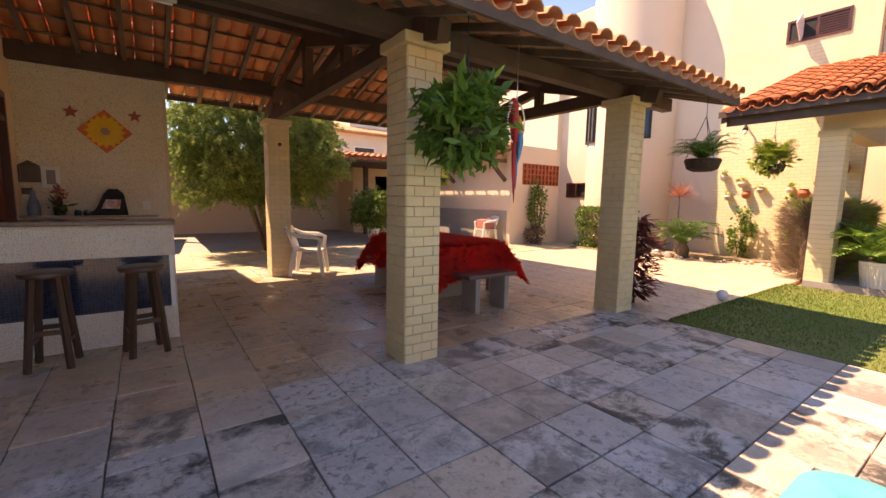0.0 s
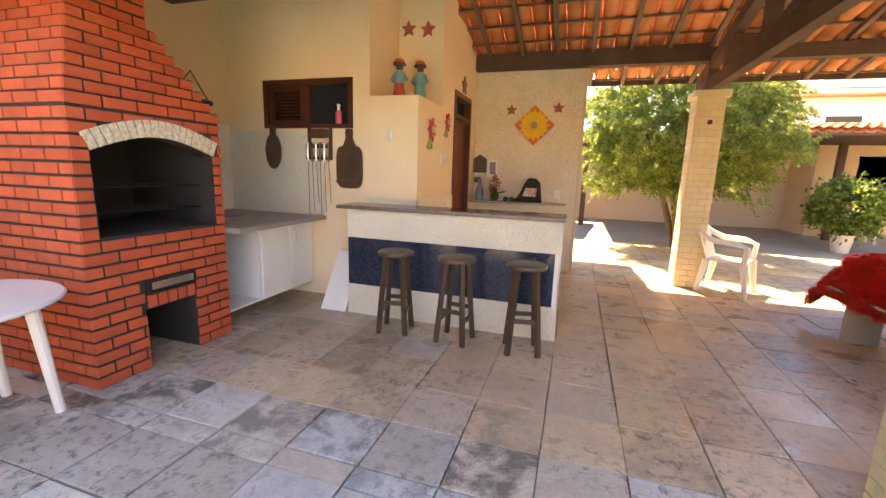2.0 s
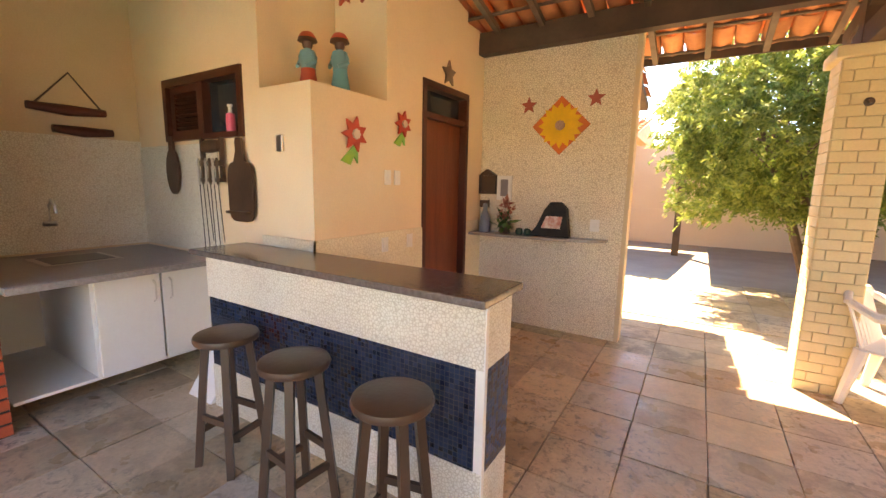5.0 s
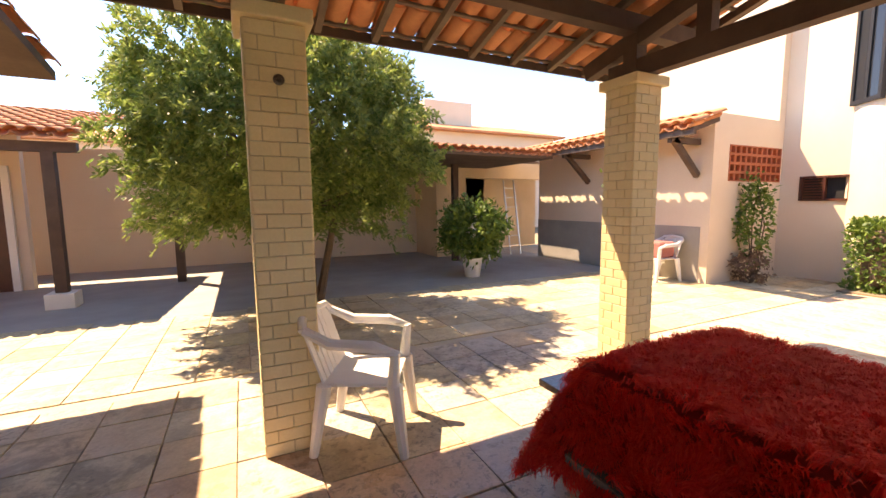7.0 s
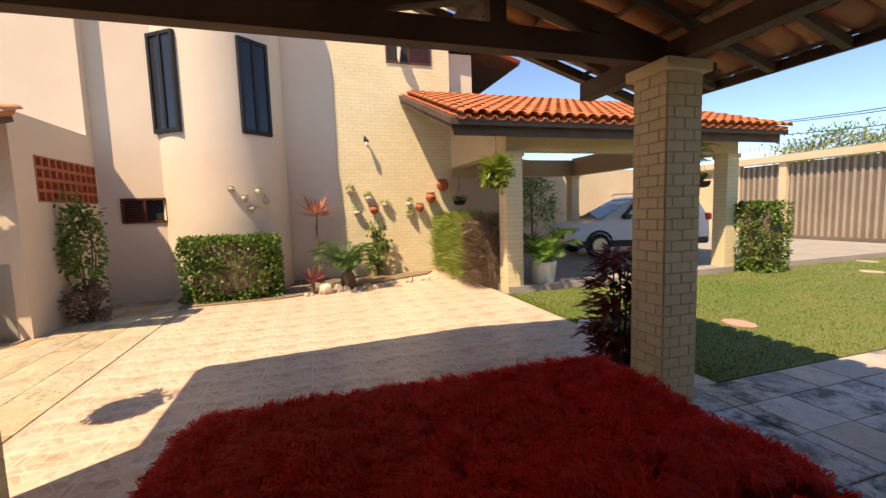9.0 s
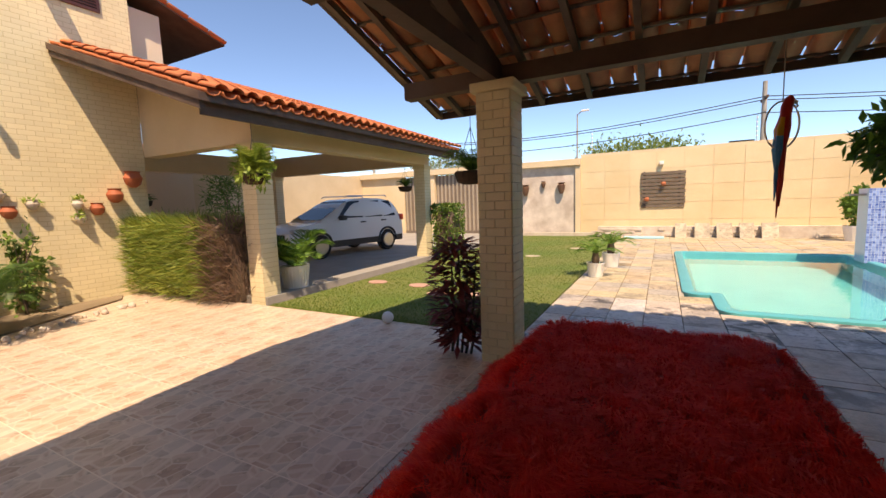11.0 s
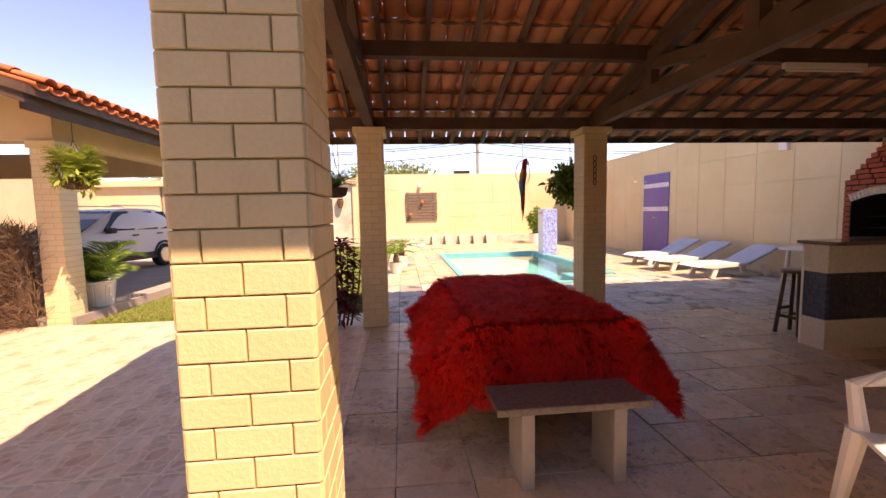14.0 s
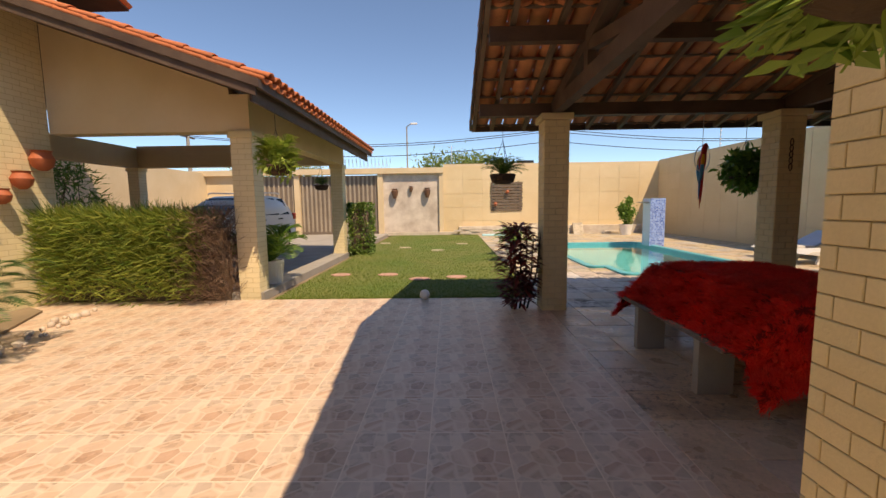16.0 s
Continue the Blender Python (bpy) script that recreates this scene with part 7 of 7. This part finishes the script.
# ---- car ----
car = empty("car", pose(12.85, -2.5, 0.08, 0, 0, 80), label="white compact SUV parked under the carport", category="car")
M["car"] = mat("white_car_paint", (0.78, 0.78, 0.77), (0.74, 0.74, 0.73), 1, 0.18, 0.0, 60, grain=0.02)
M["rubber"] = plain("tyre_rubber", (0.02, 0.02, 0.02), 0.8)
M["trim_black"] = plain("black_trim", (0.03, 0.03, 0.032), 0.5)
M["tinted"] = plain("tinted_car_glass", (0.012, 0.016, 0.022), 0.06)
M["lamp_clear"] = plain("headlamp_lens", (0.5, 0.52, 0.54), 0.1)
M["lamp_red"] = plain("red_lamp_lens", (0.4, 0.02, 0.02), 0.15)


def loft(sections):
    """Skin over cross-sections: each (x, half-width low, half-width high, z low, z high)."""
    bm = bmesh.new()
    rings = []
    for x, a, b, z0, z1 in sections:
        pts = [(-a, z0), (-a, z0 + 0.35 * (z1 - z0)), (-(a + b) / 2, z0 + 0.75 * (z1 - z0)), (-b, z1), (b, z1), ((a + b) / 2, z0 + 0.75 * (z1 - z0)), (a, z0 + 0.35 * (z1 - z0)), (a, z0)]
        rings.append([bm.verts.new((x, y, z)) for y, z in pts])
    for r0, r1 in zip(rings, rings[1:]):
        for k in range(8):
            bm.faces.new((r0[k], r0[(k + 1) % 8], r1[(k + 1) % 8], r1[k]))
    bm.faces.new(rings[0][::-1])
    bm.faces.new(rings[-1])
    return bm


body = part("body", loft([(-2.1, 0.74, 0.7, 0.42, 0.95), (-2.02, 0.85, 0.8, 0.32, 1.05), (-1.7, 0.87, 0.83, 0.3, 1.07), (-1.3, 0.88, 0.84, 0.3, 1.06), (0.6, 0.88, 0.82, 0.3, 1.03), (1.3, 0.87, 0.78, 0.3, 0.98), (1.85, 0.82, 0.68, 0.32, 0.88), (2.05, 0.7, 0.6, 0.42, 0.72)]), M["car"], car, smooth=True)
cabin = part("cabin", loft([(-2.03, 0.76, 0.7, 1.02, 1.08), (-1.9, 0.79, 0.62, 1.02, 1.38), (-1.75, 0.8, 0.6, 1.02, 1.54), (-1.3, 0.82, 0.6, 1.02, 1.63), (-0.7, 0.82, 0.6, 1.02, 1.66), (-0.15, 0.82, 0.59, 1.02, 1.63), (0.25, 0.81, 0.6, 1.0, 1.5), (0.7, 0.79, 0.66, 0.99, 1.25), (1.12, 0.77, 0.7, 0.97, 1.03)]), M["car"], car, smooth=True)
for s in (-1, 1):
    for a, b in ((-1.72, -1.22), (-1.14, -0.42), (-0.34, 0.36)):
        bm = bmesh.new()
        top_in = 0.08 if b < 0 else 0.3
        v = [bm.verts.new(p) for p in ((a, s * 0.835, 1.08), (b + (0.25 if b > 0 else 0), s * 0.825, 1.08), (b - top_in, s * 0.66, 1.56), (a + (0.12 if a < -1.5 else 0), s * 0.66, 1.58))]
        w2 = [bm.verts.new(q.co + Vector((0, -s * 0.05, -0.01))) for q in v]
        bm.faces.new(v)
        bm.faces.new(w2[::-1])
        for k in range(4):
            bm.faces.new((v[k], w2[k], w2[(k + 1) % 4], v[(k + 1) % 4]))
        part("side_window", bm, M["tinted"], cabin, "tinted side window")
    part("sill", boxes((-1.95, 1.9, s * 0.87 - 0.02, s * 0.87 + 0.02, 0.28, 0.46)), M["trim_black"], car, "black plastic sill")
    for x, z, k in ((-0.3, 0.92, 0), (-1.15, 0.94, 1)):
        part("door_handle", bevelled(boxes((x - 0.1, x + 0.08, s * 0.86 - 0.02, s * 0.86 + 0.03, z, z + 0.04)), 0.008), M["trim_black"], body)
    part("mirror", bevelled(boxes((0.42, 0.6, s * 0.95 - 0.1, s * 0.95 + 0.08, 1.02, 1.16)), 0.03), M["trim_black"], car)
    part("headlight", bevelled(boxes((1.72, 1.98, s * 0.66 - 0.12, s * 0.66 + 0.1, 0.72, 0.84)), 0.03), M["lamp_clear"], car, "clear headlight")
    part("tail_light", bevelled(boxes((-2.1, -1.92, s * 0.74 - 0.08, s * 0.74 + 0.1, 0.92, 1.12)), 0.03), M["lamp_red"], car, "red tail light")
    bm = bmesh.new()
    add_tube(bm, [(-1.6, s * 0.56, 1.7), (-1.5, s * 0.56, 1.74), (0.0, s * 0.56, 1.73), (0.1, s * 0.56, 1.68)], 0.018, 6)
    part("roof_rail", bm, M["steel"], car)
    for x in (-1.28, 1.25):
        wh = part("wheel", (lambda bm: (add_lathe(bm, [(0.2, -0.1), (0.3, -0.11), (0.33, -0.07), (0.33, 0.07), (0.3, 0.11), (0.2, 0.1)], sides=28), bm.transform(pose(x, s * 0.8, 0.33, 90, 0, 0)), bm)[2])(bmesh.new()), M["rubber"], car, "black tyre", True)
        bm = bmesh.new()
        add_tube(bm, [(x + 0.38 * math.cos(math.pi * k / 12), s * 0.885, 0.34 + 0.38 * math.sin(math.pi * k / 12)) for k in range(13)], 0.035, 6)
        part("wheel_arch", bm, M["trim_black"], car, "black plastic wheel arch")
        bm = bmesh.new()
        for k in range(5):
            a = math.tau * k / 5
            add_beam(bm, (0, 0, 0), (0.19 * math.cos(a), 0.19 * math.sin(a), 0), 0.05, 0.03)
        add_lathe(bm, [(0.2, -0.02), (0.22, 0.0), (0.2, 0.02)], sides=24)
        bm.transform(pose(x, s * 0.915, 0.33, 90, 0, 0))
        part("rim", bm, M["steel"], wh, "silver alloy rim")
bm = bmesh.new()
v = [bm.verts.new(p) for p in ((0.06, -0.56, 1.585), (0.06, 0.56, 1.585), (1.1, 0.69, 1.06), (1.1, -0.69, 1.06), (0.08, -0.56, 1.5), (0.08, 0.56, 1.5), (0.95, 0.68, 1.03), (0.95, -0.68, 1.03))]
for q in ((0, 1, 2, 3), (7, 6, 5, 4), (0, 4, 5, 1), (1, 5, 6, 2), (2, 6, 7, 3), (3, 7, 4, 0)):
    bm.faces.new([v[i] for i in q])
part("windscreen", bm, M["tinted"], car, "dark windscreen")
part("grille", bevelled(boxes((1.95, 2.07, -0.42, 0.42, 0.5, 0.7)), 0.02), M["trim_black"], car)

# ---- neighbours, street and distance ----
def building(name, x0, x1, y0, y1, h, label, wins, roof=True):
    b = empty(name, label=label, category="house")
    part("wall", boxes((x0, x1, y0, y1, 0, h)), M["house"], b)
    if roof:
        bm = bmesh.new()
        m = (y0 + y1) / 2
        add_prism(bm, [(y0 - 0.5, h - 0.05), (m, h + 1.1), (y1 + 0.5, h - 0.05), (y1 + 0.5, h - 0.15), (y0 - 0.5, h - 0.15)], "x", x0 - 0.5, x1 + 0.5)
        part("roof", bm, M["terra_joined"], b)
    for wx, wz, ww, whh in wins:
        w = part("window", boxes((wx, wx + ww, y0 - 0.06, y0 - 0.003, wz, wz + whh)), M["white"], b)
        part("pane", boxes((wx + 0.06, wx + ww - 0.06, y0 - 0.08, y0 - 0.06, wz + 0.06, wz + whh - 0.06)), M["glass"], w)
    return b


building("neighbour_house", 9.5, 19, 25, 33, 5.3, "pink rendered neighbouring house with a tiled roof", ((11, 3.2, 1.4, 1.2), (15, 3.2, 1.4, 1.2)))
tk = boxes((11.6, 14.6, 27, 30, 5.9, 7.2))
thing("roof_tank_house", tk, M["house"], "pink rendered tank room above the neighbouring roof", "building")
building("neighbour_house", -14, -2, 27, 36, 4.2, "pale neighbouring house beyond the rear wall", ((-9, 2.2, 1.4, 1.2),))
building("neighbour_house", 22, 34, -8, 4, 3.1, "low red-roofed house beyond the carport", ())
bs = building("street_building", -6, 0.5, -48, -42, 5.6, "flat white building across the street", ((-5, 3.6, 1.5, 1.2), (-2.5, 3.6, 1.5, 1.2)), False)
part("parapet", boxes((-3.6, -1.6, -42.2, -42, 5.6, 6.6)), M["dark"], bs, "dark sign box on the roof")
tree("street_tree", (6.0, -24, 0), (5.8, -24, 3.9), (3.6, 2.2, 1.5), 5200, 0.3, "broad green street tree behind the wall", 14, 0.2, 4)
tree("street_tree", (21, -26, 0), (21, -26, 4.2), (3.6, 2.4, 1.6), 4200, 0.3, "green street tree beyond the gate", 15, 0.2, 4)
for x, y in ((-0.9, -22), (26, -22), (-28, -22)):
    up = empty("utility_pole", label="grey concrete utility pole with a crossarm", category="pole", group="street poles")
    bm = bmesh.new()
    add_tube(bm, [(x, y, 0), (x, y, 7.6)], [0.16, 0.11], 10)
    part("shaft", bm, M["concrete"], up)
    part("crossarm", boxes((x - 0.06, x + 0.06, y - 0.8, y + 0.8, 6.6, 6.72)), M["wood"], up)
for dy, z in ((-0.5, 6.7), (0.5, 6.7), (0.1, 5.9)):
    for xa, xb in ((-28, -0.9), (-0.9, 26)):
        bm = bmesh.new()
        add_tube(bm, [(xa + (xb - xa) * k / 10, -22 + dy, z - 0.9 * math.sin(math.pi * k / 10)) for k in range(11)], 0.025, 5)
        thing("power_line", bm, M["trim_black"], "sagging black overhead cable along the street", "cable", "street cables")
sl = empty("street_lamp", label="thin grey street lamp beyond the wall", category="street lamp")
bm = bmesh.new()
add_tube(bm, [(10.5, -30, 0), (10.5, -30, 8.6), (10.0, -29.6, 8.8)], [0.09, 0.06, 0.05], 8)
part("mast", bm, M["concrete"], sl)
part("head", bevelled(boxes((9.5, 10.1, -29.75, -29.5, 8.72, 8.86)), 0.03), M["white"], sl)

# ---- paving ----
def slab_mesh(w, d, h=0.035, c=0.003):
    bm = bmesh.new()
    x, y = w / 2, d / 2
    r = [[bm.verts.new((sx * (x - i), sy * (y - i), z)) for sx, sy in ((-1, -1), (1, -1), (1, 1), (-1, 1))] for i, z in ((0, -h), (0, -c), (c, 0))]
    for a, b in zip(r, r[1:]):
        for k in range(4):
            bm.faces.new((a[k], a[(k + 1) % 4], b[(k + 1) % 4], b[k]))
    bm.faces.new(r[-1])
    return bm


SL = 0.417
terrace = structure("floor", ring(WEST, 5.33, END, 9.1, POOL, -0.02), M["mortar"], "terrace of square natural stone slabs")
rng = random.Random(21)
slab_kinds = {}
verts, faces = [], []


def clear_of_pool(a, b, c, d):
    """What is left of a slab beside the pool and its bay."""
    for p0, p1, q0, q1 in ((POOL[0], POOL[1], POOL[2], LOBE[2]), (LOBE[0], LOBE[1], LOBE[2] - 0.1, POOL[3])):
        if a < p1 and b > p0 and c < q1 and d > q0:
            rest = [(a, min(b, p0), c, d), (max(a, p1), b, c, d), (a, b, c, min(d, q0)), (a, b, max(c, q1), d)]
            a, b, c, d = max(rest, key=lambda r: max(0, r[1] - r[0]) * max(0, r[3] - r[2]))
            if b - a < 0.04 or d - c < 0.04:
                return None
    return a, b, c, d


row_lines = [3.69 + SL * k for k in range(14) if 3.69 + SL * k < 9.1] + [9.1]
row_lines = [3.163 - 0.4 * k for k in range(34, -1, -1) if 3.163 - 0.4 * k > END] + [3.305] + row_lines
col_lines = [0.805 + SL * k for k in range(-9, 11)] + [5.33]
count = 0
for c, d in zip(row_lines, row_lines[1:]):
    for a, b in zip([WEST] + col_lines, col_lines):
        rect = clear_of_pool(a, b, c, d)
        if rect is None or rect[1] - rect[0] < 0.05:
            continue
        x, y = (rect[0] + rect[1]) / 2, (rect[2] + rect[3]) / 2
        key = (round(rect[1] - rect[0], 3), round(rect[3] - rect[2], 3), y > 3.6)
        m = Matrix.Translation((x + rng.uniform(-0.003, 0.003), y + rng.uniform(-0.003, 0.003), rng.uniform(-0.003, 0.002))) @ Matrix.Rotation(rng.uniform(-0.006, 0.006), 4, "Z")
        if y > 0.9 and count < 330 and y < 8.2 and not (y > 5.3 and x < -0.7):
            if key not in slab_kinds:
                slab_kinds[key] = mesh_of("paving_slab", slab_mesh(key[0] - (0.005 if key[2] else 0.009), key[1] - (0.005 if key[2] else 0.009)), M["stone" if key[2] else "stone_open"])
            ob = new("paving_slab", slab_kinds[key])
            ob.parent, ob.matrix_basis = terrace, m
            count += 1
        else:
            one = slab_mesh(key[0] - 0.008, key[1] - 0.008)
            one.verts.index_update()
            n = len(verts)
            verts += [m @ v.co for v in one.verts]
            faces += [[n + v.index for v in f.verts] for f in one.faces]
            one.free()
raw_mesh("deck_slabs", verts, faces, M["stone_joined"], terrace, "stuff")
one = slab_mesh(0.422, 0.422)
one.verts.index_update()
sv, sf = [v.co.copy() for v in one.verts], [[v.index for v in f.verts] for f in one.faces]
one.free()

# patterned ceramic patio
pm, pt, pp, pnode, plink = nodes_of("patio_tile")
wrap = pnode("ShaderNodeVectorMath")
wrap.operation = "WRAP"
wrap.inputs[1].default_value, wrap.inputs[2].default_value = (0.45, 0.45, 1), (0, 0, 0)
plink(plane_coords(pt, "X", "Y"), wrap.inputs[0])


def flag_cells(feature, scale):
    v = pnode("ShaderNodeTexVoronoi")
    v.feature = feature
    v.inputs["Scale"].default_value, v.inputs["Randomness"].default_value = scale, 0.75
    plink(wrap.outputs[0], v.inputs["Vector"])
    return v


tone = ramp(pt, flag_cells("F1", 9.0).outputs["Color"], [(0.2, (0.6, 0.39, 0.28)), (0.42, (0.72, 0.53, 0.4)), (0.55, (0.56, 0.43, 0.34)), (0.8, (0.76, 0.6, 0.47))])
small = ramp(pt, flag_cells("F1", 26.0).outputs["Color"], [(0.3, (0.86, 0.84, 0.8)), (0.6, (1, 1, 1)), (0.75, (0.72, 0.7, 0.68))])
tone = mixc(pt, ramp(pt, noise_out(pt, 5.0, 2), [(0.5, (0.25, 0.25, 0.25)), (0.56, (0.9, 0.9, 0.9))]), tone, mixc(pt, 1.0, tone, small, "MULTIPLY"))
tone = mixc(pt, ramp(pt, flag_cells("DISTANCE_TO_EDGE", 9.0).outputs["Distance"], [(0.02, (0.6, 0.6, 0.6)), (0.07, (0, 0, 0))]), tone, (0.78, 0.62, 0.48))
br = pnode("ShaderNodeTexBrick")
br.offset = 0.0
plink(plane_coords(pt, "X", "Y"), br.inputs["Vector"])
for key, v in (("Scale", 1.0), ("Mortar Size", 0.004), ("Brick Width", 0.45), ("Row Height", 0.45)):
    br.inputs[key].default_value = v
plink(mixc(pt, br.outputs["Fac"], mixc(pt, 0.4, tone, ramp(pt, noise_out(pt, 1.3, 4), [(0.3, (0.78, 0.75, 0.72)), (0.7, (1, 1, 1))]), "MULTIPLY"), (0.78, 0.62, 0.48)), pp.inputs["Base Color"])
pp.inputs["Roughness"].default_value = 0.38
patio = structure("patio", boxes((PATIO[0], PATIO[1], PATIO[2], PATIO[3], -0.05, 0.0)), pm, "glazed beige and pink patterned ceramic patio")

rear = structure("rear_yard", boxes((WEST - 3, 12, 9.1, REAR, -0.05, -0.012), (5.33, 11.75, 8.3, 9.1, -0.05, -0.012)), mat("pale_mortar", (0.52, 0.44, 0.33), (0.42, 0.35, 0.26), 4, 0.9, 0.3), "rear yard of rough yellow stone slabs")
verts, faces = [], []
for i in range(40):
    for j in range(8):
        x, y = -3 + (i + 0.5) * 0.43, 9.1 + (j - 1.2) * 0.43
        if (y < 9.1 and x < 5.4) or x > 11.5 or (x > 9.4 and y > 9.7):
            continue
        m = Matrix.Translation((x, y, rng.uniform(-0.002, 0.002)))
        n = len(verts)
        verts += [m @ c for c in sv]
        faces += [[n + k for k in f] for f in sf]
raw_mesh("yard_slabs", verts, faces, M["stone_yellow"], rear, "stuff")
structure("yard_floor", boxes((-3, 9.75, 11.7, REAR, -0.04, 0.0)), M["concrete"], "grey tiled floor at the rear")

# ---- bricks ----
for p in pillars:
    w = XB - XA
    for r in range(31):
        z = (r + 0.5) * ROWH
        for side in range(4):
            turn = pose(0, 0, 0, 0, 0, 90 * side)
            cuts = [0, 0.5, 1] if r % 2 == 0 else [0, 0.22, 0.8, 1]
            if side % 2:
                cuts = [1 - c for c in cuts[::-1]]
            for a, b in zip(cuts, cuts[1:]):
                brick_piece(p, turn @ Matrix.Translation(((a + b - 1) / 2 * w, -w / 2 + 0.002, z)), (b - a) * w, ROWH, M["brick"], "cream")


def course(parent, y0, y1, x, z, shift, skip=()):
    """A course of red bricks facing +x between y0 and y1."""
    cuts, y = [y0], y0 + (0.11 if shift else 0.21)
    while y < y1 - 0.05:
        cuts.append(y)
        y += 0.21
    cuts.append(y1)
    for a, b in zip(cuts, cuts[1:]):
        for s0, s1 in skip:
            a, b = (max(a, s1), b) if s0 <= a < s1 else (a, min(b, s0)) if s0 < b <= s1 else (a, b)
        if b - a > 0.03 and not any(s0 <= (a + b) / 2 <= s1 for s0, s1 in skip):
            brick_piece(parent, pose(x, (a + b) / 2, z, 0, 0, 90), round(b - a - 0.012, 2), 0.066, M["redbrick"], "red")


def course_side(parent, x0, x1, y, z, shift):
    x = x1 - (0.11 if shift else 0.21)
    cuts = [x1]
    while x > x0 + 0.05:
        cuts.append(x)
        x -= 0.21
    cuts.append(x0)
    for a, b in zip(cuts[1:], cuts):
        brick_piece(parent, pose((a + b) / 2, y, z), round(b - a - 0.012, 2), 0.066, M["redbrick"], "red")


for r in range(22):
    z = 0.039 + r * 0.078
    skip = []
    if z < az:
        skip.append((ay0, ay1))
    elif z < 0.64:
        skip.append((3.695, 4.085))
    if oz0 - 0.02 < z < 1.52:
        skip.append((oy0, oy1))
    elif 1.52 <= z < 1.66:
        u = math.sqrt(max(0, 1 - ((z - 1.5) / 0.2) ** 2)) * 0.46
        skip.append((3.915 - u, 3.915 + u))
    course(grill, GY0, GY1, GX - 0.008, z, r % 2, skip)
    course_side(grill, GB, GX, GY0 + 0.008, z, r % 2)
for k in range(5):
    brick_piece(grill, pose(GX - 0.006, 3.738 + 0.076 * k, 0.472, 0, 0, 90) @ Matrix.Rotation(math.pi / 2, 4, "Y"), 0.09, 0.066, M["redbrick"], "red")
for r, (z, s) in enumerate(LV):
    course(grill, GY0 + s, GY1 - s, GX - 0.008 - s * 1.2, z + 0.039, r % 2)
    course_side(grill, GB, GX - s * 1.2, GY0 + s + 0.008, z + 0.039, r % 2)
